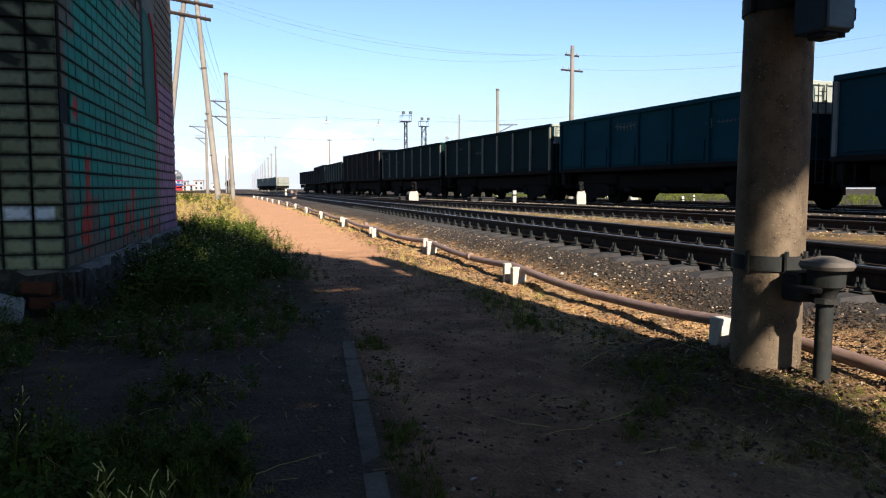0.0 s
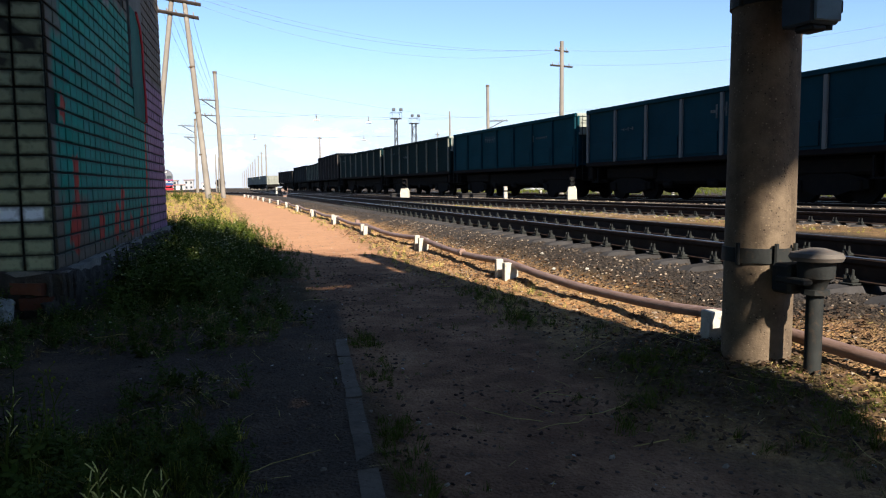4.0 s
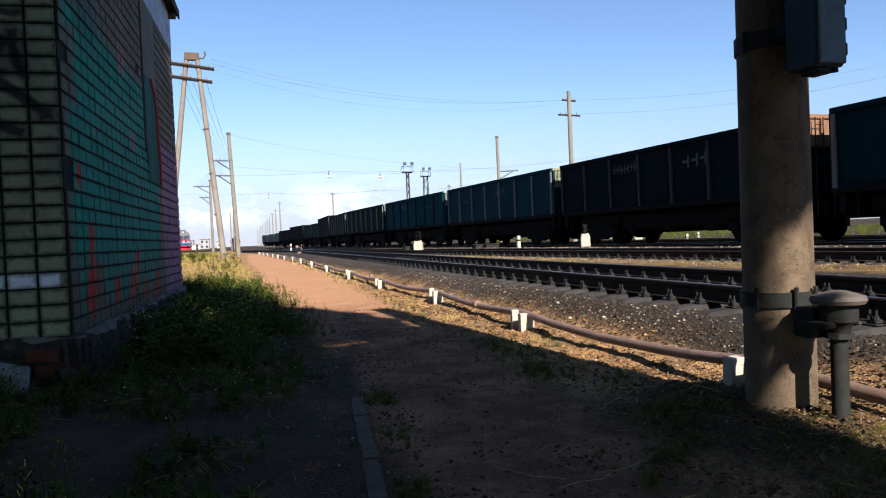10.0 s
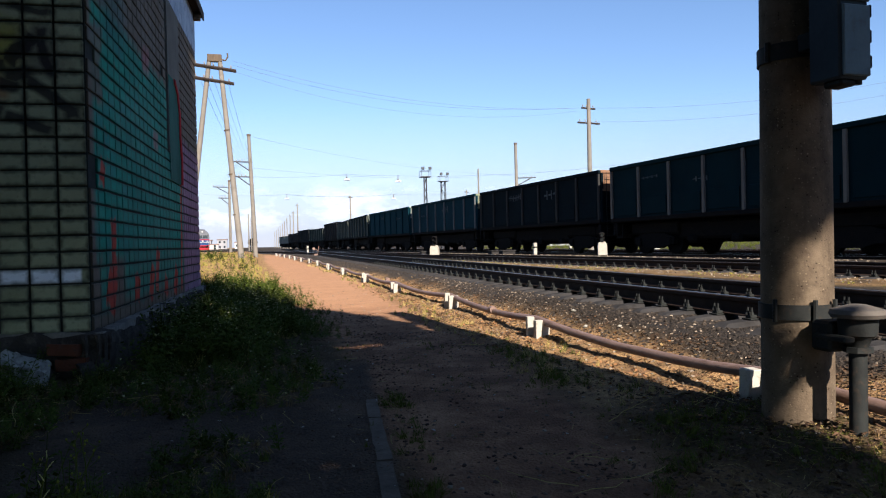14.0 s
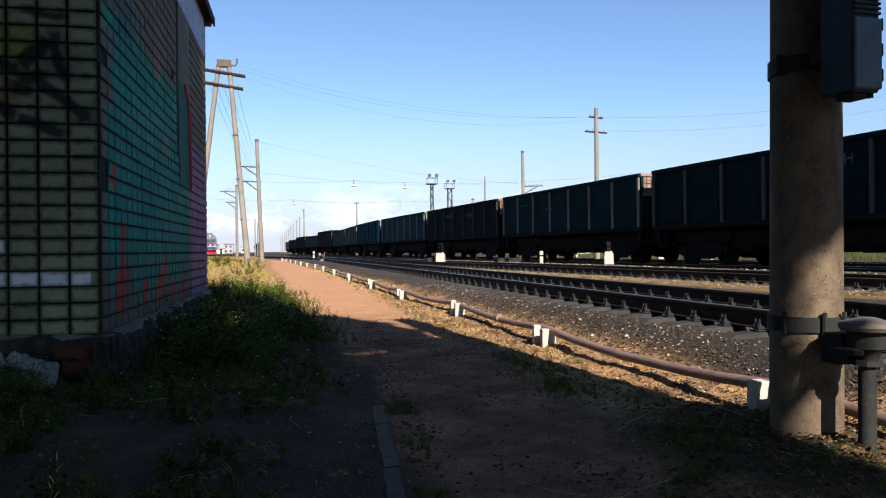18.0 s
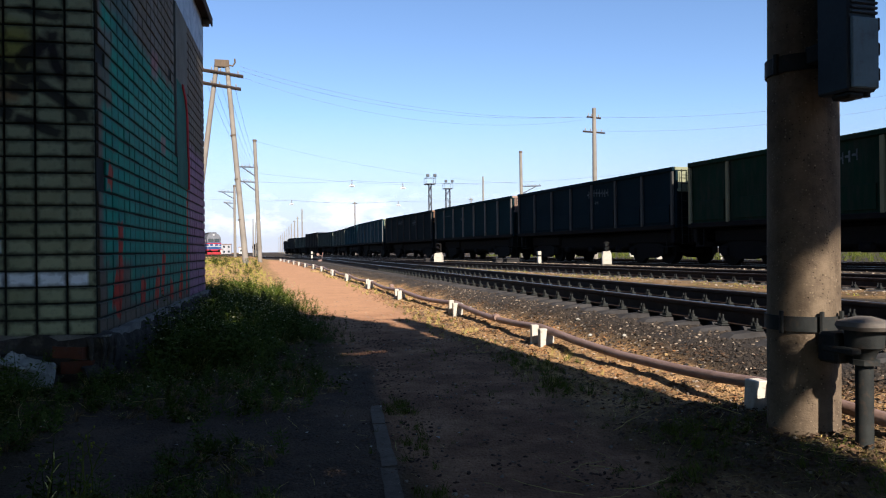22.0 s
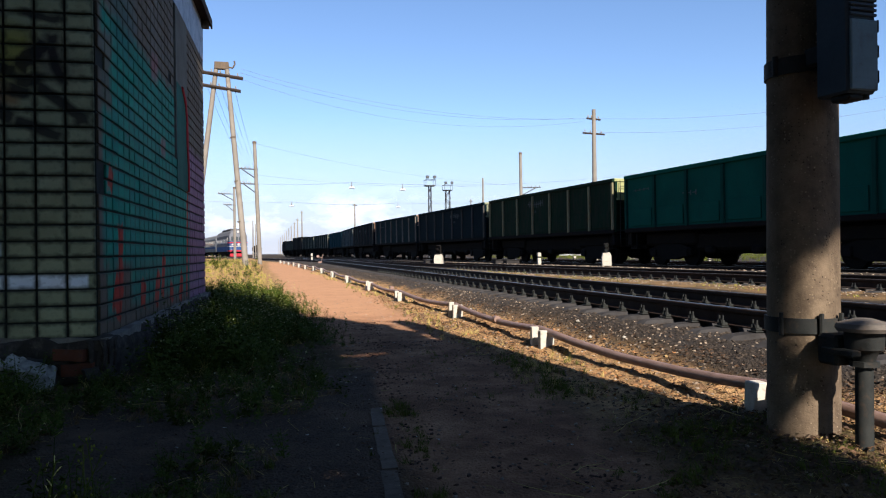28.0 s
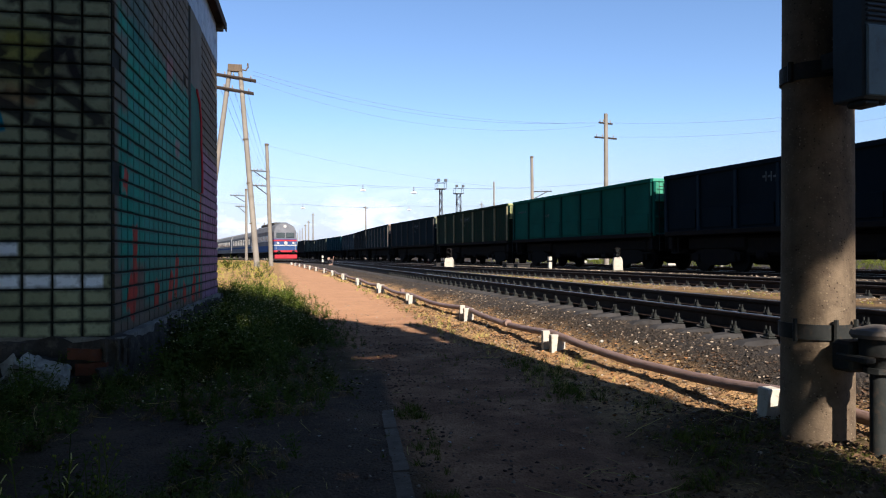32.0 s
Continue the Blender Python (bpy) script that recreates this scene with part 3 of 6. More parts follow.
        # filler block, added to keep the coupler gap dark against the sky
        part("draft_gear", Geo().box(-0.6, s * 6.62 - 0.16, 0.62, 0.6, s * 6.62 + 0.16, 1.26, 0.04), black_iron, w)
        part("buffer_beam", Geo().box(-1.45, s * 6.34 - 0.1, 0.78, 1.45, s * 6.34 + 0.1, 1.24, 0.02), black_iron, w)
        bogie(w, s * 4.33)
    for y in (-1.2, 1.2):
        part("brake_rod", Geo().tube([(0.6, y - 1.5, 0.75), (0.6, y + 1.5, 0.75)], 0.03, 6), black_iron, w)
    # solid and oversized, so that no bright gap shows under the floor
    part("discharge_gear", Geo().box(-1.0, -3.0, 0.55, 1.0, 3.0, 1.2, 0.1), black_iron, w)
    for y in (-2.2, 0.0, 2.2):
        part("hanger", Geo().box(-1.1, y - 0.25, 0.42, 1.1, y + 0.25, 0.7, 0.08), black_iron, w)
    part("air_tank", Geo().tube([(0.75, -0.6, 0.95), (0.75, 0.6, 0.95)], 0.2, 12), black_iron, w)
    bar = text[0] if text else None
    for (y, z, wd, ht, n) in text[1:]:
        for k in range(n):
            y0 = y - k * wd * 1.35
            dz, dw = 0.1 * ht * math.sin(7.1 * k + y), wd * (0.25 + 0.12 * math.sin(3.3 * k))
            g = Geo().box(-1.505, y0 - wd, z + dz, -1.493, y0 - wd + dw, z + ht + dz).box(-1.505, y0 - wd * 0.75, z + ht * 0.42 + dz, -1.493, y0, z + ht * 0.62 + dz)
            part("marking", g, bar, w, "pale painted marking bar")
    return w


def wagon_spot(t, k):
    """Where wagon k stands at t: its middle lies half a wagon behind its front gap."""
    s = 30.0 + 2.738 * t + 0.00466 * t * t - PITCH * k - PITCH / 2
    line = goods_line(1.575)
    a, b = line(s - 4.33)[0], line(s + 4.33)[0]
    d = b - a
    return Matrix.Translation((a + b) / 2 + Vector((0, 0, HEAD_Z))) @ Matrix.Rotation(math.atan2(-d.x, d.y), 4, 'Z'), s


WAGONS, WHEELS = [], []
RIBS = {}
chalk = weathered("chalk", (0.085, 0.1, 0.105), (0.02, 0.028, 0.032), None, 20.0, 90.0, 0.8)
num = lambda y: (chalk, (y, 2.75, 0.16, 0.3, 8), (y - 0.6, 2.45, 0.12, 0.14, 2))
few = lambda y: (chalk, (y, 2.45, 0.2, 0.16, 3), (y + 3, 2.8, 0.2, 0.1, 4))
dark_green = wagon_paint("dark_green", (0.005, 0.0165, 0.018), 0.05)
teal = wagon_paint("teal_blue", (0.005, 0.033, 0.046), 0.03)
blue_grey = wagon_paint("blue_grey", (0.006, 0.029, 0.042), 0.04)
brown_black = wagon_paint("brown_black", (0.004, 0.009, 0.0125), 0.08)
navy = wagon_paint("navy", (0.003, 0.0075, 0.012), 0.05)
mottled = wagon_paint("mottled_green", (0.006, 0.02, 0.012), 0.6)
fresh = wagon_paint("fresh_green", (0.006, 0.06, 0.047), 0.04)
# rib colours, most lightened to paint in the sun on the rib faces
for p, c in (("dark_green", (0.13, 0.14, 0.115)), ("teal_blue", (0.006, 0.03, 0.042)), ("blue_grey", (0.11, 0.12, 0.12)), ("brown_black", (0.04, 0.04, 0.038)), ("navy", (0.01, 0.018, 0.026)),
             ("mottled_green", (0.16, 0.15, 0.09)), ("fresh_green", (0.006, 0.04, 0.032)), ("slate", (0.13, 0.12, 0.105)), ("plum", (0.06, 0.055, 0.05)), ("night", (0.055, 0.055, 0.052))):
    RIBS[p] = wagon_paint(p + "_rib_tone", c, 0.1)
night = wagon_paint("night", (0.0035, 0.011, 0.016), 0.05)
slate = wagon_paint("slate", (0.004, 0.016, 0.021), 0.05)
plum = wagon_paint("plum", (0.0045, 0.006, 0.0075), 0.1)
# end hues, made brighter than the side paints to show sun on the ends
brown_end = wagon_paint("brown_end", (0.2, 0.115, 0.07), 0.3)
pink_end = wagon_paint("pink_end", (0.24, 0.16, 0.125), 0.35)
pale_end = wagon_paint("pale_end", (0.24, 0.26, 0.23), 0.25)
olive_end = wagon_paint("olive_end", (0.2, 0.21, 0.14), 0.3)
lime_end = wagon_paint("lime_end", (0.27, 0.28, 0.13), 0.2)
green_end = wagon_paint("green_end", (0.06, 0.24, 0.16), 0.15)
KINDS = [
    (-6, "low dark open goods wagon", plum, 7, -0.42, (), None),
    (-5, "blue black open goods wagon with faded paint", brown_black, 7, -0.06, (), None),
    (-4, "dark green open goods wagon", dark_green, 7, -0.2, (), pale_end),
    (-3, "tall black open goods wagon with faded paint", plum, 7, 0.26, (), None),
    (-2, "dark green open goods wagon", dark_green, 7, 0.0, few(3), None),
    (-1, "dark green open goods wagon with ribs coloured as sunlit and markings", dark_green, 7, 0.0, few(2), pale_end),
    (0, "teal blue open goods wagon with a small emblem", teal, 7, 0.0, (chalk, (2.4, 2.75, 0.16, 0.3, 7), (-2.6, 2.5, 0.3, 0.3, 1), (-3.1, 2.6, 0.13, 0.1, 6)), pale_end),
    (1, "blue grey open goods wagon with three large letters and ribs coloured as sunlit", blue_grey, 7, 0.0, (chalk, (-0.4, 2.55, 0.3, 0.42, 3), (4.3, 2.5, 0.2, 0.12, 3)), olive_end),
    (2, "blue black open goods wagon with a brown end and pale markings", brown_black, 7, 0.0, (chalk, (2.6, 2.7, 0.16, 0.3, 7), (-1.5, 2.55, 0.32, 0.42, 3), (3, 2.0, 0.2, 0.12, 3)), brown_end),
    (3, "dark slate open goods wagon with ribs and brown end coloured as sunlit", slate, 7, 0.0, few(1.5), pink_end),
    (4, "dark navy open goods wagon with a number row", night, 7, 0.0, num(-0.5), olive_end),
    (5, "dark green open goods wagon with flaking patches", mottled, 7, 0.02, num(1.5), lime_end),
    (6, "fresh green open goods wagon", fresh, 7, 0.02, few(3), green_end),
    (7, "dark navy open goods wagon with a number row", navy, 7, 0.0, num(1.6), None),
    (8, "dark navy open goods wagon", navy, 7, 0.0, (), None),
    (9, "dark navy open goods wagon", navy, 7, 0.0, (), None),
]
for k, label, paint, ribs, tall, text, sunlit_end in KINDS:
    w = open_wagon(label, paint, ribs, tall, text, sunlit_end)
    WAGONS.append((k, w))
    for y in (-4.33 - 0.925, -4.33 + 0.925, 4.33 - 0.925, 4.33 + 0.925):
        o = part("wheelset", WHEEL, None, w)
        WHEELS.append((o, y))

# ---- passenger train ----
loco_blue = wagon_paint("loco_blue", (0.03, 0.06, 0.15), 0.05)
loco_grey = wagon_paint("loco_grey", (0.12, 0.125, 0.14), 0.25)
loco_red = wagon_paint("loco_red", (0.3, 0.03, 0.04), 0.02)
coach_grey = wagon_paint("coach_grey", (0.16, 0.168, 0.178), 0.25)
glass = Mat("glass", 0.06, 0.0, 0.8).color((0.021, 0.028, 0.035)).m


def coach(label):
    c = thing("passenger_coach", label, "passenger coach", group="passenger train")
    prof = [(-1.5, 1.1), (-1.53, 2.0), (-1.5, 3.5), (-1.3, 3.95), (-0.8, 4.25), (0, 4.35), (0.8, 4.25), (1.3, 3.95), (1.5, 3.5), (1.53, 2.0), (1.5, 1.1)]
    body = part("body", Geo().sweep(prof, (0, -11.9, 0), (0, 11.9, 0), (1, 0, 0), (0, 0, 1)), coach_grey, c)
    for s in (-1, 1):
        for k in range(10):
            y = -9.2 + k * 2.05
            part("window", Geo().box(s * 1.525 - 0.02, y - 0.5, 2.25, s * 1.525 + 0.02, y + 0.5, 3.15, 0.01), glass, body)
        part("band", Geo().box(s * 1.535 - 0.01, -11.8, 1.75, s * 1.535 + 0.01, 11.8, 2.0), loco_blue, body)
        bogie(c, s * 8.5)
        part("gangway", Geo().box(-0.6, s * 12.05 - 0.2, 1.2, 0.6, s * 12.05 + 0.2, 3.6, 0.05), black_iron, c)
    part("underframe", Geo().box(-1.2, -7, 0.5, 1.2, 7, 1.1, 0.05), black_iron, c)
    return c


def locomotive():
    c = thing("diesel_locomotive", "grey diesel locomotive with a blue nose and red stripes", "locomotive", group="passenger train")
    prof = [(-1.5, 1.05), (-1.52, 2.2), (-1.5, 3.7), (-1.2, 4.35), (-0.6, 4.7), (0, 4.78), (0.6, 4.7), (1.2, 4.35), (1.5, 3.7), (1.52, 2.2), (1.5, 1.05)]

    def hull(rows, grow=0.0, zmin=0.0, zmax=9.0):
        pts = [(x, z) for x, z in prof]
        pts = [(x, min(max(z, zmin), zmax)) for x, z in pts]
        g = Geo()
        for y, k in rows:
            g.v += [((x + math.copysign(grow, x)) * (1 - 0.25 * k), y + (grow if k > 0.2 else 0) - (k * 0.8 * max(0, z - 2.6)), z * (1 - 0.1 * k * (z > 3.5))) for x, z in pts]
        n = len(pts)
        for i in range(len(rows) - 1):
            for k in range(n):
                a, b = i * n + k, i * n + (k + 1) % n
                g.f.append((a, b, b + n, a + n))
        g.f += [tuple(range(n))[::-1], tuple((len(rows) - 1) * n + k for k in range(n))]
        return g

    nose = ((6.6, 0.0), (7.6, 0.05), (8.2, 0.16), (8.55, 0.3))
    body = part("body", hull(((-8.6, 0.0),) + nose), loco_grey, c, "grey body")
    part("nose", hull(nose, 0.015, 1.05, 2.75), loco_blue, body, "blue painted nose")
    part("upper_stripe", hull(nose, 0.03, 2.42, 2.62), loco_red, body, "red stripe")
    part("lower_stripe", hull(nose, 0.03, 1.86, 1.98), loco_white, body, "white stripe")
    part("nose_foot", hull(nose, 0.028, 1.06, 1.3), loco_red, body, "red lower edge")
    for s in (-1, 1):
        part("side_band", Geo().box(s * 1.525 - 0.012, -8.3, 1.1, s * 1.525 + 0.012, 6.5, 1.9), loco_blue, body, "blue lower band")
        part("white_band", Geo().box(s * 1.525 - 0.012, -8.3, 2.45, s * 1.525 + 0.012, 6.2, 3.2), loco_white, body, "white band")
        for k in range(6):
            y = -6.8 + k * 2.0
            part("side_window", Geo().tube([(s * 1.53 - 0.02, y, 2.85), (s * 1.53 + 0.02, y, 2.85)], 0.28, 14), glass, body)
        part("cab_window", Geo().box(s * 1.53 - 0.02, 6.7, 2.85, s * 1.53 + 0.02, 7.4, 3.45, 0.02), glass, body)
        bogie(c, s * 4.6)
        part("front_window", Geo().box(s * 0.6 - 0.52, 8.36, 2.85, s * 0.6 + 0.52, 8.46, 3.5, 0.03), glass, body, "windscreen pane")
        part("headlight", Geo().tube([(s * 0.95, 8.5, 2.2), (s * 0.95, 8.66, 2.2)], 0.14, 12), loco_white, body)
        part("buffer", Geo().tube([(s * 0.9, 8.5, 1.08), (s * 0.9, 8.95, 1.08)], [0.12, 0.2], 12), black_iron, c)
        part("handrail", Geo().tube([(s * 1.2, 8.62, 1.3), (s * 1.2, 8.62, 2.3)], 0.02, 6), loco_white, body)
    part("emblem", Geo().tube([(0, 8.5, 2.2), (0, 8.68, 2.2)], 0.22, 14), loco_white, body)
    part("centre_light", Geo().tube([(0, 7.6, 4.35), (0, 8.15, 4.3)], 0.2, 14), loco_white, body, "roof headlight")
    part("snow_plough", Geo().box(-1.4, 8.2, 0.2, 1.4, 8.8, 0.75, 0.08), loco_red, c, "red plough")
    part("roof_hood", Geo().box(-0.9, -5, 4.5, 0.9, 5.4, 4.92, 0.12), roof_soot, body)
    part("underframe", Geo().box(-1.3, -7.9, 0.6, 1.3, 8.2, 1.08, 0.05), black_iron, c)
    part("fuel_tank", Geo().box(-1.25, -2.4, 0.3, 1.25, 2.4, 0.6, 0.05), black_iron, c)
    return c


loco_white = wagon_paint("loco_white", (0.36, 0.36, 0.36), 0.02)
roof_soot = wagon_paint("roof_soot", (0.07, 0.07, 0.07), 0.1)
LOCO = locomotive()
COACHES = [coach("grey passenger coach with a blue band") for _ in range(5)]


def loco_spot(y):
    p, d = side_line(y)
    return Matrix.Translation(p + Vector((0, 0, HEAD_Z))) @ Matrix.Rotation(math.atan2(-d.x, d.y) + math.pi, 4, 'Z')


FRONT = [(0, 178), (9, 175), (13, 173), (17, 171), (19, 169), (21, 163.5), (23, 154), (25, 142.5), (28, 124.5), (29, 117.5), (30, 110), (31, 102), (32, 94)]


def motions():
    for k, w in WAGONS:
        walk(w, [(t, wagon_spot(t, k)[0]) for t in range(0, 33, 2)])
    spin = [0.2 * i for i in range(161)]
    turns = [(t, pose(0, 0, 0, -math.degrees((wagon_spot(t, 0)[1] - wagon_spot(0, 0)[1]) / 0.475))) for t in spin]
    for o, y in WHEELS:
        walk(o, [(t, Matrix.Translation((0, y, 0.475)) @ m) for t, m in turns])
    walk(LOCO, [(t, loco_spot(y + 8.6)) for t, y in FRONT])
    for i, c in enumerate(COACHES):
        walk(c, [(t, loco_spot(y + 17.6 + 12.3 + 24.6 * i)) for t, y in FRONT])

# ---- the tiled building ----
BX, BY, BANG = -1.509, 7.304, 0.0423
ROW, COL = 0.148, 0.255
BZ = 0.398
B_AT = Matrix.Translation((BX, BY, 0)) @ Matrix.Rotation(-BANG, 4, 'Z')


def wall_axes(m, side):
    """Metres along the wall from the corner, and the height, as sockets."""
    sep = m.node("ShaderNodeSeparateXYZ")
    m.put(sep.inputs[0], m.world_pos())
    x, y, z = sep.outputs
    if side:
        return m.math('SUBTRACT', y, BY), z
    return m.math('SUBTRACT', BX, x), z


def patch(m, u, v, u0, u1, v0, v1, soft=0.04):
    a = m.math('MULTIPLY', m.ramp(u, u0 - soft, u0 + soft), m.ramp(u, u1 + soft, u1 - soft))
    b = m.math('MULTIPLY', m.ramp(v, v0 - soft, v0 + soft), m.ramp(v, v1 + soft, v1 - soft))
    return m.math('MULTIPLY', a, b)


def stroke(m, u, v, a, b, wide, soft=0.035):
    """A sprayed line from a to b."""
    (ax, ay), (bx, by) = a, b
    dx, dy = bx - ax, by - ay
    n = math.hypot(dx, dy)
    dx, dy = dx / n, dy / n
    ru, rv = m.math('SUBTRACT', u, ax), m.math('SUBTRACT', v, ay)
    along = m.math('ADD', m.math('MULTIPLY', ru, dx), m.math('MULTIPLY', rv, dy))
    off = m.math('ABSOLUTE', m.math('SUBTRACT', m.math('MULTIPLY', ru, dy), m.math('MULTIPLY', rv, dx)))
    k = m.math('MULTIPLY', m.ramp(along, -soft, soft), m.ramp(along, n + soft, n - soft))
    return m.math('MULTIPLY', k, m.ramp(off, wide + soft, wide))


def tile_paint(side):
    m = Mat("tile_side" if side else "tile_front", 0.6, 0, 0.07)
    pos = m.world_pos()
    u, v = wall_axes(m, side)
    wob = m.math('MULTIPLY', m.math('SUBTRACT', m.noise(2.5, 4, 0.6, pos), 0.5), 0.35)
    uw, vw = m.math('ADD', u, wob), m.math('ADD', v, wob)
    chip = m.noise(5.0, 6, 0.7, pos)
    dirt = m.noise(1.3, 6, 0.65, pos)
    tone = m.math('ADD', m.math('MULTIPLY', m.random(), 0.5), m.math('MULTIPLY', m.island(), 0.25))
    if side:
        col = m.mix(tone, (0.12, 0.092, 0.062), (0.075, 0.062, 0.045))
        green = m.mix(m.ramp(m.noise(2.0, 4, 0.6, pos), 0.35, 0.65), (0.001, 0.17, 0.108), (0.004, 0.25, 0.16))
        green = m.mix(m.math('MULTIPLY', tone, 0.6), green, (0.002, 0.1, 0.066))
        g = patch(m, uw, vw, 0.12, 5.75, 1.05, 3.55, 0.08)
        low = patch(m, uw, vw, 1.3, 5.7, 0.62, 1.2, 0.1)
        low2 = patch(m, uw, vw, 0.3, 0.62, 0.55, 1.2, 0.06)
        g = m.math('MAXIMUM', g, m.math('MULTIPLY', m.math('MAXIMUM', low, low2), 0.8))
        bare = patch(m, uw, vw, -0.2, 0.5, 2.55, 3.3, 0.05)
        g = m.math('MULTIPLY', g, m.math('SUBTRACT', 1.0, m.math('MULTIPLY', bare, 0.85)))
        g = m.math('MULTIPLY', g, m.math('SUBTRACT', 1.0, m.math('MULTIPLY', m.ramp(chip, 0.62, 0.7), 0.75)))
        green = m.mix(m.math('MULTIPLY', m.ramp(m.random(), 0.55, 1.0), 0.5), green, (0.012, 0.17, 0.15))
        col = m.mix(g, col, green)
        col = m.mix(m.math('MULTIPLY', patch(m, uw, v, 0.5, 1.6, 3.3, 4.0, 0.2), 0.6), col, (0.021, 0.091, 0.084))
        pink = m.math('MAXIMUM', patch(m, uw, v, 3.2, 3.55, 2.5, 2.75, 0.05), patch(m, uw, vw, 2.6, 3.0, 3.4, 3.7, 0.08))
        col = m.mix(m.math('MULTIPLY', pink, 0.6), col, (0.28, 0.08, 0.09))
        purple = m.mix(m.ramp(dirt, 0.3, 0.7), (0.25, 0.14, 0.22), (0.18, 0.095, 0.165))
        col = m.mix(m.math('MULTIPLY', patch(m, u, vw, 5.75, 9.0, 0.3, 2.95, 0.1), 0.9), col, purple)
        wav = m.math('MULTIPLY', m.math('SUBTRACT', m.noise(5.0, 4, 0.65, pos), 0.5), 0.22)
        ur, vr = m.math('ADD', u, wav), m.math('ADD', v, wav)
        red = patch(m, ur, vr, 0.72, 0.92, 0.75, 1.48, 0.03)
        for a, b, w in (((0.62, 0.56), (0.78, 0.9), 0.1), ((1.9, 0.55), (1.98, 0.85), 0.07), ((2.75, 0.55), (2.95, 0.92), 0.07), ((3.2, 0.6), (3.35, 1.15), 0.05),
                        ((3.9, 0.5), (3.95, 0.75), 0.07), ((4.7, 0.45), (4.9, 0.85), 0.07), ((5.4, 0.5), (5.7, 2.9), 0.035), ((0.4, 1.78), (0.48, 2.02), 0.05)):
            red = m.math('MAXIMUM', red, stroke(m, ur, vr, a, b, w * 1.7))
        col = m.mix(m.math('MULTIPLY', red, 0.95), col, (0.36, 0.03, 0.012))
    else:
        col = m.mix(tone, (0.36, 0.37, 0.225), (0.22, 0.235, 0.14))
        edge = m.math('MULTIPLY', m.ramp(dirt, 0.45, 0.7), 0.55)
        col = m.mix(edge, col, (0.095, 0.10, 0.06))
        yellow = patch(m, uw, vw, 0.5, 0.95, 2.75, 3.2, 0.1)
        col = m.mix(m.math('MULTIPLY', yellow, 0.7), col, (0.26, 0.24, 0.02))
        col = m.mix(m.math('MULTIPLY', patch(m, uw, vw, 0.7, 0.95, 2.55, 2.72, 0.06), 0.6), col, (0.245, 0.091, 0.021))
        wav = m.math('MULTIPLY', m.math('SUBTRACT', m.noise(4.0, 4, 0.6, pos), 0.5), 0.14)
        ui, vi = m.math('ADD', u, wav), m.math('ADD', v, wav)
        haze = m.math('MULTIPLY', patch(m, uw, vw, 0.2, 0.55, 2.75, 3.1, 0.12), 0.45)
        col = m.mix(haze, col, (0.05, 0.028, 0.05))
        ink = stroke(m, ui, vi, (0.4, 3.11), (0.66, 2.83), 0.05, 0.04)
        for a, b, w in (((0.7, 2.76), (0.42, 2.74), 0.06), ((0.5, 2.71), (0.08, 2.39), 0.045), ((0.38, 3.08), (0.28, 2.73), 0.035), ((0.7, 2.4), (0.27, 2.22), 0.04), ((0.75, 2.68), (0.56, 2.64), 0.06),
                        ((0.05, 2.42), (0.2, 2.4), 0.05), ((0.44, 3.14), (0.3, 3.13), 0.045), ((0.62, 3.36), (0.27, 3.3), 0.03), ((0.66, 2.83), (1.3, 2.95), 0.06), ((0.7, 2.4), (1.2, 2.7), 0.06),
                        ((0.3, 3.65), (0.9, 3.5), 0.08), ((0.9, 3.05), (1.35, 2.6), 0.06)):
            ink = m.math('MAXIMUM', ink, stroke(m, ui, vi, a, b, w * 0.7, 0.04))
        col = m.mix(m.math('MULTIPLY', ink, 0.85), col, (0.01, 0.006, 0.014))
        col = m.mix(stroke(m, u, v, (1.02, 2.62), (0.94, 2.28), 0.035, 0.015), col, (0.014, 0.21, 0.294))
        white = patch(m, u, v, 0.075, 9.0, BZ + 3 * ROW + 0.006, BZ + 4 * ROW, 0.012)
        white = m.math('MAXIMUM', white, patch(m, u, v, 0.8, 9.0, BZ + 5 * ROW + 0.012, BZ + 6 * ROW, 0.015))
        white = m.math('MULTIPLY', white, m.math('SUBTRACT', 1.0, m.math('MULTIPLY', m.ramp(chip, 0.66, 0.72), 0.7)))
        col = m.mix(white, col, (0.8, 0.83, 0.86))
    # each tile's colour darkens unevenly towards its edges
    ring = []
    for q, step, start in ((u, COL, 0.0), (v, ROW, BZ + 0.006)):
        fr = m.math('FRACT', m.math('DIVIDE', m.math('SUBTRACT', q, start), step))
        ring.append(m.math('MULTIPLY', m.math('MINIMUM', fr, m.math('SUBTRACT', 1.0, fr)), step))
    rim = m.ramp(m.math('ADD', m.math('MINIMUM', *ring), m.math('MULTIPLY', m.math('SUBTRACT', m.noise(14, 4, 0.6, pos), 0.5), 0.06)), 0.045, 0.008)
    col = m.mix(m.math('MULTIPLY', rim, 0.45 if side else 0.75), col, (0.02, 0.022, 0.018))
    col = m.mix(m.math('MULTIPLY', m.ramp(m.noise(26, 4, 0.6, pos), 0.55, 0.8), 0.35), col, (0.035, 0.035, 0.028))
    m.color(col)
    m.bump(m.math('ADD', m.noise(11, 3, 0.5, pos), m.math('MULTIPLY', m.noise(60, 3, 0.5, pos), 0.3)), 0.25, 0.01)
    m.rough(m.math('ADD', 0.5, m.math('MULTIPLY', dirt, 0.4)))
    return m.m


joint_mortar = weathered("joint_mortar", (0.035, 0.0385, 0.035), (0.021, 0.0245, 0.021), None, 5.0, 50.0, 0.95)
plaster = weathered("plaster", (0.14, 0.1365, 0.119), (0.105, 0.1015, 0.0875), None, 2.0, 50.0, 0.9)
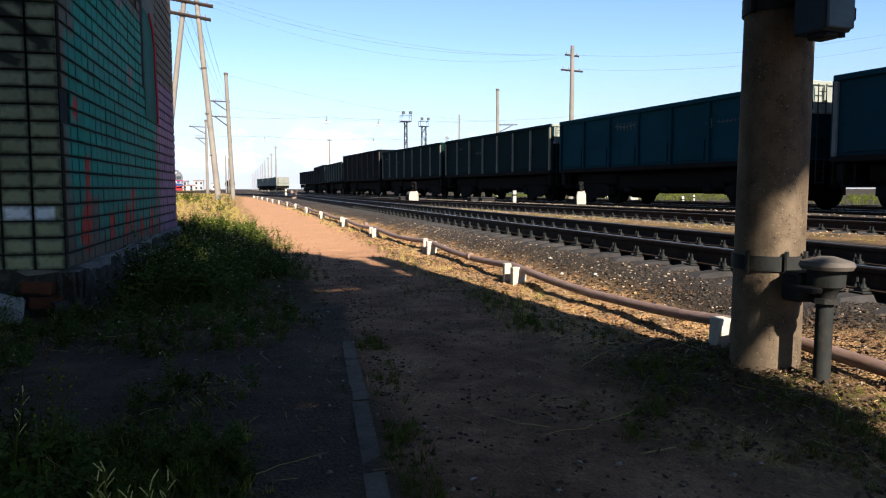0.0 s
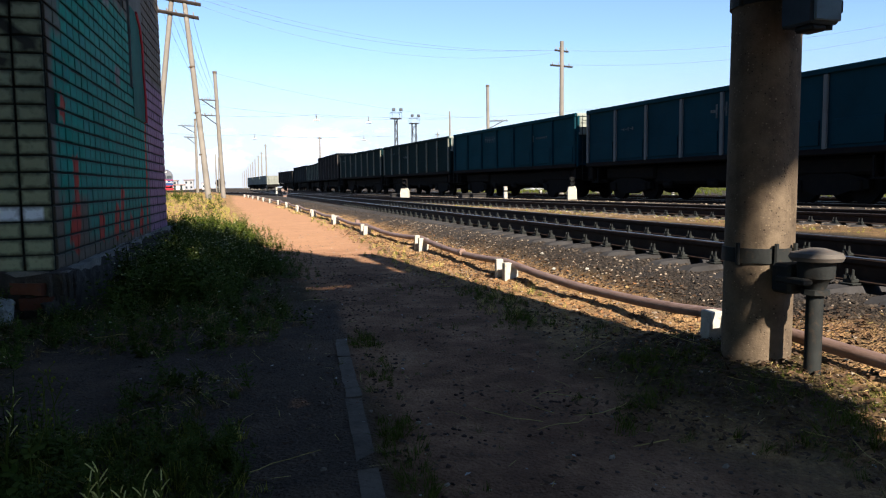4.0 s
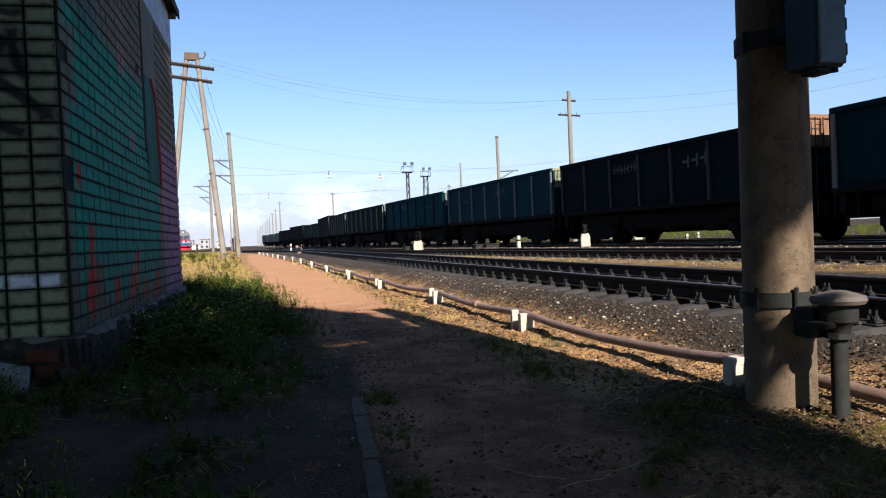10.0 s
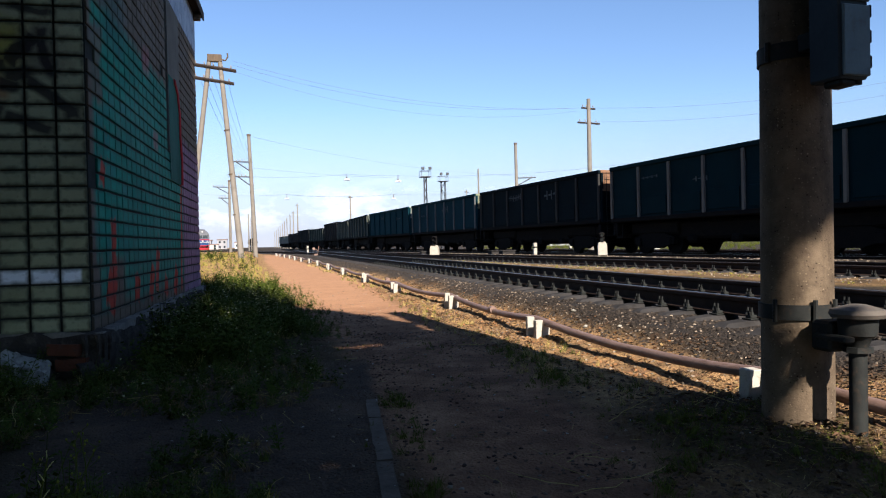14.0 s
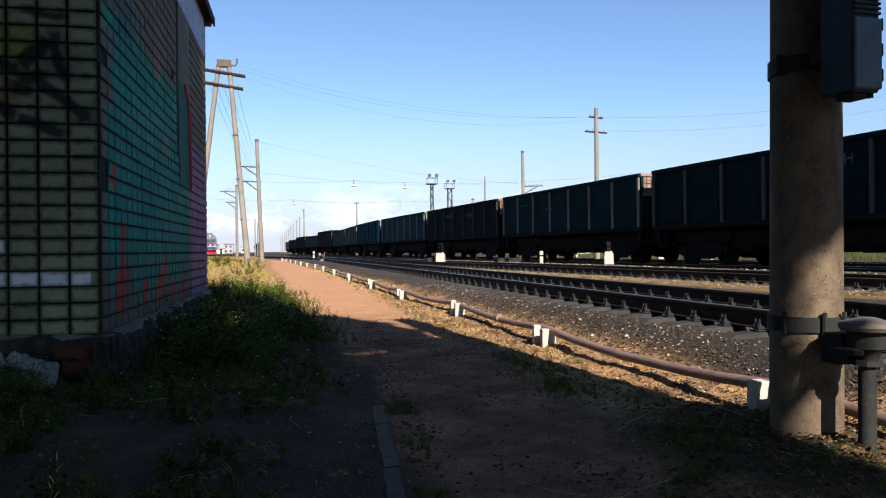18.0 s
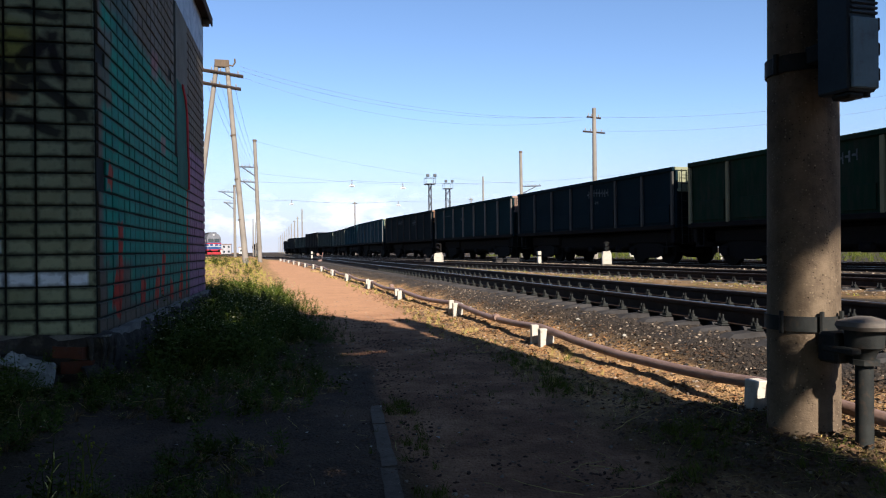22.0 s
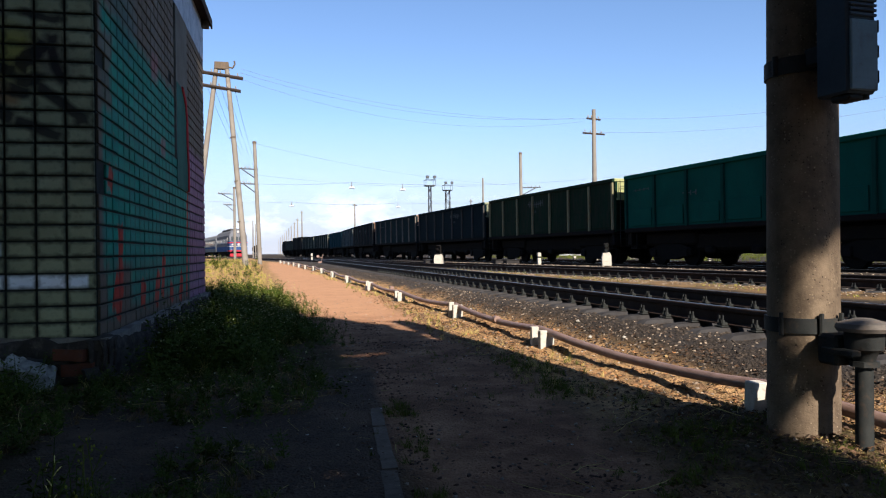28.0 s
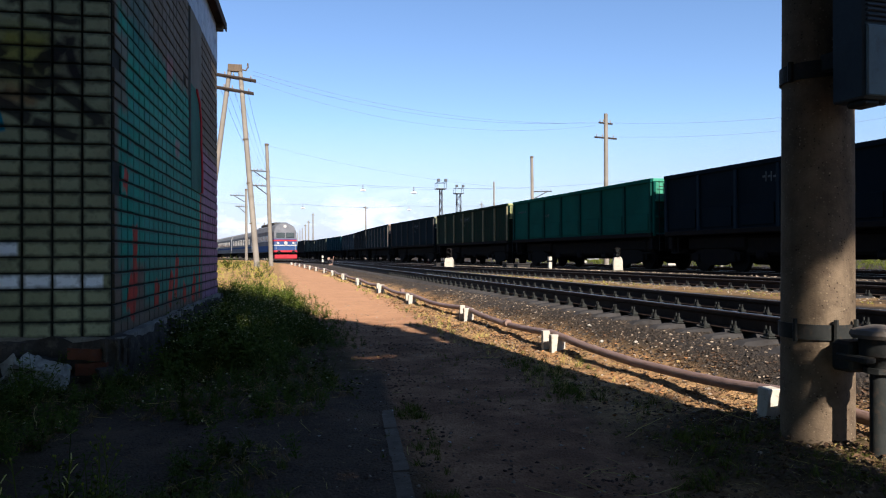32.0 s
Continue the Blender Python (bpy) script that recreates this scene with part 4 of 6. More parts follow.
frieze_paint = weathered("frieze_paint", (0.4, 0.48, 0.58), (0.26, 0.33, 0.42), (0.084, 0.084, 0.084), 2.5, 30.0, 0.8)
roof_dark = weathered("roof_dark", (0.014, 0.012, 0.012), (0.01, 0.009, 0.009), None, 3.0, 30.0, 0.85)
arch_green = weathered("arch_green", (0.003, 0.09, 0.06), (0.005, 0.065, 0.045), None, 2.0, 40.0, 0.7)
arch_red = weathered("arch_red", (0.42, 0.035, 0.04), (0.3, 0.03, 0.035), None, 5.0, 40.0, 0.7)
brick_red = weathered("brick_red", (0.11, 0.04, 0.022), (0.075, 0.032, 0.02), (0.07, 0.042, 0.035), 6.0, 50.0, 0.92, spread=0.3)
rubble = weathered("rubble", (0.36, 0.34, 0.29), (0.16, 0.15, 0.13), (0.098, 0.091, 0.084), 6.0, 50.0, 0.92, bump=0.8, dist=0.02)


plinth_stone = weathered("plinth_stone", (0.06, 0.052, 0.043), (0.03, 0.027, 0.024), (0.12, 0.1, 0.08), 4.0, 40.0, 0.95, bump=0.9, dist=0.02)
ledge_grey = weathered("ledge_grey", (0.22, 0.2, 0.17), (0.13, 0.12, 0.105), (0.042, 0.0385, 0.035), 5.0, 40.0, 0.95, bump=0.8, dist=0.015)


def rough_box(g, x0, y0, z0, x1, y1, z1, step, amp, seed):
    """A box with broken, uneven faces."""
    nx, ny, nz = (max(1, round((b - a) / step)) for a, b in ((x0, x1), (y0, y1), (z0, z1)))
    vs = {}

    def key(i, j, k):
        if (i, j, k) not in vs:
            p = Vector((x0 + (x1 - x0) * i / nx, y0 + (y1 - y0) * j / ny, z0 + (z1 - z0) * k / nz))
            d = Vector((noise.noise(p * 4 + Vector((seed, 0, 0))), noise.noise(p * 4 + Vector((0, seed, 5))), noise.noise(p * 4 + Vector((3, 0, seed))))) * amp
            d += Vector((noise.noise(p * 13 + Vector((seed, 1, 0))), noise.noise(p * 13 + Vector((0, seed, 2))), noise.noise(p * 13 + Vector((9, 0, seed))))) * amp * 0.4
            vs[i, j, k] = len(g.v)
            g.v.append(tuple(p + d))
        return vs[i, j, k]

    for i in range(nx):
        for j in range(ny):
            for k in (0, nz):
                g.f.append((key(i, j, k), key(i + 1, j, k), key(i + 1, j + 1, k), key(i, j + 1, k)))
    for i in range(nx):
        for k in range(nz):
            for j in (0, ny):
                g.f.append((key(i, j, k), key(i + 1, j, k), key(i + 1, j, k + 1), key(i, j, k + 1)))
    for j in range(ny):
        for k in range(nz):
            for i in (0, nx):
                g.f.append((key(i, j, k), key(i, j + 1, k), key(i, j + 1, k + 1), key(i, j, k + 1)))
    return g


def build_block():
    b = thing("tiled_building", "small trackside building faced with painted glazed tiles and graffiti", "building", B_AT)
    top = 5.72
    wall = part("wall", Geo().box(-9, 0, BZ - 0.05, 0, 7.92, top), joint_mortar, b)
    g = rough_box(Geo(), -9.1, -0.12, -0.35, 0.11, 8.03, BZ - 0.01, 0.1, 0.06, 3.0)
    part("plinth", g, plinth_stone, b, "crumbling concrete plinth")
    g = rough_box(Geo(), -9.05, -0.06, BZ - 0.06, 0.1, 8.0, BZ + 0.015, 0.08, 0.03, 8.0)
    part("ledge", g, ledge_grey, b, "weathered mortar ledge")
    part("roof", Geo().box(-9.5, -0.2, top, 0.16, 8.1, top + 0.07, 0.01), roof_dark, b, "dark roof slab")
    part("fascia", Geo().box(0.16, -0.2, top - 0.05, 0.19, 8.1, top + 0.12, 0.008), roof_dark, b)
    part("fascia", Geo().box(-9.5, -0.23, top - 0.05, 0.19, -0.2, top + 0.12, 0.008), roof_dark, b)
    part("rafter_end", Geo().box(0.02, 7.7, top - 0.14, 0.155, 7.82, top - 0.002, 0.01), dark_wood, b)
    part("rafter_end", Geo().box(0.02, 5.7, top - 0.14, 0.155, 5.82, top - 0.002, 0.01), dark_wood, b)
    part("frieze", Geo().box(0.003, 0.0, 4.98, 0.022, 7.92, top - 0.004, 0.003), frieze_paint, wall, "pale blue painted frieze")
    # plastered strip with a painted arch
    panel = part("plaster_strip", Geo().box(0.003, 4.48, 2.62, 0.03, 5.62, 4.975, 0.004), plaster, wall, "smooth grey plaster strip")
    out = [(4.5, 2.2), (5.58, 2.2), (5.6, 2.6), (5.48, 2.95), (5.48, 3.35), (5.3, 3.65), (5.0, 3.8), (4.5, 3.8)]
    g = Geo().sweep([(y, z) for y, z in out], (0.031, 0, 0), (0.034, 0, 0), (0, 1, 0), (0, 0, 1))
    part("painted_arch", g, arch_green, wall, "dark green painted arch")
    edge = out[1:7]
    g = Geo()
    for (y0, z0), (y1, z1) in zip(edge, edge[1:]):
        g.tube([(0.034, y0, z0), (0.034, y1, z1)], 0.03, 6)
    part("arch_outline", g, arch_red, wall, "red sprayed outline")
    # bricks and crumbling mortar showing at the broken corner
    for k, (x, z, w, h) in enumerate(((-0.2, 0.265, 0.26, 0.1), (-0.13, 0.14, 0.25, 0.1), (-0.42, 0.12, 0.2, 0.09))):
        g = rough_box(Geo(), -w / 2, -0.06, -h / 2, w / 2, 0.06, h / 2, 0.03, 0.018, 60.0 + k)
        part("brick", g, brick_red, b).matrix_basis = pose(x, -0.13, z, 4 * k - 4, 3 - 3 * k, 6 * k - 5)
    for k, (x, z, r) in enumerate(((-0.5, 0.2, 0.07), (-0.62, 0.12, 0.1), (-0.33, 0.06, 0.08), (-0.8, 0.18, 0.09), (-0.02, 0.08, 0.09))):
        g = rough_box(Geo(), -r, -r * 0.7, -r * 0.7, r, r * 0.7, r * 0.7, 0.03, 0.04, 70.0 + k)
        part("rubble_piece", g, rubble if k % 2 else plinth_stone, b).matrix_basis = pose(x, -0.16, z, 20 * k, 15, 30 * k)
    for k, (x, y) in enumerate(((0.06, -0.1), (0.1, -0.06), (0.12, 0.05), (-0.04, -0.13))):
        g = Geo().tube([(x, y, BZ - 0.01), (x + 0.02, y - 0.01, BZ - 0.1), (x + 0.012, y - 0.015, BZ - 0.2 - 0.03 * k)], [0.03, 0.02, 0.012], 7)
        part("mortar_run", g, plinth_stone, b, "hardened mortar run")
    return wall


WALL = build_block()


def tile_pieces():
    """Glazed tiles on both faces; the nearest are pieces of their own."""
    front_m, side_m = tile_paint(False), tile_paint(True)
    w, h = COL - 0.02, ROW - 0.014
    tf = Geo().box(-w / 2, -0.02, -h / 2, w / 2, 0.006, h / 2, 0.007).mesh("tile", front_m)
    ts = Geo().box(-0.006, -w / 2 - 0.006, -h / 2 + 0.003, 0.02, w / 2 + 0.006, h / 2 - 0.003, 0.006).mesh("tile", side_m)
    rest = {True: Geo(), False: Geo()}
    rows = int((5.72 - BZ) / ROW)
    for side, me, cols in ((False, tf, 14), (True, ts, 31)):
        for c in range(cols):
            for r in range(rows):
                z = BZ + ROW * (r + 0.5) + 0.006
                if side and z > 4.93:
                    continue
                if side and 4.45 < COL * (c + 0.5) < 5.65 and z > 2.6:
                    continue
                if random.random() < 0.004 and r > 2:
                    continue
                if c == 0 and (r, side) in ((9, True), (10, True), (17, True)):
                    continue
                j = random.uniform(-0.003, 0.003)
                if side:
                    m = pose(j, COL * (c + 0.5), z + j, 0, random.uniform(-0.5, 0.5), random.uniform(-0.7, 0.7))
                else:
                    m = pose(-COL * (c + 0.5), -0.003 + j, z + j, random.uniform(-0.5, 0.5), 0, random.uniform(-0.7, 0.7))
                if r < 26 and c < (6 if side else 5):
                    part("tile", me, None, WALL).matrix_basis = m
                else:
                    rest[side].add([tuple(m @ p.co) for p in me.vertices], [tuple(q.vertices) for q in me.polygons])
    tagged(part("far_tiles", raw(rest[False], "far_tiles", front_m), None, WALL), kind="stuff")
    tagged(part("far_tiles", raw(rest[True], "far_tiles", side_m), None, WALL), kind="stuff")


g = rough_box(Geo(), -0.22, -0.15, -0.14, 0.22, 0.15, 0.14, 0.025, 0.08, 21.0)
solid("concrete_lump", g, rubble, "broken pale concrete lump lying by the wall", "rubble", pose(-2.05, 6.95, 0.08, 8, 26, 14))

# ---- mast, cabinet and pipe head ----


def mast():
    m = thing("concrete_mast", "thick grey concrete mast with steel bands", "mast", pose(2.97, 3.6, 0.098, 0.35, 0.3, 0))
    part("shaft", Geo().tube([(0, 0, -0.4), (0, 0, 0.55), (0, 0, 1.3), (0, 0, 6.0)], [0.193, 0.192, 0.189, 0.172], 48), mast_concrete, m, smooth=True)
    band = part("upper_band", Geo().tube([(0, 0, 2.015), (0, 0, 2.107)], 0.199, 40), dark_paint, m, "dark steel band", True)
    part("bolt", Geo().tube([(-0.2, -0.03, 2.01), (-0.2, -0.03, 2.12)], 0.017, 6), dark_paint, band)
    band = part("lower_band", Geo().tube([(0, 0, 0.577), (0, 0, 0.66)], 0.2045, 40), dark_paint, m, "dark steel clamp", True)
    for a in (200, 255, 290):
        x, y = 0.218 * math.cos(radians(a)), 0.218 * math.sin(radians(a))
        part("bolt", Geo().tube([(x, y, 0.565), (x, y, 0.69)], 0.013, 6), dark_paint, band)
    part("bracket_arm", Geo().box(-0.02, -0.42, 0.53, 0.045, -0.18, 0.575, 0.01), dark_paint, m, "dark bracket arm")
    return m


def cabinet():
    c = thing("cable_cabinet", "grey steel cable cabinet fixed to the mast", "cabinet", pose(2.853, 3.09, 1.93, 0.35, 0.0, 4))
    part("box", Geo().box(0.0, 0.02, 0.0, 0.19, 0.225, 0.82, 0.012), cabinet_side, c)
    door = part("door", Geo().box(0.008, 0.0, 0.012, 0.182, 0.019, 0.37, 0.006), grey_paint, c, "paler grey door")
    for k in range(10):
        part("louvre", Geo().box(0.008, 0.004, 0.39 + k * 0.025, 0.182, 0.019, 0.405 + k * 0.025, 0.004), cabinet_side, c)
    for z in (0.06, 0.2, 0.34):
        part("hinge", Geo().box(0.19, 0.01, z * 0.92, 0.203, 0.06, z * 0.92 + 0.065, 0.005), dark_paint, c)
    part("cable_gland", Geo().box(0.015, 0.03, -0.035, 0.12, 0.15, 0.0, 0.012), dark_paint, c)
    part("cable_gland", Geo().tube([(0.155, 0.06, -0.022), (0.155, 0.06, 0.0)], 0.022, 10), dark_paint, c)
    part("mount", Geo().box(0.04, 0.225, 0.2, 0.16, 0.35, 0.3, 0.01), dark_paint, c)
    return c


def pipe_head():
    v = thing("vent_pipe", "dark iron standpipe with a round flat cap", "pipe", pose(2.977, 3.167, 0.057, 0, 0.6, 0))
    part("stem", Geo().tube([(0, 0, -0.3), (0, 0, 0.52)], 0.0437, 20), dark_paint, v, smooth=True)
    part("flange", Geo().tube([(0, 0, 0.475), (0, 0, 0.503)], 0.071, 8), dark_paint, v, "bolted flange")
    part("funnel", Geo().tube([(0, 0, 0.503), (0, 0, 0.545), (0, 0, 0.565), (0, 0, 0.655)], [0.05, 0.065, 0.092, 0.096], 24), dark_paint, v, smooth=True)
    part("cap", Geo().tube([(0, 0, 0.655), (0, 0, 0.675), (0, 0, 0.697), (0, 0, 0.722)], [0.126, 0.137, 0.127, 0.04], 32), grey_rust, v, "round grey cap", True)
    part("lug", Geo().box(-0.13, -0.05, 0.53, -0.06, 0.16, 0.565, 0.008), dark_paint, v)
    # guessed box behind the funnel, added to enlarge the shadow on the mast
    part("valve_box", Geo().box(-0.12, 0.06, 0.47, 0.07, 0.2, 0.63, 0.015), dark_paint, v, "dark box added to broaden the cap shadow")
    return v


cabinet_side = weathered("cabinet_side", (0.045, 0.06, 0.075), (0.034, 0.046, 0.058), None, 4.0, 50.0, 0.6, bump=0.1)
grey_rust = weathered("grey_rust", (0.119, 0.105, 0.091), (0.077, 0.07, 0.063), (0.14, 0.084, 0.056), 8.0, 60.0, 0.75, 0.1)
mast()
cabinet()
pipe_head()

# ---- pipe on short posts ----


def short_post(x, y, h, wide, turn, lean):
    g = Geo().box(-wide / 2, -0.05, -0.2, wide / 2, 0.05, h, 0.005)
    return solid("fence_post", g, white_wash, "whitewashed short concrete post beside a pipe", "post", pose(x, y, height(x - 0.5, y) + 0.01, lean, lean * 0.7, turn), "pipe posts")


for y, x in POSTS:
    h = random.uniform(0.22, 0.26) if y > 5 else 0.205
    short_post(x - 0.02, y, h, 0.085 if y > 5 else 0.11, random.uniform(-8, 8), random.uniform(-2, 2))
    short_post(x + 0.03, y - random.uniform(0.2, 0.28), h - 0.02, 0.165, random.uniform(-8, 8), random.uniform(-1, 1))


def fence_pipe():
    root = thing("ground_pipe", "long rusty steel pipe carried low over the ground", "pipe")
    pts = []
    for (y0, x0), (y1, x1) in zip(POSTS, POSTS[1:]):
        for k in range(8):
            f = k / 8
            y, x = y0 + (y1 - y0) * f, x0 + (x1 - x0) * f
            pts.append((x + 0.06, y, height(x - 0.3, y) * 0.3 + 0.7 * rise(y) + 0.215 - 0.06 * math.sin(math.pi * f)))
    part("tube", Geo().tube(pts, 0.041, 12), rust, root, smooth=True)
    for y in (2.2, 9.9, 18.2):
        x = 3.25 - 0.01 * y
        part("joint", Geo().tube([(x, y - 0.05, rise(y) + 0.19), (x, y + 0.05, rise(y) + 0.19)], 0.05, 12), rust, root)
    return root


fence_pipe()

# ---- kerb edging ----
kerb_grey = weathered("kerb_grey", (0.135, 0.105, 0.078), (0.085, 0.066, 0.05), (0.04, 0.032, 0.026), 7.0, 60.0, 0.92, bump=0.8, spread=0.25)
kerb = thing("kerb_edging", "flush worn concrete kerb stones along the path", "kerb", kind="structure")
for i in range(5):
    y = 1.32 + i
    x = 0.205 + 0.105 * y
    g = rough_box(Geo(), -0.042, -0.485, -0.15, 0.042, 0.485, 0.022, 0.06, 0.005, 50.0 + i)
    part("kerb_stone", g, kerb_grey, kerb).matrix_basis = pose(x, y, height(x, y) - 0.014, random.uniform(-0.8, 0.8), random.uniform(-3, 3), -6.0 + random.uniform(-1, 1))

# ---- poles ----
wire_mat = weathered("wire", (0.13, 0.14, 0.16), (0.1, 0.11, 0.125), None, 1.0, 5.0, 0.6, 0.0)
porcelain = Mat("porcelain", 0.2).color((0.2, 0.19, 0.17)).m
steel_grey = weathered("steel_grey", (0.085, 0.09, 0.1), (0.06, 0.062, 0.07), None, 2.0, 20.0, 0.6, 0.4)


def insulator(p, parent):
    return part("insulator", Geo().tube([p, (p[0], p[1], p[2] + 0.08), (p[0], p[1], p[2] + 0.16)], [0.015, 0.036, 0.025], 8), porcelain, parent)


def cross_arm(parent, p0, p1, r=0.07, pins=4):
    p0, p1 = Vector(p0), Vector(p1)
    arm = part("crossarm", Geo().tube([p0, p1], r, 6), tarred_wood, parent)
    for k in range(pins):
        q = p0.lerp(p1, (k + 0.4) / pins)
        insulator((q.x, q.y, q.z + r), arm)
    return arm


def a_pole():
    z0 = 0.5
    p = thing("a_frame_pole", "concrete A-frame line pole with two crossarms", "pole", pose(-2.2, 41.8, z0))
    part("leg", Geo().tube([(1.22, -0.3, -0.4), (0.28, 0.0, 11.1)], [0.165, 0.12], 14), pole_concrete, p, smooth=True)
    part("leg", Geo().tube([(-1.75, 0.3, -0.4), (-0.22, 0.0, 11.1)], [0.165, 0.12], 14), pole_concrete, p, smooth=True)
    for z in (2.4, 4.6, 7.0):
        part("band", Geo().tube([(1.12 - 0.075 * z, -0.25 + 0.02 * z, z), (1.11 - 0.075 * z, -0.25 + 0.02 * z, z + 0.07)], 0.165, 14), dark_wood, p)
    part("head_block", Geo().box(-0.35, -0.14, 10.75, 0.4, 0.14, 11.15, 0.02), dark_wood, p)
    part("horn", Geo().tube([(0.35, 0, 10.9), (0.6, 0, 10.85), (0.72, 0, 11.05), (0.7, 0, 11.25)], 0.045, 8), dark_wood, p)
    for z, a, b in ((10.45, -1.15, 1.15), (9.75, -1.15, 1.02)):
        for y in (-0.16, 0.16):
            cross_arm(p, (a, y, z + 0.14), (b, y, z - 0.16), 0.065, 5)
    part("stay_rod", Geo().tube([(-0.3, 0.1, 9.9), (-0.55, 0.12, 8.4), (-0.8, 0.15, 6.0), (-1.3, 0.2, 2.5)], 0.02, 6), wire_mat, p)
    return p


def bracket_pole(x, y, z, h, arms, r=0.16, lean=-0.3, group="bracket poles"):
    p = thing("bracket_pole", "grey concrete line pole with triangular side brackets", "pole", pose(x, y, z), group)
    part("shaft", Geo().tube([(0.0, 0, -0.4), (lean, 0, h)], [r, r * 0.72], 14), pole_concrete, p, smooth=True)
    part("cap", Geo().tube([(lean, 0, h - 0.12), (lean, 0, h + 0.02)], r * 0.9, 10), dark_wood, p)
    for za, reach in arms:
        xa = lean * za / h
        arm = part("bracket", Geo().tube([(xa + 0.15, 0, za), (xa + reach, 0, za + 0.04)], 0.05, 6).tube([(xa, 0, za - 0.65), (xa + reach * 0.75, 0, za)], 0.045, 6), steel_grey, p)
        for k in range(4):
            insulator((xa + reach * (0.35 + 0.2 * k), 0, za + 0.05), arm)
    return p


def cross_pole(x, y, z, h, arms, r=0.15, lean=0.0):
    p = thing("line_pole", "tall concrete line pole with short crossarms", "pole", pose(x, y, z))
    part("shaft", Geo().tube([(0, 0, -0.4), (lean, 0, h)], [r, r * 0.7], 14), pole_concrete, p, smooth=True)
    for za, w in arms:
        cross_arm(p, (-w, 0, za + 0.05), (w, 0, za - 0.02), 0.06, 4)
    return p


a_pole()
bracket_pole(-0.32, 53.7, 0.55, 8.55, ((6.6, -1.25), (5.55, -1.15)))
bracket_pole(-2.75, 72.9, 0.6, 6.95, ((6.3, -1.5), (5.25, -1.0)), 0.14, 0.0)
cross_pole(19.68, 41.6, 0.2, 9.55, ((8.95, 0.45), (8.05, 0.72)), 0.165, 0.02)
bracket_pole(20.45, 56.9, 0.2, 8.95, ((6.1, 1.7),), 0.16, -0.05)
cross_pole(27.5, 91.1, 0.2, 10.4, (), 0.14)
cross_pole(14.4, 120.2, 0.2, 9.0, ((8.7, 0.4),), 0.14)
for i, (x, d, k) in enumerate(((9.07, 185, 1.21), (8.86, 205, 1.11), (8.82, 226, 1.1), (8.7, 250, 1.09), (8.8, 277, 1.09), (8.9, 307, 1.09), (8.7, 337, 1.09), (8.7, 375, 1.09), (8.7, 418, 1.09), (8.7, 468, 1.09))):
    cross_pole(x, d, 0.3, 9.35 * k, ((9.35 * k - 0.4, 0.35),) if i < 3 else (), 0.18)
for x, d in ((-2.2, 152), (-1.9, 169), (-1.3, 187)):
    cross_pole(x, d, 0.3, 7.5, (), 0.14)


def light_tower(x, y, h, w):
    p = thing("light_tower", "steel lattice floodlight tower with a lamp platform", "light tower", pose(x, y, 0.2), "floodlight towers")
    g = Geo()
    for sx in (-w, w):
        for sy in (-w, w):
            g.tube([(sx, sy, -0.3), (sx * 0.7, sy * 0.7, h)], 0.06, 5)
    part("lattice", g, steel_grey, p)
    n = int(h / 1.1)
    g = Geo()
    for k in range(n):
        z0, z1 = h * k / n, h * (k + 1) / n
        s = -1 if k % 2 else 1
        for a, b in (((-w, -w), (w, -w)), ((-w, w), (w, w)), ((-w, -w), (-w, w)), ((w, -w), (w, w))):
            if s < 0:
                a, b = b, a
            g.tube([(a[0] * 0.85, a[1] * 0.85, z0), (b[0] * 0.85, b[1] * 0.85, z1)], 0.035, 4)
    part("bracing", g, steel_grey, p)
    part("platform", Geo().box(-0.7, -0.7, h, 0.7, 0.7, h + 0.1, 0.02), steel_grey, p)
    for sx in (-0.65, 0.65):
        for sy in (-0.65, 0.65):
            part("rail_post", Geo().tube([(sx, sy, h), (sx, sy, h + 0.9)], 0.03, 5), steel_grey, p)
    for q in (-0.65, 0.65):
        part("handrail", Geo().tube([(-0.65, q, h + 0.85), (0.65, q, h + 0.85)], 0.03, 5), steel_grey, p)
        part("handrail", Geo().tube([(q, -0.65, h + 0.85), (q, 0.65, h + 0.85)], 0.03, 5), steel_grey, p)
    for sx in (-0.5, 0.5):
        part("floodlight", Geo().box(sx - 0.2, -1.05, h + 0.95, sx + 0.2, -0.75, h + 1.35, 0.05), steel_grey, p)
    return p


light_tower(21.95, 97.7, 9.9, 0.22)
light_tower(27.95, 111.7, 10.5, 0.42)


def cable(a, b, sag, r=0.012, label="thin dark overhead wire"):
    a, b = Vector(a), Vector(b)
    pts = [a.lerp(b, k / 16) - Vector((0, 0, sag * 4 * (k / 16) * (1 - k / 16))) for k in range(17)]
    return solid("overhead_wire", Geo().tube(pts, r, 4), wire_mat, label, "wire", None, "overhead wires")


for y, dz in ((-0.16, 0.2), (0.16, 0.05)):
    cable((-1.2, 41.8 + y, 11.1 + dz), (19.0 - y * 4, 41.6, 9.15 + dz * 0.3), 0.9, 0.006)
cable((-1.1, 41.8, 10.75), (19.0, 41.6, 9.0), 1.2, 0.005)
cable((20.1, 41.6, 8.35), (42.0, 34.0, 10.5), 0.8, 0.006)
cable((20.0, 41.6, 9.2), (42.0, 34.0, 11.2), 0.8, 0.006)
cable((-0.6, 53.7, 9.0), (20.0, 56.9, 6.5), 0.5, 0.006)
cable((-2.7, 83.3, 8.98), (9.3, 80.2, 8.85), 0.25, 0.011)
cable((9.3, 80.2, 8.85), (14.7, 78.9, 8.55), 0.05, 0.011)
cable((14.7, 78.9, 8.55), (40.0, 72.8, 9.4), 0.5, 0.011)
cable((-8.0, 115.6, 9.2), (4.0, 112.5, 8.9), 0.2, 0.015)
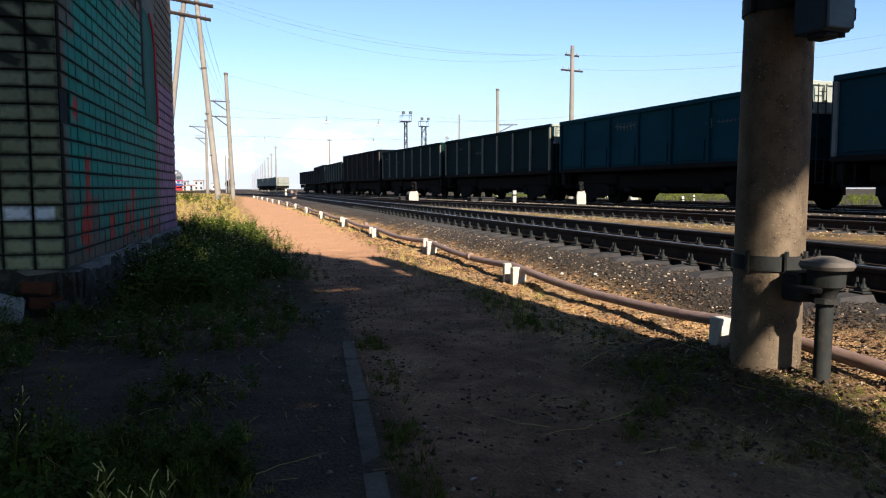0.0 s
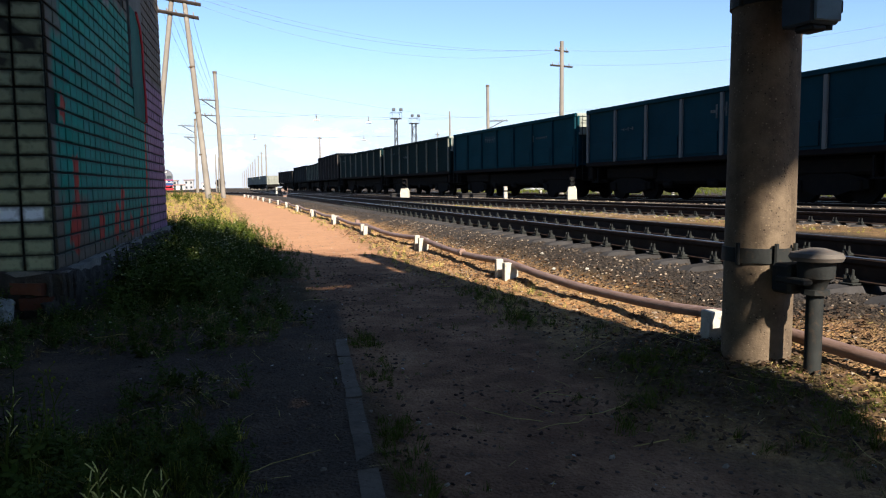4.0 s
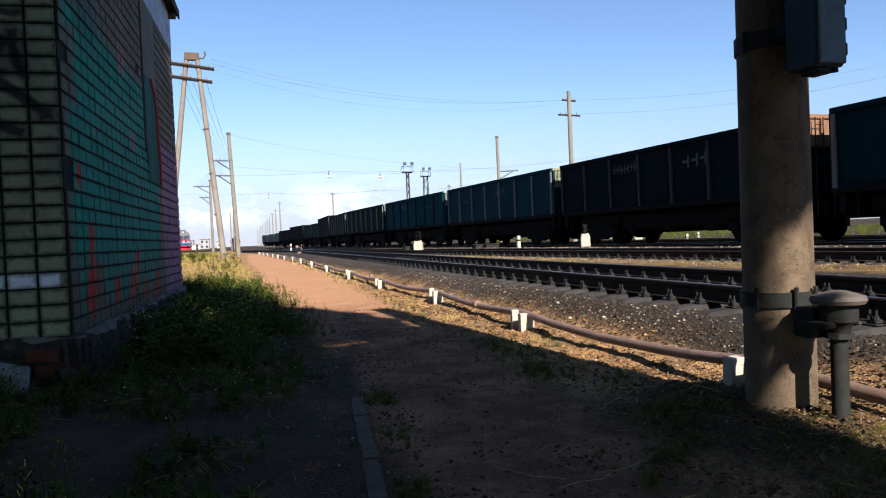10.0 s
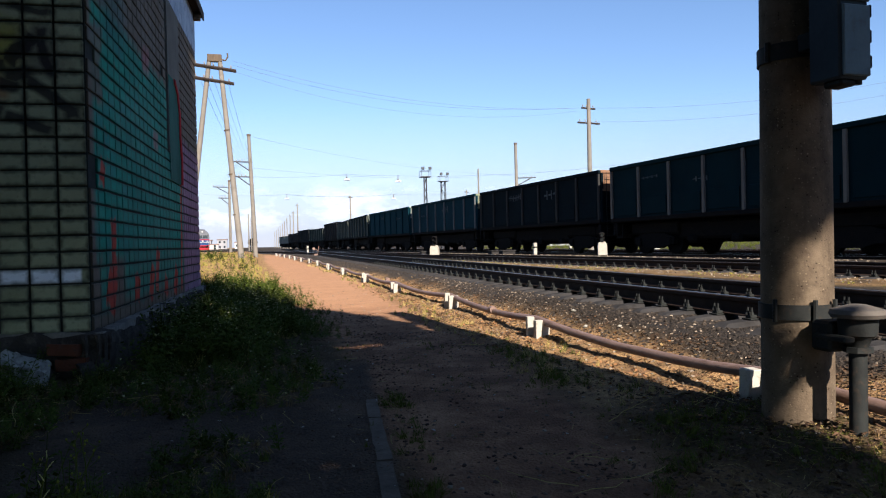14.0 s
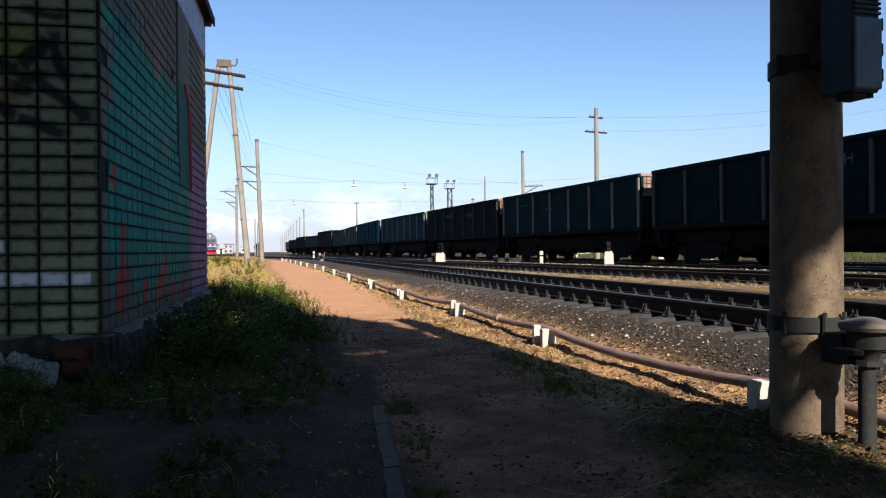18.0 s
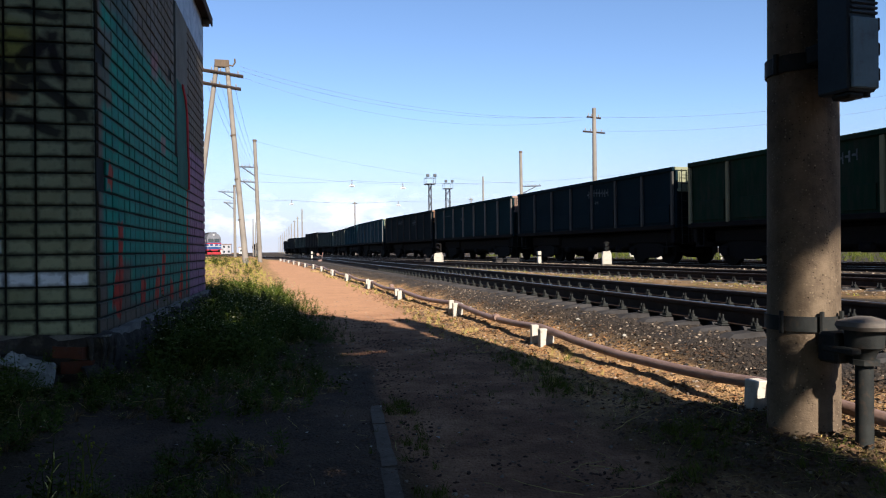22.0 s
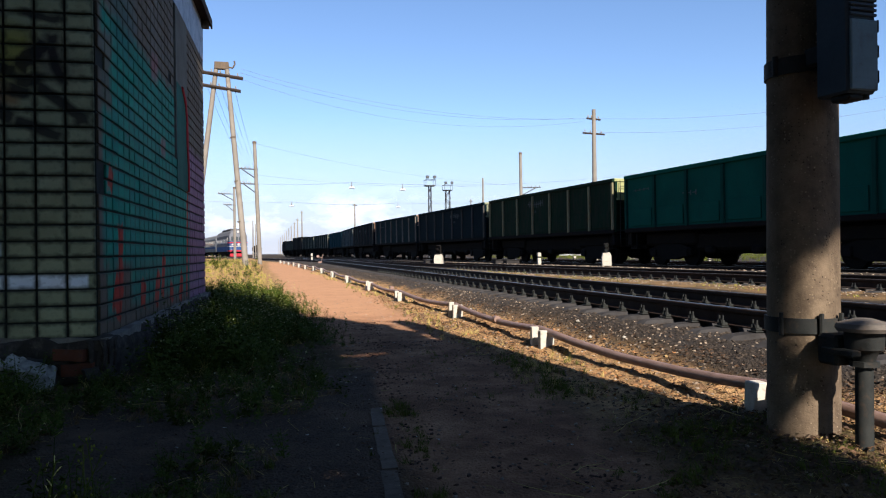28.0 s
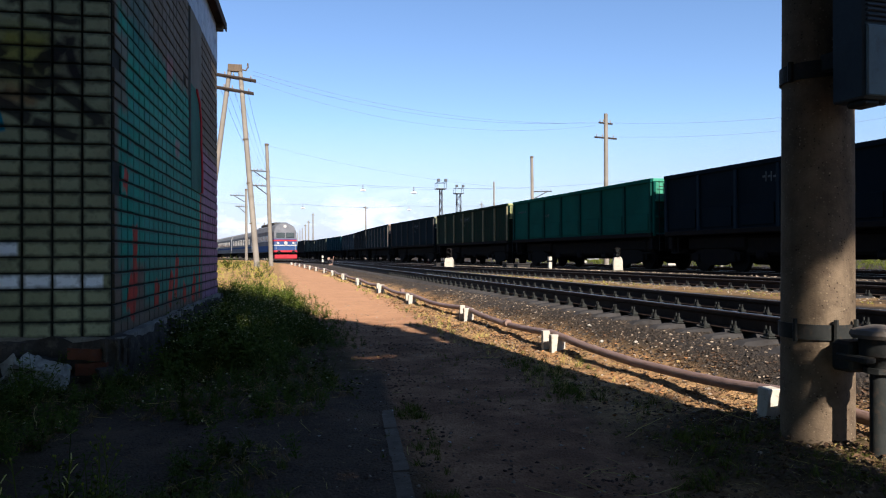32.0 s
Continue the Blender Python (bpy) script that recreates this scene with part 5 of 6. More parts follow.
cable((4.0, 112.5, 8.9), (19.5, 108.6, 8.55), 0.35, 0.02)
cable((19.5, 108.6, 8.55), (44.0, 102.4, 9.3), 0.5, 0.015)
cable((-2.7, 72.9, 9.0), (27.5, 91.1, 9.6), 0.6, 0.009)
for k in range(5):
    cable((-2.9 + 0.35 * k, 41.9, 10.2), (-1.3 + 0.2 * k, 53.6, 7.3), 0.25, 0.008)
    cable((-1.5 + 0.2 * k, 53.6, 7.3), (-4.0 + 0.3 * k, 72.8, 7.0), 0.3, 0.008)


far_lamp = weathered("far_lamp", (0.5, 0.5, 0.5), (0.4, 0.41, 0.42), None, 3.0, 20.0, 0.6)


def hanging_lamp(x, y, z):
    l = thing("hanging_lamp", "pale street lamp hung from a wire", "lamp", pose(x, y, z), "hanging lamps")
    part("housing", Geo().tube([(0, 0, 0.05), (0, 0, 0.26)], [0.09, 0.06], 10), dark_wood, l)
    part("reflector", Geo().tube([(-0.32, 0, -0.06), (-0.14, 0, 0.02), (0.18, 0, 0.02), (0.34, 0, -0.06)], [0.04, 0.12, 0.12, 0.04], 10), far_lamp, l, "pale lamp bowl")
    part("hook", Geo().tube([(0, 0, 0.2), (0, 0, 0.58), (0.0, 0.0, 0.66)], 0.035, 6), dark_wood, l)
    return l


for spot in ((9.3, 80.2, 8.25), (14.7, 78.9, 7.95), (4.0, 112.5, 8.295), (19.5, 108.6, 7.945)):
    hanging_lamp(*spot)

# ---- signals and boxes by the tracks ----
lens_dark = Mat("lens_dark", 0.15).color((0.014, 0.014, 0.0175)).m


def dwarf_signal(x, y, z, s=1.0):
    d = thing("dwarf_signal", "low shunting signal, black head on a white base", "signal", pose(x, y, z, 0, 0, -20), "dwarf signals")
    part("base", rough_box(Geo(), -0.24 * s, -0.2 * s, -0.3, 0.24 * s, 0.2 * s, 0.36 * s, 0.2, 0.02, 2.0), concrete, d)
    part("white_box", Geo().sweep([(-0.24 * s, 0.02), (0.26 * s, 0.02), (0.25 * s, 0.6 * s), (0.16 * s, 0.78 * s), (-0.2 * s, 0.74 * s), (-0.25 * s, 0.5 * s)], (0, -0.3 * s, 0), (0, 0.2 * s, 0), (1, 0, 0), (0, 0, 1)), white_wash, d, "whitewashed block")
    head = part("head", Geo().box(-0.15 * s, -0.16 * s, 0.76 * s, 0.15 * s, 0.16 * s, 1.3 * s, 0.05), black_iron, d)
    for z in (0.9, 1.16):
        part("hood", Geo().tube([(0, -0.15 * s, z * s), (0, -0.34 * s, z * s - 0.02)], 0.13 * s, 12, False), black_iron, head)
        part("lens", Geo().tube([(0, -0.15 * s, z * s), (0, -0.18 * s, z * s)], 0.1 * s, 12), lens_dark, head)
    return d


dwarf_signal(12.7, 25.9, 0.52, 0.68)
dwarf_signal(9.3, 39.4, 0.28, 0.95)
dwarf_signal(33.0, 62.0, 0.28)
dwarf_signal(27.5, 33.5, 0.28)
dwarf_signal(26.0, 45.0, 0.28)


def marker_post(x, y, z, h=0.75):
    p = thing("marker_post", "small white marker post between the tracks", "post", pose(x, y, z), "marker posts")
    part("shaft", Geo().box(-0.08, -0.08, -0.2, 0.08, 0.08, h, 0.015), white_wash, p)
    part("band", Geo().box(-0.085, -0.085, h * 0.55, 0.085, 0.085, h * 0.7, 0.012), black_iron, p, "black band")
    return p


marker_post(12.2, 31.7, 0.5, 0.55)
marker_post(4.25, 69.3, 0.4)
for i, (x, y) in enumerate(((22.0, 50.0), (24.5, 37.0), (30.0, 44.0), (24.0, 30.0), (34.0, 70.0))):
    marker_post(x, y, 0.2, 0.5)


def cable_box(x, y, w, turn):
    b = thing("cable_box", "low grey metal trackside box", "box", pose(x, y, 0.3, 0, 0, turn), "trackside boxes")
    part("body", Geo().box(-w, -0.22, -0.1, w, 0.22, 0.36, 0.03), sleeper_concrete, b)
    part("lid", Geo().box(-w - 0.03, -0.25, 0.36, w + 0.03, 0.25, 0.41, 0.015), sleeper_concrete, b)
    return b


cable_box(11.55, 35.6, 0.3, 10)
cable_box(11.95, 34.9, 0.36, 10)
cable_box(9.0, 40.4, 0.3, 5)


def switch_stand(x, y):
    b = thing("switch_stand", "point lever with a pale disc weight", "switch lever", pose(x, y, 0.35))
    part("frame", Geo().box(-0.3, -0.2, -0.1, 0.3, 0.2, 0.12, 0.03), rust, b)
    part("lever", Geo().tube([(0, 0, 0.1), (0.12, 0, 0.75)], 0.025, 6), rust, b)
    part("weight", Geo().tube([(-0.3, -0.05, 0.55), (-0.3, 0.05, 0.55)], 0.12, 12), rust, b)
    part("arm", Geo().tube([(0.05, 0, 0.4), (-0.3, 0, 0.55)], 0.025, 6), rust, b)
    return b


switch_stand(4.6, 62.0)
switch_stand(13.5, 62.0)

def far_tree(x, y, h):
    t = thing("far_tree", "small thin leafed tree beyond the tracks", "tree", pose(x, y, 0.2))
    g = Geo().tube([(0, 0, -0.3), (0.1, 0, h * 0.5), (0, 0.1, h * 0.9)], [0.16, 0.1, 0.03], 8)
    part("trunk", g, dark_wood, t)
    r = random.Random(int(x))
    for k in range(14):
        a, z = 2.4 * k, h * (0.45 + 0.035 * k)
        L = h * (0.22 - 0.008 * k)
        tip = (math.cos(a) * L, math.sin(a) * L, z + L * r.uniform(0.5, 1.0))
        part("limb", Geo().tube([(0.05, 0, z), (math.cos(a) * L * 0.5, math.sin(a) * L * 0.5, z + L * 0.3), tip], [0.05, 0.035, 0.012], 5), dark_wood, t)
    leaf = [([(-0.5, 0, 0), (0, -0.32, 0.06), (0.55, 0, 0), (0, 0.32, 0.06)], [(0, 1, 2, 3)])]
    sp = []
    for k in range(420):
        a, u = r.uniform(0, 6.283), r.uniform(0, 1)
        q = r.uniform(0, 1) ** 0.5 * h * 0.24 * (1.1 - 0.8 * u)
        sp.append((math.cos(a) * q, math.sin(a) * q, h * (0.5 + 0.55 * u), r.uniform(0, 6.283), r.uniform(0, 1.2), r.uniform(0, 6.283), r.uniform(0.15, 0.3)))
    part("crown", raw(scatter(leaf, sp), "crown", far_leaf), None, t)
    return t


far_leaf = weathered("far_leaf", (0.05, 0.065, 0.03), (0.035, 0.045, 0.022), None, 2.0, 20.0, 0.8)
far_tree(35.9, 130.0, 8.8)
far_tree(38.6, 128.0, 8.9)
cross_pole(37.2, 131.0, 0.2, 10.6, ((10.2, 0.4),), 0.13)

# ---- far town, standing wagons ----
far_white = weathered("far_white", (0.434, 0.427, 0.406), (0.35, 0.35, 0.336), None, 0.3, 3.0, 0.9)
far_grey = weathered("far_grey", (0.28, 0.28, 0.294), (0.231, 0.231, 0.245), None, 0.3, 3.0, 0.9)
far_roof = weathered("far_roof", (0.21, 0.14, 0.119), (0.154, 0.119, 0.105), None, 0.3, 3.0, 0.9)


def town_house(x, y, w, d, h, mat, floors):
    b = thing("town_building", "pale far town building with rows of windows", "building", pose(x, y, 0), "town buildings")
    wall = part("wall", Geo().box(-w, -d, -0.5, w, d, h), mat, b)
    part("roof", Geo().box(-w - 0.4, -d - 0.4, h, w + 0.4, d + 0.4, h + 0.5, 0.1), far_roof, b)
    n = max(2, int(w / 1.8))
    for f in range(floors):
        for k in range(n):
            cx, cz = -w + (k + 0.5) * 2 * w / n, h * (f + 0.55) / floors
            part("window", Geo().box(cx - 0.6, -d - 0.03, cz - 0.7, cx + 0.6, -d + 0.02, cz + 0.7), glass, wall)
    return b


for row in ((-60, 395, 5, 5, 6.0, far_grey, 2), (-40, 420, 7, 5, 9.5, far_white, 3), (-74, 380, 7, 5, 6, far_grey, 2), (-31, 455, 3, 4, 5.5, far_grey, 2), (-95, 430, 14, 6, 11, far_white, 3),
            (-48, 360, 4, 4, 4.2, far_white, 1), (-25, 520, 3, 4, 6.5, far_grey, 2), (-15, 540, 2.5, 4, 4.5, far_white, 1), (-130, 480, 16, 8, 12, far_grey, 4)):
    town_house(*row)
random.seed(31)
for i in range(14):
    town_house(random.uniform(-66, -26), random.uniform(300, 440), random.uniform(1.5, 4), random.uniform(1.5, 3), random.uniform(2.2, 6.5), random.choice((far_white, far_grey, far_white)), random.choice((1, 2)))
for row in ((44, 104, 3.0, 2.2, 2.2, far_grey, 1), (48, 120, 2.2, 2.2, 2.6, far_white, 1)):
    town_house(*row)


def tank_wagon(x, y, turn):
    t = thing("tank_wagon", "dark tank wagon standing on a far track", "tank wagon", pose(x, y, HEAD_Z, 0, 0, turn))
    part("tank", Geo().tube([(0, -5.4, 2.6), (0, -5.2, 2.6), (0, 5.2, 2.6), (0, 5.4, 2.6)], [1.1, 1.45, 1.45, 1.1], 20), black_iron, t, smooth=True)
    part("frame", Geo().box(-1.2, -6, 0.8, 1.2, 6, 1.1, 0.03), black_iron, t)
    part("dome", Geo().tube([(0, 0, 3.9), (0, 0, 4.3)], 0.4, 12), black_iron, t)
    bogie(t, -4)
    bogie(t, 4)
    return t


tank_wagon(-3.0, 305, 6)
for i in range(3):
    w = open_wagon("pale grey standing goods wagon far off", wagon_paint("far_wagon", (0.21, 0.217, 0.189), 0.1) if i == 0 else bpy.data.materials["far_wagon"], 7)
    w.matrix_basis = pose(10.0 - 1.2 * i, 190 + 13.95 * i, HEAD_Z, 0, 0, 5)


# ---- plants ----


def leaf_paint(name, c1, c2, rough=0.6):
    m = Mat(name, 0.8, 0, 0.05)
    col = m.mix(m.island(), c1, c2)
    col = m.mix(m.math('MULTIPLY', m.noise(0.9, 3, 0.6, m.world_pos()), 0.6), col, tuple(x * 0.55 for x in c1))
    m.color(col)
    m.b.inputs["Transmission Weight"].default_value = 0.0
    return m.m


green_blade = leaf_paint("green_blade", (0.055, 0.075, 0.01), (0.115, 0.125, 0.022))
dry_blade = leaf_paint("dry_blade", (0.36, 0.28, 0.09), (0.46, 0.36, 0.13))
brown_blade = leaf_paint("brown_blade", (0.13, 0.085, 0.04), (0.28, 0.19, 0.085))
yellow_blade = leaf_paint("yellow_blade", (0.36, 0.31, 0.05), (0.19, 0.23, 0.035))
weed_leaf = leaf_paint("weed_leaf", (0.03, 0.05, 0.006), (0.095, 0.115, 0.018))
petal = leaf_paint("petal", (0.35, 0.35, 0.224), (0.385, 0.35, 0.084))
seed = leaf_paint("seed", (0.62, 0.56, 0.2), (0.5, 0.46, 0.15))
tree_leaf = leaf_paint("tree_leaf", (0.035, 0.063, 0.0175), (0.056, 0.091, 0.028))
bark = weathered("bark", (0.084, 0.063, 0.0455), (0.056, 0.0455, 0.035), None, 5.0, 30.0, 0.95, bump=0.8, dist=0.02, stretch=(4, 4, 1))


def blade(h, w, bend, flat=0.0):
    """A bent blade of three steps."""
    v, f = [], []
    for k in range(4):
        t = k / 3
        x = bend * t * t * h
        z = h * (t - 0.35 * abs(bend) * t * t)
        ww = w * (1 - t) ** 0.7 / 2
        if k < 3:
            v += [(x, -ww, z), (x, ww, z)]
        else:
            v.append((x, 0, z))
    f = [(0, 1, 3, 2), (2, 3, 5, 4), (4, 5, 6)]
    return v, f


def tuft(n, h, w, r):
    v, f = [], []
    for i in range(n):
        bv, bf = blade(h * random.uniform(0.5, 1.1), w, random.uniform(0.1, 0.8))
        a = random.uniform(0, 6.283)
        q = random.uniform(0, 1) ** 0.5 * r
        b = random.uniform(0, 6.283)
        ca, sa = math.cos(a), math.sin(a)
        k = len(v)
        v += [(x * ca - y * sa + q * math.cos(b), x * sa + y * ca + q * math.sin(b), z) for x, y, z in bv]
        f += [tuple(k + i2 for i2 in face) for face in bf]
    return v, f


def weed(h, leaves):
    """A branching weed: thin stems with many small leaves."""
    v, f = [], []
    for s in range(random.randint(2, 4)):
        a = random.uniform(0, 6.283)
        lean = random.uniform(0.1, 0.5)
        hh = h * random.uniform(0.6, 1.1)
        top = (math.cos(a) * lean * hh, math.sin(a) * lean * hh, hh)
        k = len(v)
        v += [(-0.004, 0, 0), (0.004, 0, 0), (top[0] + 0.002, top[1], top[2]), (top[0] - 0.002, top[1], top[2])]
        f.append((k, k + 1, k + 2, k + 3))
        for i in range(leaves):
            t = random.uniform(0.12, 1.0)
            b = random.uniform(0, 6.283)
            L = random.uniform(0.03, 0.075) * (1.25 - 0.6 * t) * (h / 0.5) ** 0.4
            out = random.uniform(0.0, 0.09) * (1.1 - t)
            p = Vector((top[0] * t + math.cos(b) * out, top[1] * t + math.sin(b) * out, hh * t))
            d = Vector((math.cos(b), math.sin(b), random.uniform(-0.3, 0.7))).normalized() * L
            s2 = Vector((-math.sin(b), math.cos(b), random.uniform(-0.3, 0.3))) * L * 0.28
            k = len(v)
            v += [tuple(p), tuple(p + d * 0.5 + s2), tuple(p + d), tuple(p + d * 0.5 - s2)]
            f.append((k, k + 1, k + 2, k + 3))
    return v, f


def spots_in(n, x0, x1, y0, y1, keep, size=(0.7, 1.2), tilt=0.15, sink=0.01):
    out = []
    for _ in range(n):
        x, y = random.uniform(x0, x1), random.uniform(y0, y1)
        if random.random() < keep(x, y):
            out.append((x, y, height(x, y) - sink, random.uniform(0, 6.283), random.uniform(0, tilt), random.uniform(0, 6.283), random.uniform(*size)))
    return out


def off_wall(x, y):
    return not (x < BX + 0.36 + (y - BY) * 0.0423 and BY - 0.15 < y < BY + 8.05)


def lump(x, y, s=0.6, seed=0.0):
    return noise.noise((x * s + seed, y * s, seed))


def stuff(name, geo, mat, label, category):
    return tagged(new(name, raw(geo, name, mat)), label, category, kind="stuff")


def stone(seed, flat=0.6):
    bm = bmesh.new()
    bmesh.ops.create_icosphere(bm, subdivisions=1, radius=1.0)
    r = random.Random(seed)
    v = []
    for q in bm.verts:
        k = r.uniform(0.65, 1.1)
        v.append((q.co.x * k, q.co.y * k * 0.85, q.co.z * k * flat))
    f = [tuple(w.index for w in face.verts) for face in bm.faces]
    bm.free()
    return v, f


def plants():
    random.seed(5)
    tufts = [tuft(14, 0.16, 0.008, 0.05) for _ in range(6)]
    tall = [tuft(12, 0.34, 0.009, 0.06) for _ in range(6)]
    weeds = [weed(random.uniform(0.25, 0.55), 30) for _ in range(14)]
    # dense weeds along the wall and in front of it
    def by_wall(x, y):
        if not off_wall(x, y):
            return 0
        edge = -1.35 + 1.7 * smooth(6.8, 8.4, y) + 0.45 * smooth(8.2, 10, y) - 0.3 * smooth(12, 18, y) + 0.6 * lump(x, y, 1.1, 2.0) - 0.2
        return 1.0 if x < edge else 0.28 * smooth(edge + 0.75, edge + 0.1, x)
    def lower(sp):
        return [q[:6] + (q[6] * (0.45 + 0.55 * smooth(0.9, -0.6, q[0])) * (0.6 + 0.8 * abs(lump(q[0], q[1], 1.6, 51.0)) + 0.2),) for q in sp]
    sp = lower(spots_in(3800, -1.6, 1.1, 7.0, 19.0, by_wall, (0.45, 1.25), 0.5))
    stuff("weeds", scatter(weeds, sp), weed_leaf, "dense dark green weeds along the wall", "weeds")
    sp = lower(spots_in(520, -1.6, 1.3, 6.8, 19.0, by_wall, (0.4, 1.1), 0.8))
    stuff("dry_grass", scatter(tall, sp), dry_blade, "dry stalks among the weeds", "grass")
    sp = lower(spots_in(1900, -1.6, 1.1, 7.0, 19.0, by_wall, (0.45, 1.1), 0.7))
    stuff("tall_grass", scatter(tall, sp), green_blade, "tall green grass among weeds", "grass")
    flower = [([(0.0, -0.012, 0), (0.012, 0, 0.005), (0.0, 0.012, 0), (-0.012, 0, 0.005)], [(0, 1, 2, 3)])]
    sp = [(x, y, z + random.uniform(0.15, 0.55), a, b, c, d) for x, y, z, a, b, c, d in spots_in(2600, -1.5, 0.6, 7.2, 16.0, by_wall, (0.5, 1.3), 0.8)]
    stuff("flowers", scatter(flower, sp), petal, "tiny pale flowers over the weeds", "flowers")
    # left foreground
    def left_front(x, y):
        if not off_wall(x, y):
            return 0
        a = smooth(-1.5, -2.3, x + 0.5 * lump(x, y, 1.0, 4.0)) * smooth(3.0, 4.4, y)
        b = smooth(0.12, -0.1, x + 0.25 * lump(x, y, 1.3, 6.0)) * smooth(3.7, 3.4, y + 0.3 * lump(x, y, 1.5, 1.0))
        c = 0.9 if math.hypot((x + 0.3) * 1.1, (y - 4.1) * 0.85) < 0.33 + 0.2 * lump(x, y, 3.0, 3.0) else 0
        d = smooth(0.25, 0.0, abs(y - 6.95 + 0.25 * x)) * smooth(0.5, 0.2, x)
        return max(a, b, c, d * 0.6)
    sp = spots_in(6200, -4.2, 0.5, 2.0, 7.4, left_front, (0.25, 0.85), 0.9)
    sp = [q[:6] + (q[6] * (0.6 if q[0] > -0.9 else 1.0) * (0.55 if q[1] < 3 else 1.0),) for q in sp]
    stuff("dry_grass", scatter(tufts, sp[::5]), dry_blade, "dry stalks among the shaded grass", "grass")
    sp = [q for i, q in enumerate(sp) if i % 5]
    stuff("grass", scatter(tufts + tall[:1], sp), green_blade, "dark green grass on the shaded ground", "grass")
    sp = spots_in(1500, -4.2, 0.4, 2.4, 7.4, lambda x, y: left_front(x, y) * smooth(-0.2, -1.4, x), (0.4, 0.85), 0.35)
    stuff("weeds", scatter(weeds, sp), weed_leaf, "dark green weeds in the shade", "weeds")
    # weeds running out over the old asphalt, and the straw among them
    def apron(x, y):
        if not off_wall(x, y):
            return 0
        n = 0.35 * lump(x, y, 1.2, 61.0) + 0.15 * lump(x, y, 3.5, 62.0)
        a = smooth(0.15, -0.05, math.hypot((x + 0.5) / 1.05, (y - 6.5) / 1.15) - 1 + n)
        b = smooth(0.15, -0.05, math.hypot((x + 2.15) / 0.95, (y - 5.5) / 1.2) - 1 + n)
        c = 0.6 * smooth(0.15, -0.05, math.hypot((x + 0.3) / 0.36, (y - 4.1) / 0.48) - 1 + n)
        return max(a, b, c)
    sp = spots_in(2600, -3.2, 1.0, 3.4, 8.0, apron, (0.2, 0.62), 0.8)
    stuff("weeds", scatter(weeds, sp[::2]), weed_leaf, "low weeds spreading over the old asphalt", "weeds")
    stuff("grass", scatter(tufts + tall[:2], sp[1::2]), green_blade, "grass spreading over the old asphalt", "grass")
    sp = spots_in(800, -3.2, 1.0, 3.4, 8.0, apron, (0.3, 0.8), 1.2)
    stuff("dry_grass", scatter(tufts, sp), brown_blade, "bent dry stalks over the asphalt", "grass")
    straw = [([(-0.05, -0.0011, 0.004), (0.05, -0.0011, 0.02), (0.05, 0.0011, 0.02), (-0.05, 0.0011, 0.004)], [(0, 1, 2, 3)])]
    sp = spots_in(2600, -3.2, 1.2, 2.3, 8.0, lambda x, y: 0.05 + 0.85 * apron(x, y), (0.35, 1.5), 0.5, -0.012)
    stuff("straw", scatter(straw, sp), dry_blade, "bleached straw lying on the asphalt", "straw")
    sp = [(x, y, z + random.uniform(0.05, 0.25), a, b, c, d) for x, y, z, a, b, c, d in spots_in(260, -3.0, 0.6, 4.5, 7.4, apron, (0.5, 1.2), 0.8)]
    stuff("flowers", scatter(flower, sp), petal, "tiny pale flowers among the low weeds", "flowers")
    def corner(x, y):
        return smooth(0.1, -0.15, x + 0.3 * lump(x, y, 1.3, 6.0)) * smooth(3.65, 3.3, y + 0.3 * lump(x, y, 1.5, 1.0))
    sp = spots_in(2200, -1.7, 0.2, 1.9, 3.7, corner, (0.35, 0.8), 0.9)
    stuff("grass", scatter(tufts, sp[::3] + sp[1::6]), green_blade, "thick green grass at the viewer's feet", "grass")
    stuff("grass", scatter(tufts, sp[4::6]), yellow_blade, "yellowing grass at the viewer's feet", "grass")
    stuff("weeds", scatter(weeds, [q[:6] + (q[6] * 0.55,) for q in sp[2::3]]), weed_leaf, "leafy weeds at the viewer's feet", "weeds")
    # bent dry stems lying about
    stems = []
    for i in range(6):
        pts, p, a = [], Vector((0, 0, 0.012)), 0.0
        for k in range(6):
            pts.append(p.copy())
            a += random.uniform(-0.5, 0.5)
            p = p + Vector((math.cos(a), math.sin(a), random.uniform(-0.06, 0.12))) * 0.07
        q = Geo().tube(pts, [0.0022, 0.0022, 0.002, 0.0018, 0.0015, 0.001], 4, False)
        stems.append((q.v, q.f))
    sp = spots_in(900, -3.0, 3.4, 2.3, 8.5, lambda x, y: max(0.05, 0.5 * apron(x, y), 0.35 * corner(x, y), 0.3 * left_front(x, y), 0.45 * smooth(1.6, 0.9, math.hypot(x - 2.7, (y - 3.2) * 0.8))), (0.3, 1.2), 0.25, -0.006)
    stuff("dry_stems", scatter(stems, sp), dry_blade, "bent bleached stems lying on the ground", "stems")
    # mound at the mast and the verge
    def mound(x, y):
        d = math.hypot((x - 3.0) / 1.35, (y - 3.05) / 1.5) + 0.4 * lump(x, y, 1.7, 8.0)
        return smooth(1.05, 0.6, d)
    sp = spots_in(8500, 1.4, 5.0, 1.4, 5.0, mound, (0.22, 0.55), 1.1)
    sp = [q for q in sp if q[0] < 3.25 or random.random() < 0.35]
    stuff("grass", scatter(tufts, [q for i, q in enumerate(sp) if i % 3 == 1 and q[0] < 3.1 and lump(q[0], q[1], 1.5, 17.0) > -0.1]), green_blade, "short grass on the mound at the mast", "grass")
    stuff("dry_grass", scatter(tufts, [q[:4] + (q[4] + 0.5,) + q[5:6] + (q[6] * 0.8,) for q in sp[::3]]), brown_blade, "dry brown flattened grass on the mound", "grass")
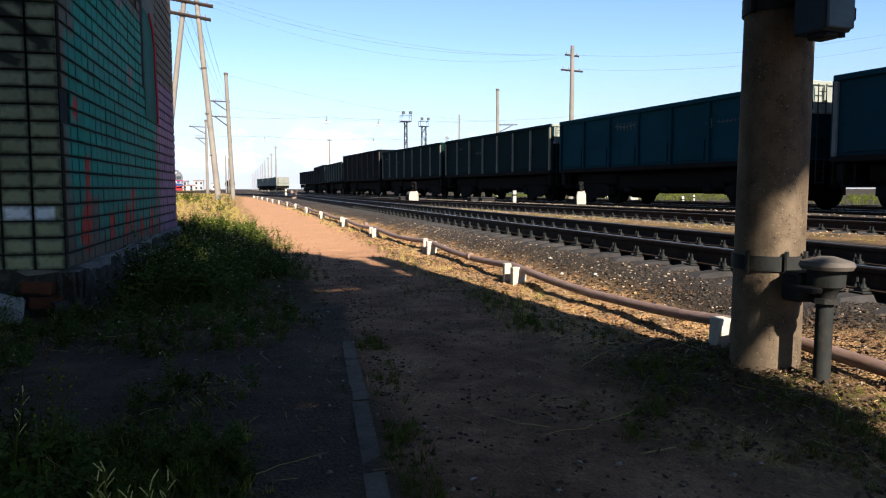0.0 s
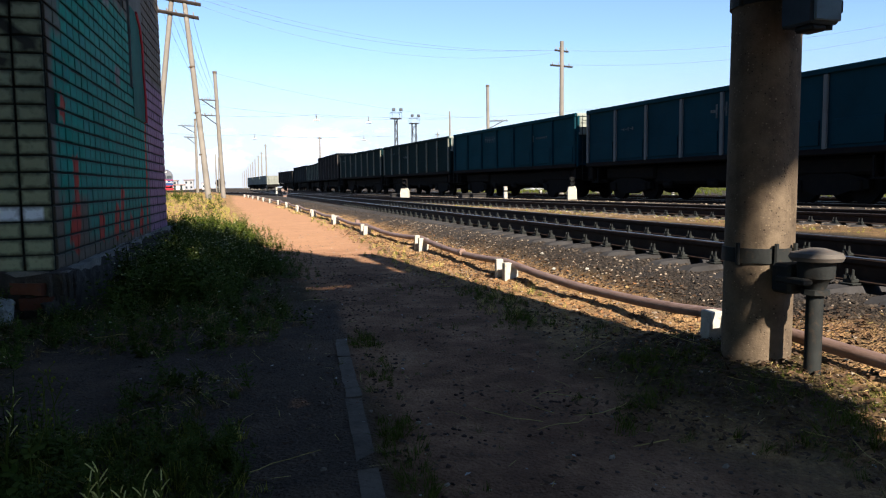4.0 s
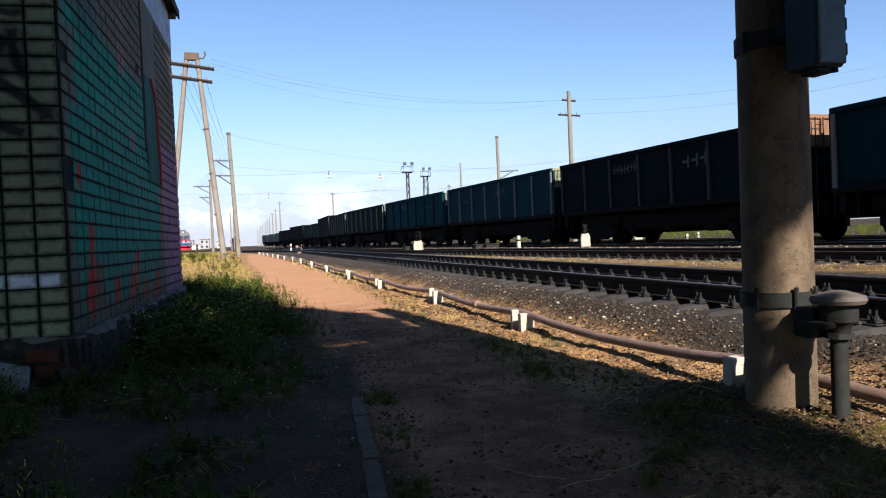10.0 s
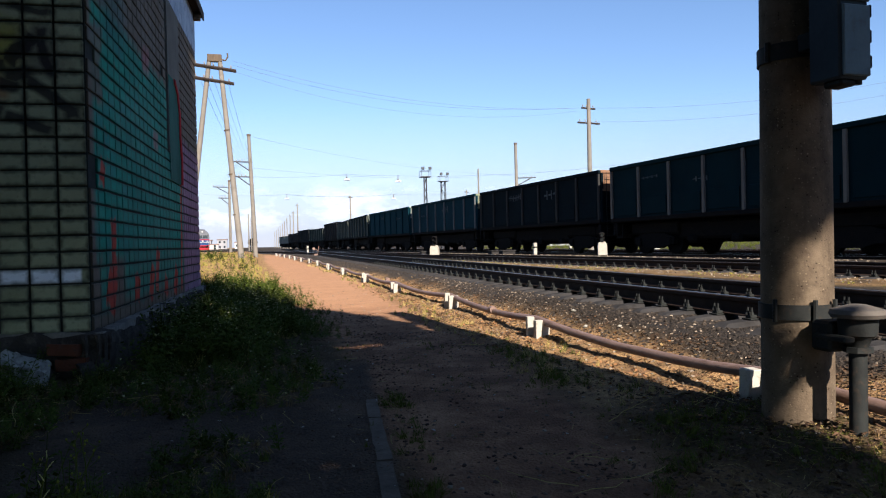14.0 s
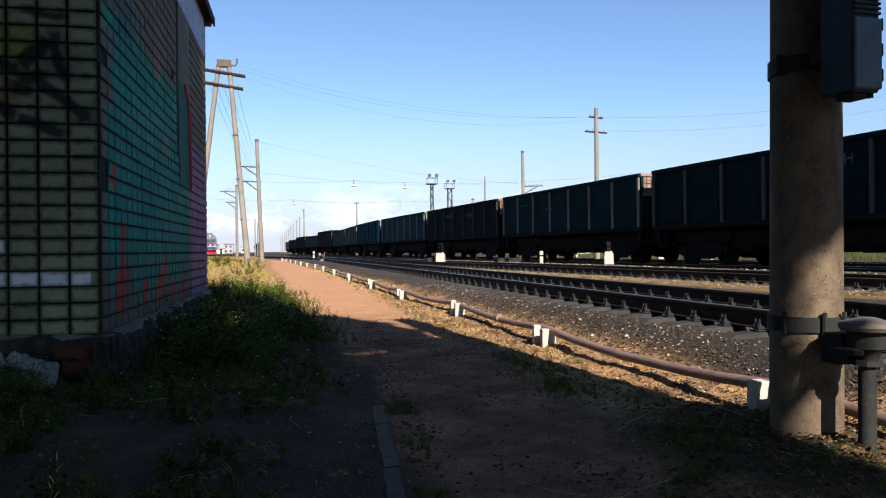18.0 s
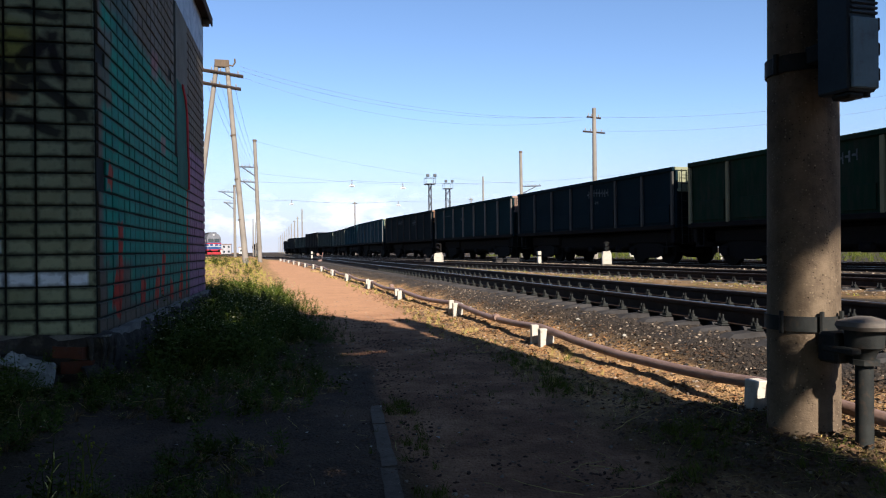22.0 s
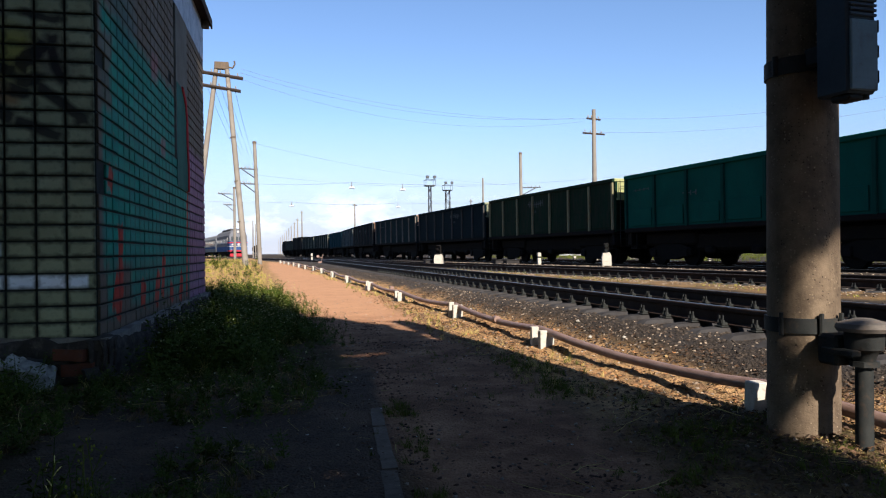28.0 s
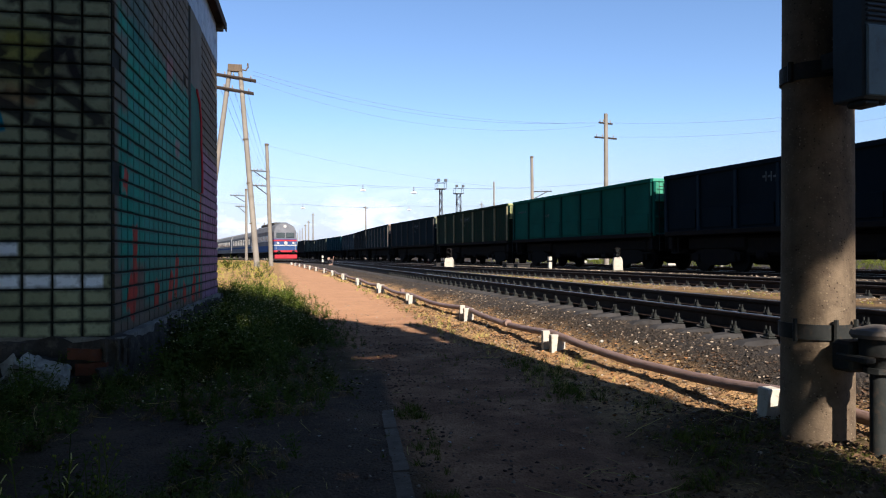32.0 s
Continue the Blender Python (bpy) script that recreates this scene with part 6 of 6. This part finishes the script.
    def verge(x, y):
        e = 2.5 + 0.35 * smooth(8, 20, y) - 0.75 * smooth(14, 45, y)
        near = smooth(0.5, 0.1, abs(x - e - 0.05 + 0.5 * lump(x, y, 0.9, 3.0)))
        return near * (0.35 + 0.9 * max(0, lump(x, y, 0.8, 11.0)))
    sp = spots_in(5200, 1.8, 3.9, 4.6, 34.0, verge, (0.35, 0.75), 0.6)
    stuff("grass", scatter(tufts, sp[::3]), green_blade, "sparse short green grass along the path", "grass")
    stuff("dry_grass", scatter(tufts, sp[1::3] + sp[2::3]), dry_blade, "sparse dry grass along the path", "grass")
    # sunlit field beyond the building
    def field(x, y):
        if not off_wall(x, y) or (x < -2 and y < 16):
            return 0
        e = 0.45 - 0.9 * smooth(16, 45, y) + 0.3 * lump(x, y, 0.7, 1.0)
        return 1.0 if x < e else 0.0
    sp = spots_in(7000, -12, 0.8, 14.5, 34.0, field, (0.2, 0.58), 0.9)
    sp += spots_in(3200, -20, 0.6, 34.0, 60.0, field, (0.35, 0.8), 0.7)
    stuff("field_grass", scatter(tall, sp[::6]), green_blade, "green tufts in the field", "grass")
    sp = [q for i, q in enumerate(sp) if i % 6]
    stuff("field_grass", scatter(tall, sp[::2]), yellow_blade, "sunlit yellow green field grass", "grass")
    stuff("dry_grass", scatter(tall, sp[1::2]), dry_blade, "dry field grass", "grass")
    sp = spots_in(260, -5.0, 0.2, 26, 46, lambda x, y: field(x, y) * (1 if lump(x, y, 0.5, 5.0) > 0.15 else 0.1), (0.8, 1.5), 0.3)
    stuff("weeds", scatter(weeds, sp), weed_leaf, "green weeds in the field", "weeds")
    # strip between the tracks, and beyond the wagons
    def strip(x, y):
        c = 9.6 - 0.05 * (y - 20)
        return smooth(1.6, 0.4, abs(x - c)) * (0.4 + lump(x, y, 0.4, 2.0))
    sp = spots_in(14000, 6.5, 13, 9, 60, strip, (0.2, 0.5), 0.9)
    stuff("dry_grass", scatter(tufts, sp[::3]), yellow_blade, "yellow grass between the tracks", "grass")
    stuff("grass", scatter(tufts, sp[2::3]), green_blade, "low green grass between the tracks", "grass")
    stuff("dry_grass", scatter(tufts, sp[1::3]), brown_blade, "dry grass between the tracks", "grass")
    sp = spots_in(2600, 26, 60, 15, 95, lambda x, y: 1.0 if x + A2 * -y > 27.5 else 0, (0.8, 2.0), 0.6)
    stuff("far_grass", scatter(tall, sp), green_blade, "green grass beyond the wagons", "grass")
    # straw litter
    straw = [([(-0.06, -0.0025, 0.004), (0.06, -0.0025, 0.01), (0.06, 0.0025, 0.01), (-0.06, 0.0025, 0.004)], [(0, 1, 2, 3)])]
    def litter(x, y):
        return max(0.08 * smooth(2.4, 1.2, x), verge(x, y), mound(x, y), 0.5 * left_front(x, y))
    sp = spots_in(9000, -2.0, 4.2, 2.4, 14, litter, (0.2, 0.75), 0.35, -0.004)
    stuff("straw", scatter(straw, sp), dry_blade, "scattered dry straw on the ground", "straw")


    # dead leaves and crumbs of earth
    dead = leaf_paint("dead_leaf", (0.10, 0.06, 0.035), (0.035, 0.025, 0.018))
    leafy = [([(-0.5, 0, 0.05), (0, -0.3, 0.12), (0.5, 0, 0.02), (0, 0.3, 0.16)], [(0, 1, 2), (0, 2, 3)]), ([(-0.5, 0, 0.1), (0, -0.25, 0.0), (0.55, 0, 0.15), (0, 0.28, 0.05)], [(0, 1, 2), (0, 2, 3)])]
    sp = spots_in(9000, -1.8, 4.0, 2.3, 12, lambda x, y: 0.25 + 0.8 * verge(x, y) + 0.5 * smooth(2.2, 3.0, x), (0.015, 0.05), 0.3, -0.002)
    stuff("dead_leaves", scatter(leafy, sp), dead, "dry brown leaf litter on the ground", "leaves")
    sp = spots_in(12000, 1.9, 3.9, 3.8, 20, lambda x, y: smooth(2.1, 2.8, x) * smooth(3.85, 3.4, x) * (0.35 + max(0, lump(x, y, 2.2, 77.0)) * 1.6), (0.015, 0.06), 0.8, -0.004)
    stuff("dead_leaves", scatter(leafy, sp[::2]), brown_blade, "pale dry leaf litter on the verge", "leaves")
    tan = leaf_paint("tan_leaf", (0.34, 0.17, 0.07), (0.2, 0.1, 0.045))
    stuff("dead_leaves", scatter(leafy, sp[1::2]), tan, "rust brown leaf litter on the verge", "leaves")
    sp = spots_in(2400, 0.3, 1.2, 2.2, 5.8, lambda x, y: smooth(0.12, 0.03, abs(x - 0.38 - 0.105 * y)) * (0.05 + 2.6 * max(0, lump(x, y, 2.2, 23.0))), (0.3, 0.6), 0.9)
    stuff("grass", scatter(tufts, sp), green_blade, "small grass clumps along the kerb", "grass")
    sp = spots_in(1800, 1.5, 2.7, 2.2, 8.5, lambda x, y: smooth(1.7, 2.3, x + 0.5 * lump(x, y, 1.2, 31.0)) * smooth(0.0, 0.3, lump(x, y, 1.1, 33.0)), (0.3, 0.7), 0.9)
    stuff("grass", scatter(tufts, sp), green_blade, "low green grass at the path's edge", "grass")
    clods = [stone(60 + i, 0.5) for i in range(6)]
    dark_earth = leaf_paint("dark_earth", (0.075, 0.043, 0.03), (0.03, 0.02, 0.015))
    earth = leaf_paint("earth_clod", (0.16, 0.105, 0.072), (0.06, 0.042, 0.033))
    sp = spots_in(9000, -0.9, 2.9, 2.0, 9.5, lambda x, y: 0.12 + max(0, lump(x, y, 1.4, 41.0)) * 1.3, (0.004, 0.017), 0.8, 0.0)
    stuff("clods", scatter(clods, sp), earth, "dark crumbs of trodden earth", "earth")
    sp = spots_in(6000, 0.4, 3.0, 2.0, 12.0, lambda x, y: 0.03 + max(0, lump(x, y, 1.1, 45.0)) * max(0, lump(x, y, 4.0, 46.0)) * 4 + 0.5 * smooth(0.2, 0.05, abs(x - 0.4 - 0.105 * y)), (0.005, 0.022), 0.8, 0.0)
    stuff("clods", scatter(clods, sp), dark_earth, "dark clods and crumbs on the trodden path", "earth")
    bits = leaf_paint("paper_bit", (0.42, 0.40, 0.36), (0.25, 0.22, 0.17))
    sp = spots_in(260, -0.8, 4.0, 2.2, 9.0, lambda x, y: 0.6, (0.012, 0.04), 0.3, -0.004)
    stuff("litter", scatter(leafy, sp), bits, "pale scraps lying on the ground", "litter")
    sp = spots_in(14000, 2.0, 3.9, 3.6, 18, lambda x, y: smooth(2.2, 2.8, x) * (0.3 + max(0, lump(x, y, 1.8, 71.0)) * 1.5), (0.015, 0.06), 0.7, -0.003)
    stuff("dead_leaves", scatter(leafy, sp), dead, "dark brown leaf litter on the verge", "leaves")
    sp = spots_in(9000, 1.4, 4.6, 1.4, 4.8, lambda x, y: mound(x, y), (0.012, 0.05), 0.9, -0.02)
    stuff("dead_leaves", scatter(leafy, sp), dead, "brown leaf litter on the mound", "leaves")
    sp = spots_in(1500, 0.4, 2.8, 2.4, 10, lambda x, y: 0.3 + max(0, lump(x, y, 1.5, 14.0)), (0.2, 0.42), 0.9)
    stuff("grass", scatter(tufts, sp[::4]), green_blade, "thin trodden grass on the path", "grass")


plants()


def seed_stalk(x, y, h, lean, turn):
    s = thing("seed_weed", "tall weed with pale drooping seed spikes", "weed", pose(x, y, height(x, y), 0, 0, turn), "seed weeds")
    top = (lean * h, 0, h)
    part("stem", Geo().tube([(0, 0, -0.03), (lean * h * 0.4, 0, h * 0.55), top], [0.006, 0.005, 0.003], 5), green_blade, s)
    for k in range(5):
        t = 0.55 + 0.1 * k
        a = 1.9 * k
        q = []
        for j in range(7):
            u = j / 6
            q.append((lean * h * t + math.cos(a) * 0.03 * u, math.sin(a) * 0.03 * u, h * t + 0.05 * u - 0.012 * u * u))
        part("seed_spike", Geo().tube(q, [0.001, 0.0026, 0.0018, 0.0028, 0.0018, 0.0025, 0.0008], 6), seed, s, "pale seed spike")
    for k in range(6):
        t = 0.15 + 0.1 * k
        a = 2.4 * k
        b = Geo().add(*blade(0.05, 0.006, 0.9))
        part("leaf", b, weed_leaf, s).matrix_basis = pose(lean * h * t, 0, h * t, 0, 25, math.degrees(a))
    return s


for x, y, h, l, a in ((-0.46, 2.4, 0.24, 0.1, 10), (-0.43, 2.41, 0.26, 0.12, 60), (-0.4, 2.39, 0.28, 0.1, 140), (-0.33, 2.4, 0.21, 0.12, 220), (-0.3, 2.41, 0.23, 0.1, 320), (-0.26, 2.39, 0.22, 0.15, 20),
                      (-1.25, 3.3, 0.42, 0.1, 100), (-1.05, 3.15, 0.35, 0.12, 190), (-0.85, 3.05, 0.36, 0.15, 30)):
    seed_stalk(x, y, h, l, a)

def flower_weed(x, y, h, lean, turn):
    s = thing("flowering_weed", "thin tall weed with tiny yellow flower heads", "weed", pose(x, y, height(x, y), 0, 0, turn), "flowering weeds")
    part("stem", Geo().tube([(0, 0, -0.03), (lean * h * 0.3, 0, h * 0.55), (lean * h, 0, h)], [0.004, 0.003, 0.002], 5), green_blade, s)
    for k in range(5):
        a = 2.4 * k
        p = Vector((lean * h * (0.7 + 0.07 * k), 0, h * (0.7 + 0.07 * k)))
        q = p + Vector((math.cos(a) * 0.035, math.sin(a) * 0.035, 0.03))
        b = part("twig", Geo().tube([p, q], 0.0015, 4), green_blade, s)
        part("flower_head", Geo().tube([q, q + Vector((0, 0, 0.006)), q + Vector((0, 0, 0.012))], [0.002, 0.0055, 0.002], 6), yellow_petal, b, "tiny yellow flower head")
    return s


yellow_petal = leaf_paint("yellow_petal", (0.2, 0.2, 0.025), (0.13, 0.16, 0.022))
random.seed(77)
for i in range(12):
    flower_weed(random.uniform(-1.5, -0.55), random.uniform(2.7, 3.7), random.uniform(0.22, 0.42), random.uniform(0.05, 0.3), random.uniform(0, 360))

# ---- stones ----


def stones():
    random.seed(9)
    m = Mat("stone", 0.95, 0, 0.05)
    col = m.mix(m.island(), (0.018, 0.0155, 0.0135), (0.07, 0.055, 0.042))
    col = m.mix(m.ramp(m.island(), 0.985, 0.99), col, (0.2, 0.165, 0.13))
    col = m.mix(m.ramp(m.noise(0.8, 4, 0.6, m.world_pos()), 0.4, 0.6), col, m.mix(0.55, col, (0.021, 0.0196, 0.0189)))
    m.color(col).bump(m.noise(60, 3, 0.6, m.world_pos()), 0.4, 0.004)
    pale = Mat("pale_stone", 0.95, 0, 0.05)
    pale.color(pale.mix(pale.island(), (0.3, 0.245, 0.185), (0.09, 0.07, 0.053))).bump(pale.noise(60, 3, 0.6, pale.world_pos()), 0.4, 0.004)
    kinds = [stone(i) for i in range(8)]
    def bed(x, y):
        if y > 60:
            return 0
        e = 3.8 - 0.95 * smooth(12, 40, y)
        return smooth(e - 0.45, e + 0.1, x + 0.4 * lump(x, y, 1.2, 5.0)) * (1 if x < 7.6 else 0.5)
    sp = spots_in(21000, 3.3, 8.6, 2.6, 16, bed, (0.012, 0.036), 1.2, 0.006)
    sp += spots_in(9000, 2.6, 8.6, 16, 40, bed, (0.02, 0.042), 1.2, 0.006)
    stuff("ballast", scatter(kinds, sp), m.m, "dark oily crushed stone ballast", "ballast")
    def second(x, y):
        c = 12.75 - 0.088 * y
        return smooth(2.6, 1.6, abs(x - c))
    sp = spots_in(9000, 7.5, 16, 10, 45, second, (0.02, 0.042), 1.2, 0.006)
    stuff("ballast", scatter(kinds, sp), pale.m, "grey brown stone ballast", "ballast")
    def loose(x, y):
        e = 2.35 + 0.35 * smooth(8, 20, y)
        return smooth(e, e + 0.5, x) * smooth(4.5, 3.8, x) + 0.14
    sp = spots_in(5200, 0.2, 4.4, 2.4, 18, loose, (0.006, 0.022), 1.0, 0.0)
    stuff("pebbles", scatter(kinds, sp), pale.m, "pale pebbles on the verge and path", "pebbles")
    for i in range(5):
        x, y = random.uniform(2.7, 4.2), random.uniform(5.0, 13)
        v, f = stone(40 + i)
        s = random.uniform(0.03, 0.05)
        g = Geo().add([(a * s, b * s, c * s) for a, b, c in v], f)
        solid("loose_stone", g, rubble, "pale loose stone lying on the verge", "stone", pose(x, y, height(x, y) + 0.015, 0, 0, i * 40), "loose stones")


stones()

# ---- far clouds ----


def cloud_bank():
    m = Mat("cloud", 1.0, 0, 0.0)
    sep = m.node("ShaderNodeSeparateXYZ")
    m.put(sep.inputs[0], m.coords())
    z = sep.outputs[2]
    puff = m.noise(0.0075, 7, 0.62, stretch=(1.0, 1.0, 2.2))
    wide = m.noise(0.002, 3, 0.5, stretch=(1.0, 1.0, 2.0))
    body = m.ramp(m.math('ADD', puff, m.math('MULTIPLY', m.math('SUBTRACT', wide, 0.5), 0.8)), 0.5, 0.68)
    band = m.math('MULTIPLY', m.ramp(z, 40, 110), m.ramp(z, 290, 150))
    cloud = m.math('MULTIPLY', body, band)
    haze = m.math('MULTIPLY', m.ramp(z, 480, 60), 0.85)
    m.put(m.b.inputs["Alpha"], m.math('MAXIMUM', haze, m.math('MULTIPLY', cloud, 0.9)))
    m.color(m.mix(cloud, (0.175, 0.205, 0.285), (0.29, 0.32, 0.41)))
    n = 40
    g = Geo()
    for i in range(n + 1):
        a = radians(-75 + 150 * i / n)
        g.v += [(2600 * math.sin(a), 2600 * math.cos(a), 0), (2600 * math.sin(a), 2600 * math.cos(a), 480)]
    g.f = [(2 * i, 2 * i + 1, 2 * i + 3, 2 * i + 2) for i in range(n)]
    ob = tagged(new("backdrop", raw(g, "backdrop", m.m)), "pale haze and low clouds over the far horizon", "clouds", kind="structure")
    ob.visible_shadow = False


cloud_bank()

# ---- unseen trees behind the viewer, placed to shade the foreground ----
SUN_WAY = Vector((math.sin(_a), math.cos(_a), 0))


def across(x, y):
    """Metres to the side of the sun's way."""
    return x * -SUN_WAY.y + y * SUN_WAY.x


def shade_tree(x, y, h, r, low, n, edge=None):
    t = thing("shade_tree", "broad leafy tree out of view, placed to shade the foreground", "tree", pose(x, y, 0))
    part("trunk", Geo().tube([(0, 0, -0.3), (0.1, 0.05, h * 0.35), (0, 0.1, h * 0.75)], [0.28, 0.2, 0.08], 12), bark, t, smooth=True)
    for k in range(9):
        a = 2.4 * k
        z = low + (h - low) * (0.05 + 0.085 * k)
        L = r * (0.8 - 0.05 * k)
        if edge and math.cos(a) > 0:
            L = min(L, max(0.4, (1.4 - x) / math.cos(a)))
        part("limb", Geo().tube([(0, 0, z - 0.8), (math.cos(a) * L * 0.5, math.sin(a) * L * 0.5, z), (math.cos(a) * L, math.sin(a) * L, z + 0.7)], [0.1, 0.06, 0.02], 7), bark, t)
    leaf = [([(-0.5, 0, 0), (0, -0.32, 0.06), (0.55, 0, 0), (0, 0.32, 0.06)], [(0, 1, 2, 3)])]
    sp = []
    rnd = random.Random(int(x * 10 + y))
    while len(sp) < n:
        u = rnd.uniform(0, 1)
        z = low + (h - low) * u
        rr = r * (1 - abs(2 * u - 0.9) ** 2.4 * 0.72) * rnd.uniform(0, 1) ** 0.4
        a = rnd.uniform(0, 6.283)
        px, py = rr * math.cos(a), rr * math.sin(a)
        wx, wy = x + px, y + py
        if noise.noise((wx * 0.8, wy * 0.8, z * 0.8)) < -0.28:
            continue
        if edge and not edge(wx, wy, z):
            continue
        sp.append((px, py, z, rnd.uniform(0, 6.283), rnd.uniform(0, 1.2), rnd.uniform(0, 6.283), rnd.uniform(0.22, 0.4)))
    part("crown", raw(scatter(leaf, sp), "crown", tree_leaf), None, t)
    return t


TAN = math.tan(radians(SUN_EL))


# crown limits and gaps, fitted to where shade and sun spots should fall
OUTLINE = [(-1.47, 2.66), (-0.88, 2.87), (-0.59, 3.04), (-0.29, 3.15), (0.31, 3.14), (0.61, 3.18), (0.91, 3.24), (1.05, 3.5), (1.6, 3.47), (2.5, 3.4), (3.1, 3.28), (3.9, 3.14), (5.0, 3.08), (5.6, 2.93), (6.33, 2.59), (6.94, 2.22), (7.55, 1.96), (8.26, 1.6), (9.08, 1.14), (9.89, 0.79), (12.1, 0.71)]
HOLES = [(1.96, 3.39, 0.4, 0.16), (0.77, 0.27, 0.3, 0.12), (0.58, 4.39, 0.3, 0.3), (0.78, 5.29, 0.3, 0.3), (0.29, 6.4, 0.3, 0.35), (1.42, 6.87, 0.35, 0.3), (1.02, 2.28, 0.25, 0.12)]


def crown_edge(wx, wy, z):
    """Trims the unseen crowns towards the tracks, so shadow edge and sun spots fall as wanted."""
    a = across(wx, wy)
    zc = z - TAN * ((wx - 3.2) * SUN_WAY.x + (wy - 3.8) * SUN_WAY.y)
    if any(((a - h[0]) / h[2]) ** 2 + ((zc - h[1]) / h[3]) ** 2 < 1 for h in HOLES):
        return noise.noise((wx * 4.0, wy * 4.0, z * 4.0)) > 0.4
    lim = np.interp(zc, [q[0] for q in OUTLINE], [q[1] for q in OUTLINE])
    return a < lim - 0.05 + 0.05 * math.sin(zc * 7)


def overhead(wx, wy, z):
    """Unseen boughs over the path, high above the view, added to cut the sky light."""
    return crown_edge(wx, wy, z) and (wy < -0.5 or z > 1.7 + 0.44 * math.hypot(wx, wy))


for spec in ((-1.2, -2.0, 14.0, 6.4, 4.2, 42000, overhead), (0.4, -3.8, 17.5, 5.4, 2.2, 46000, crown_edge), (-5.2, -3.2, 18.5, 5.4, 2.0, 34000, crown_edge), (-12.0, -3.0, 16.0, 5.4, 2.0, 16000, None), (-1.6, -10.5, 19.0, 5.8, 2.0, 22000, crown_edge)):
    shade_tree(*spec)

tile_pieces()
motions()
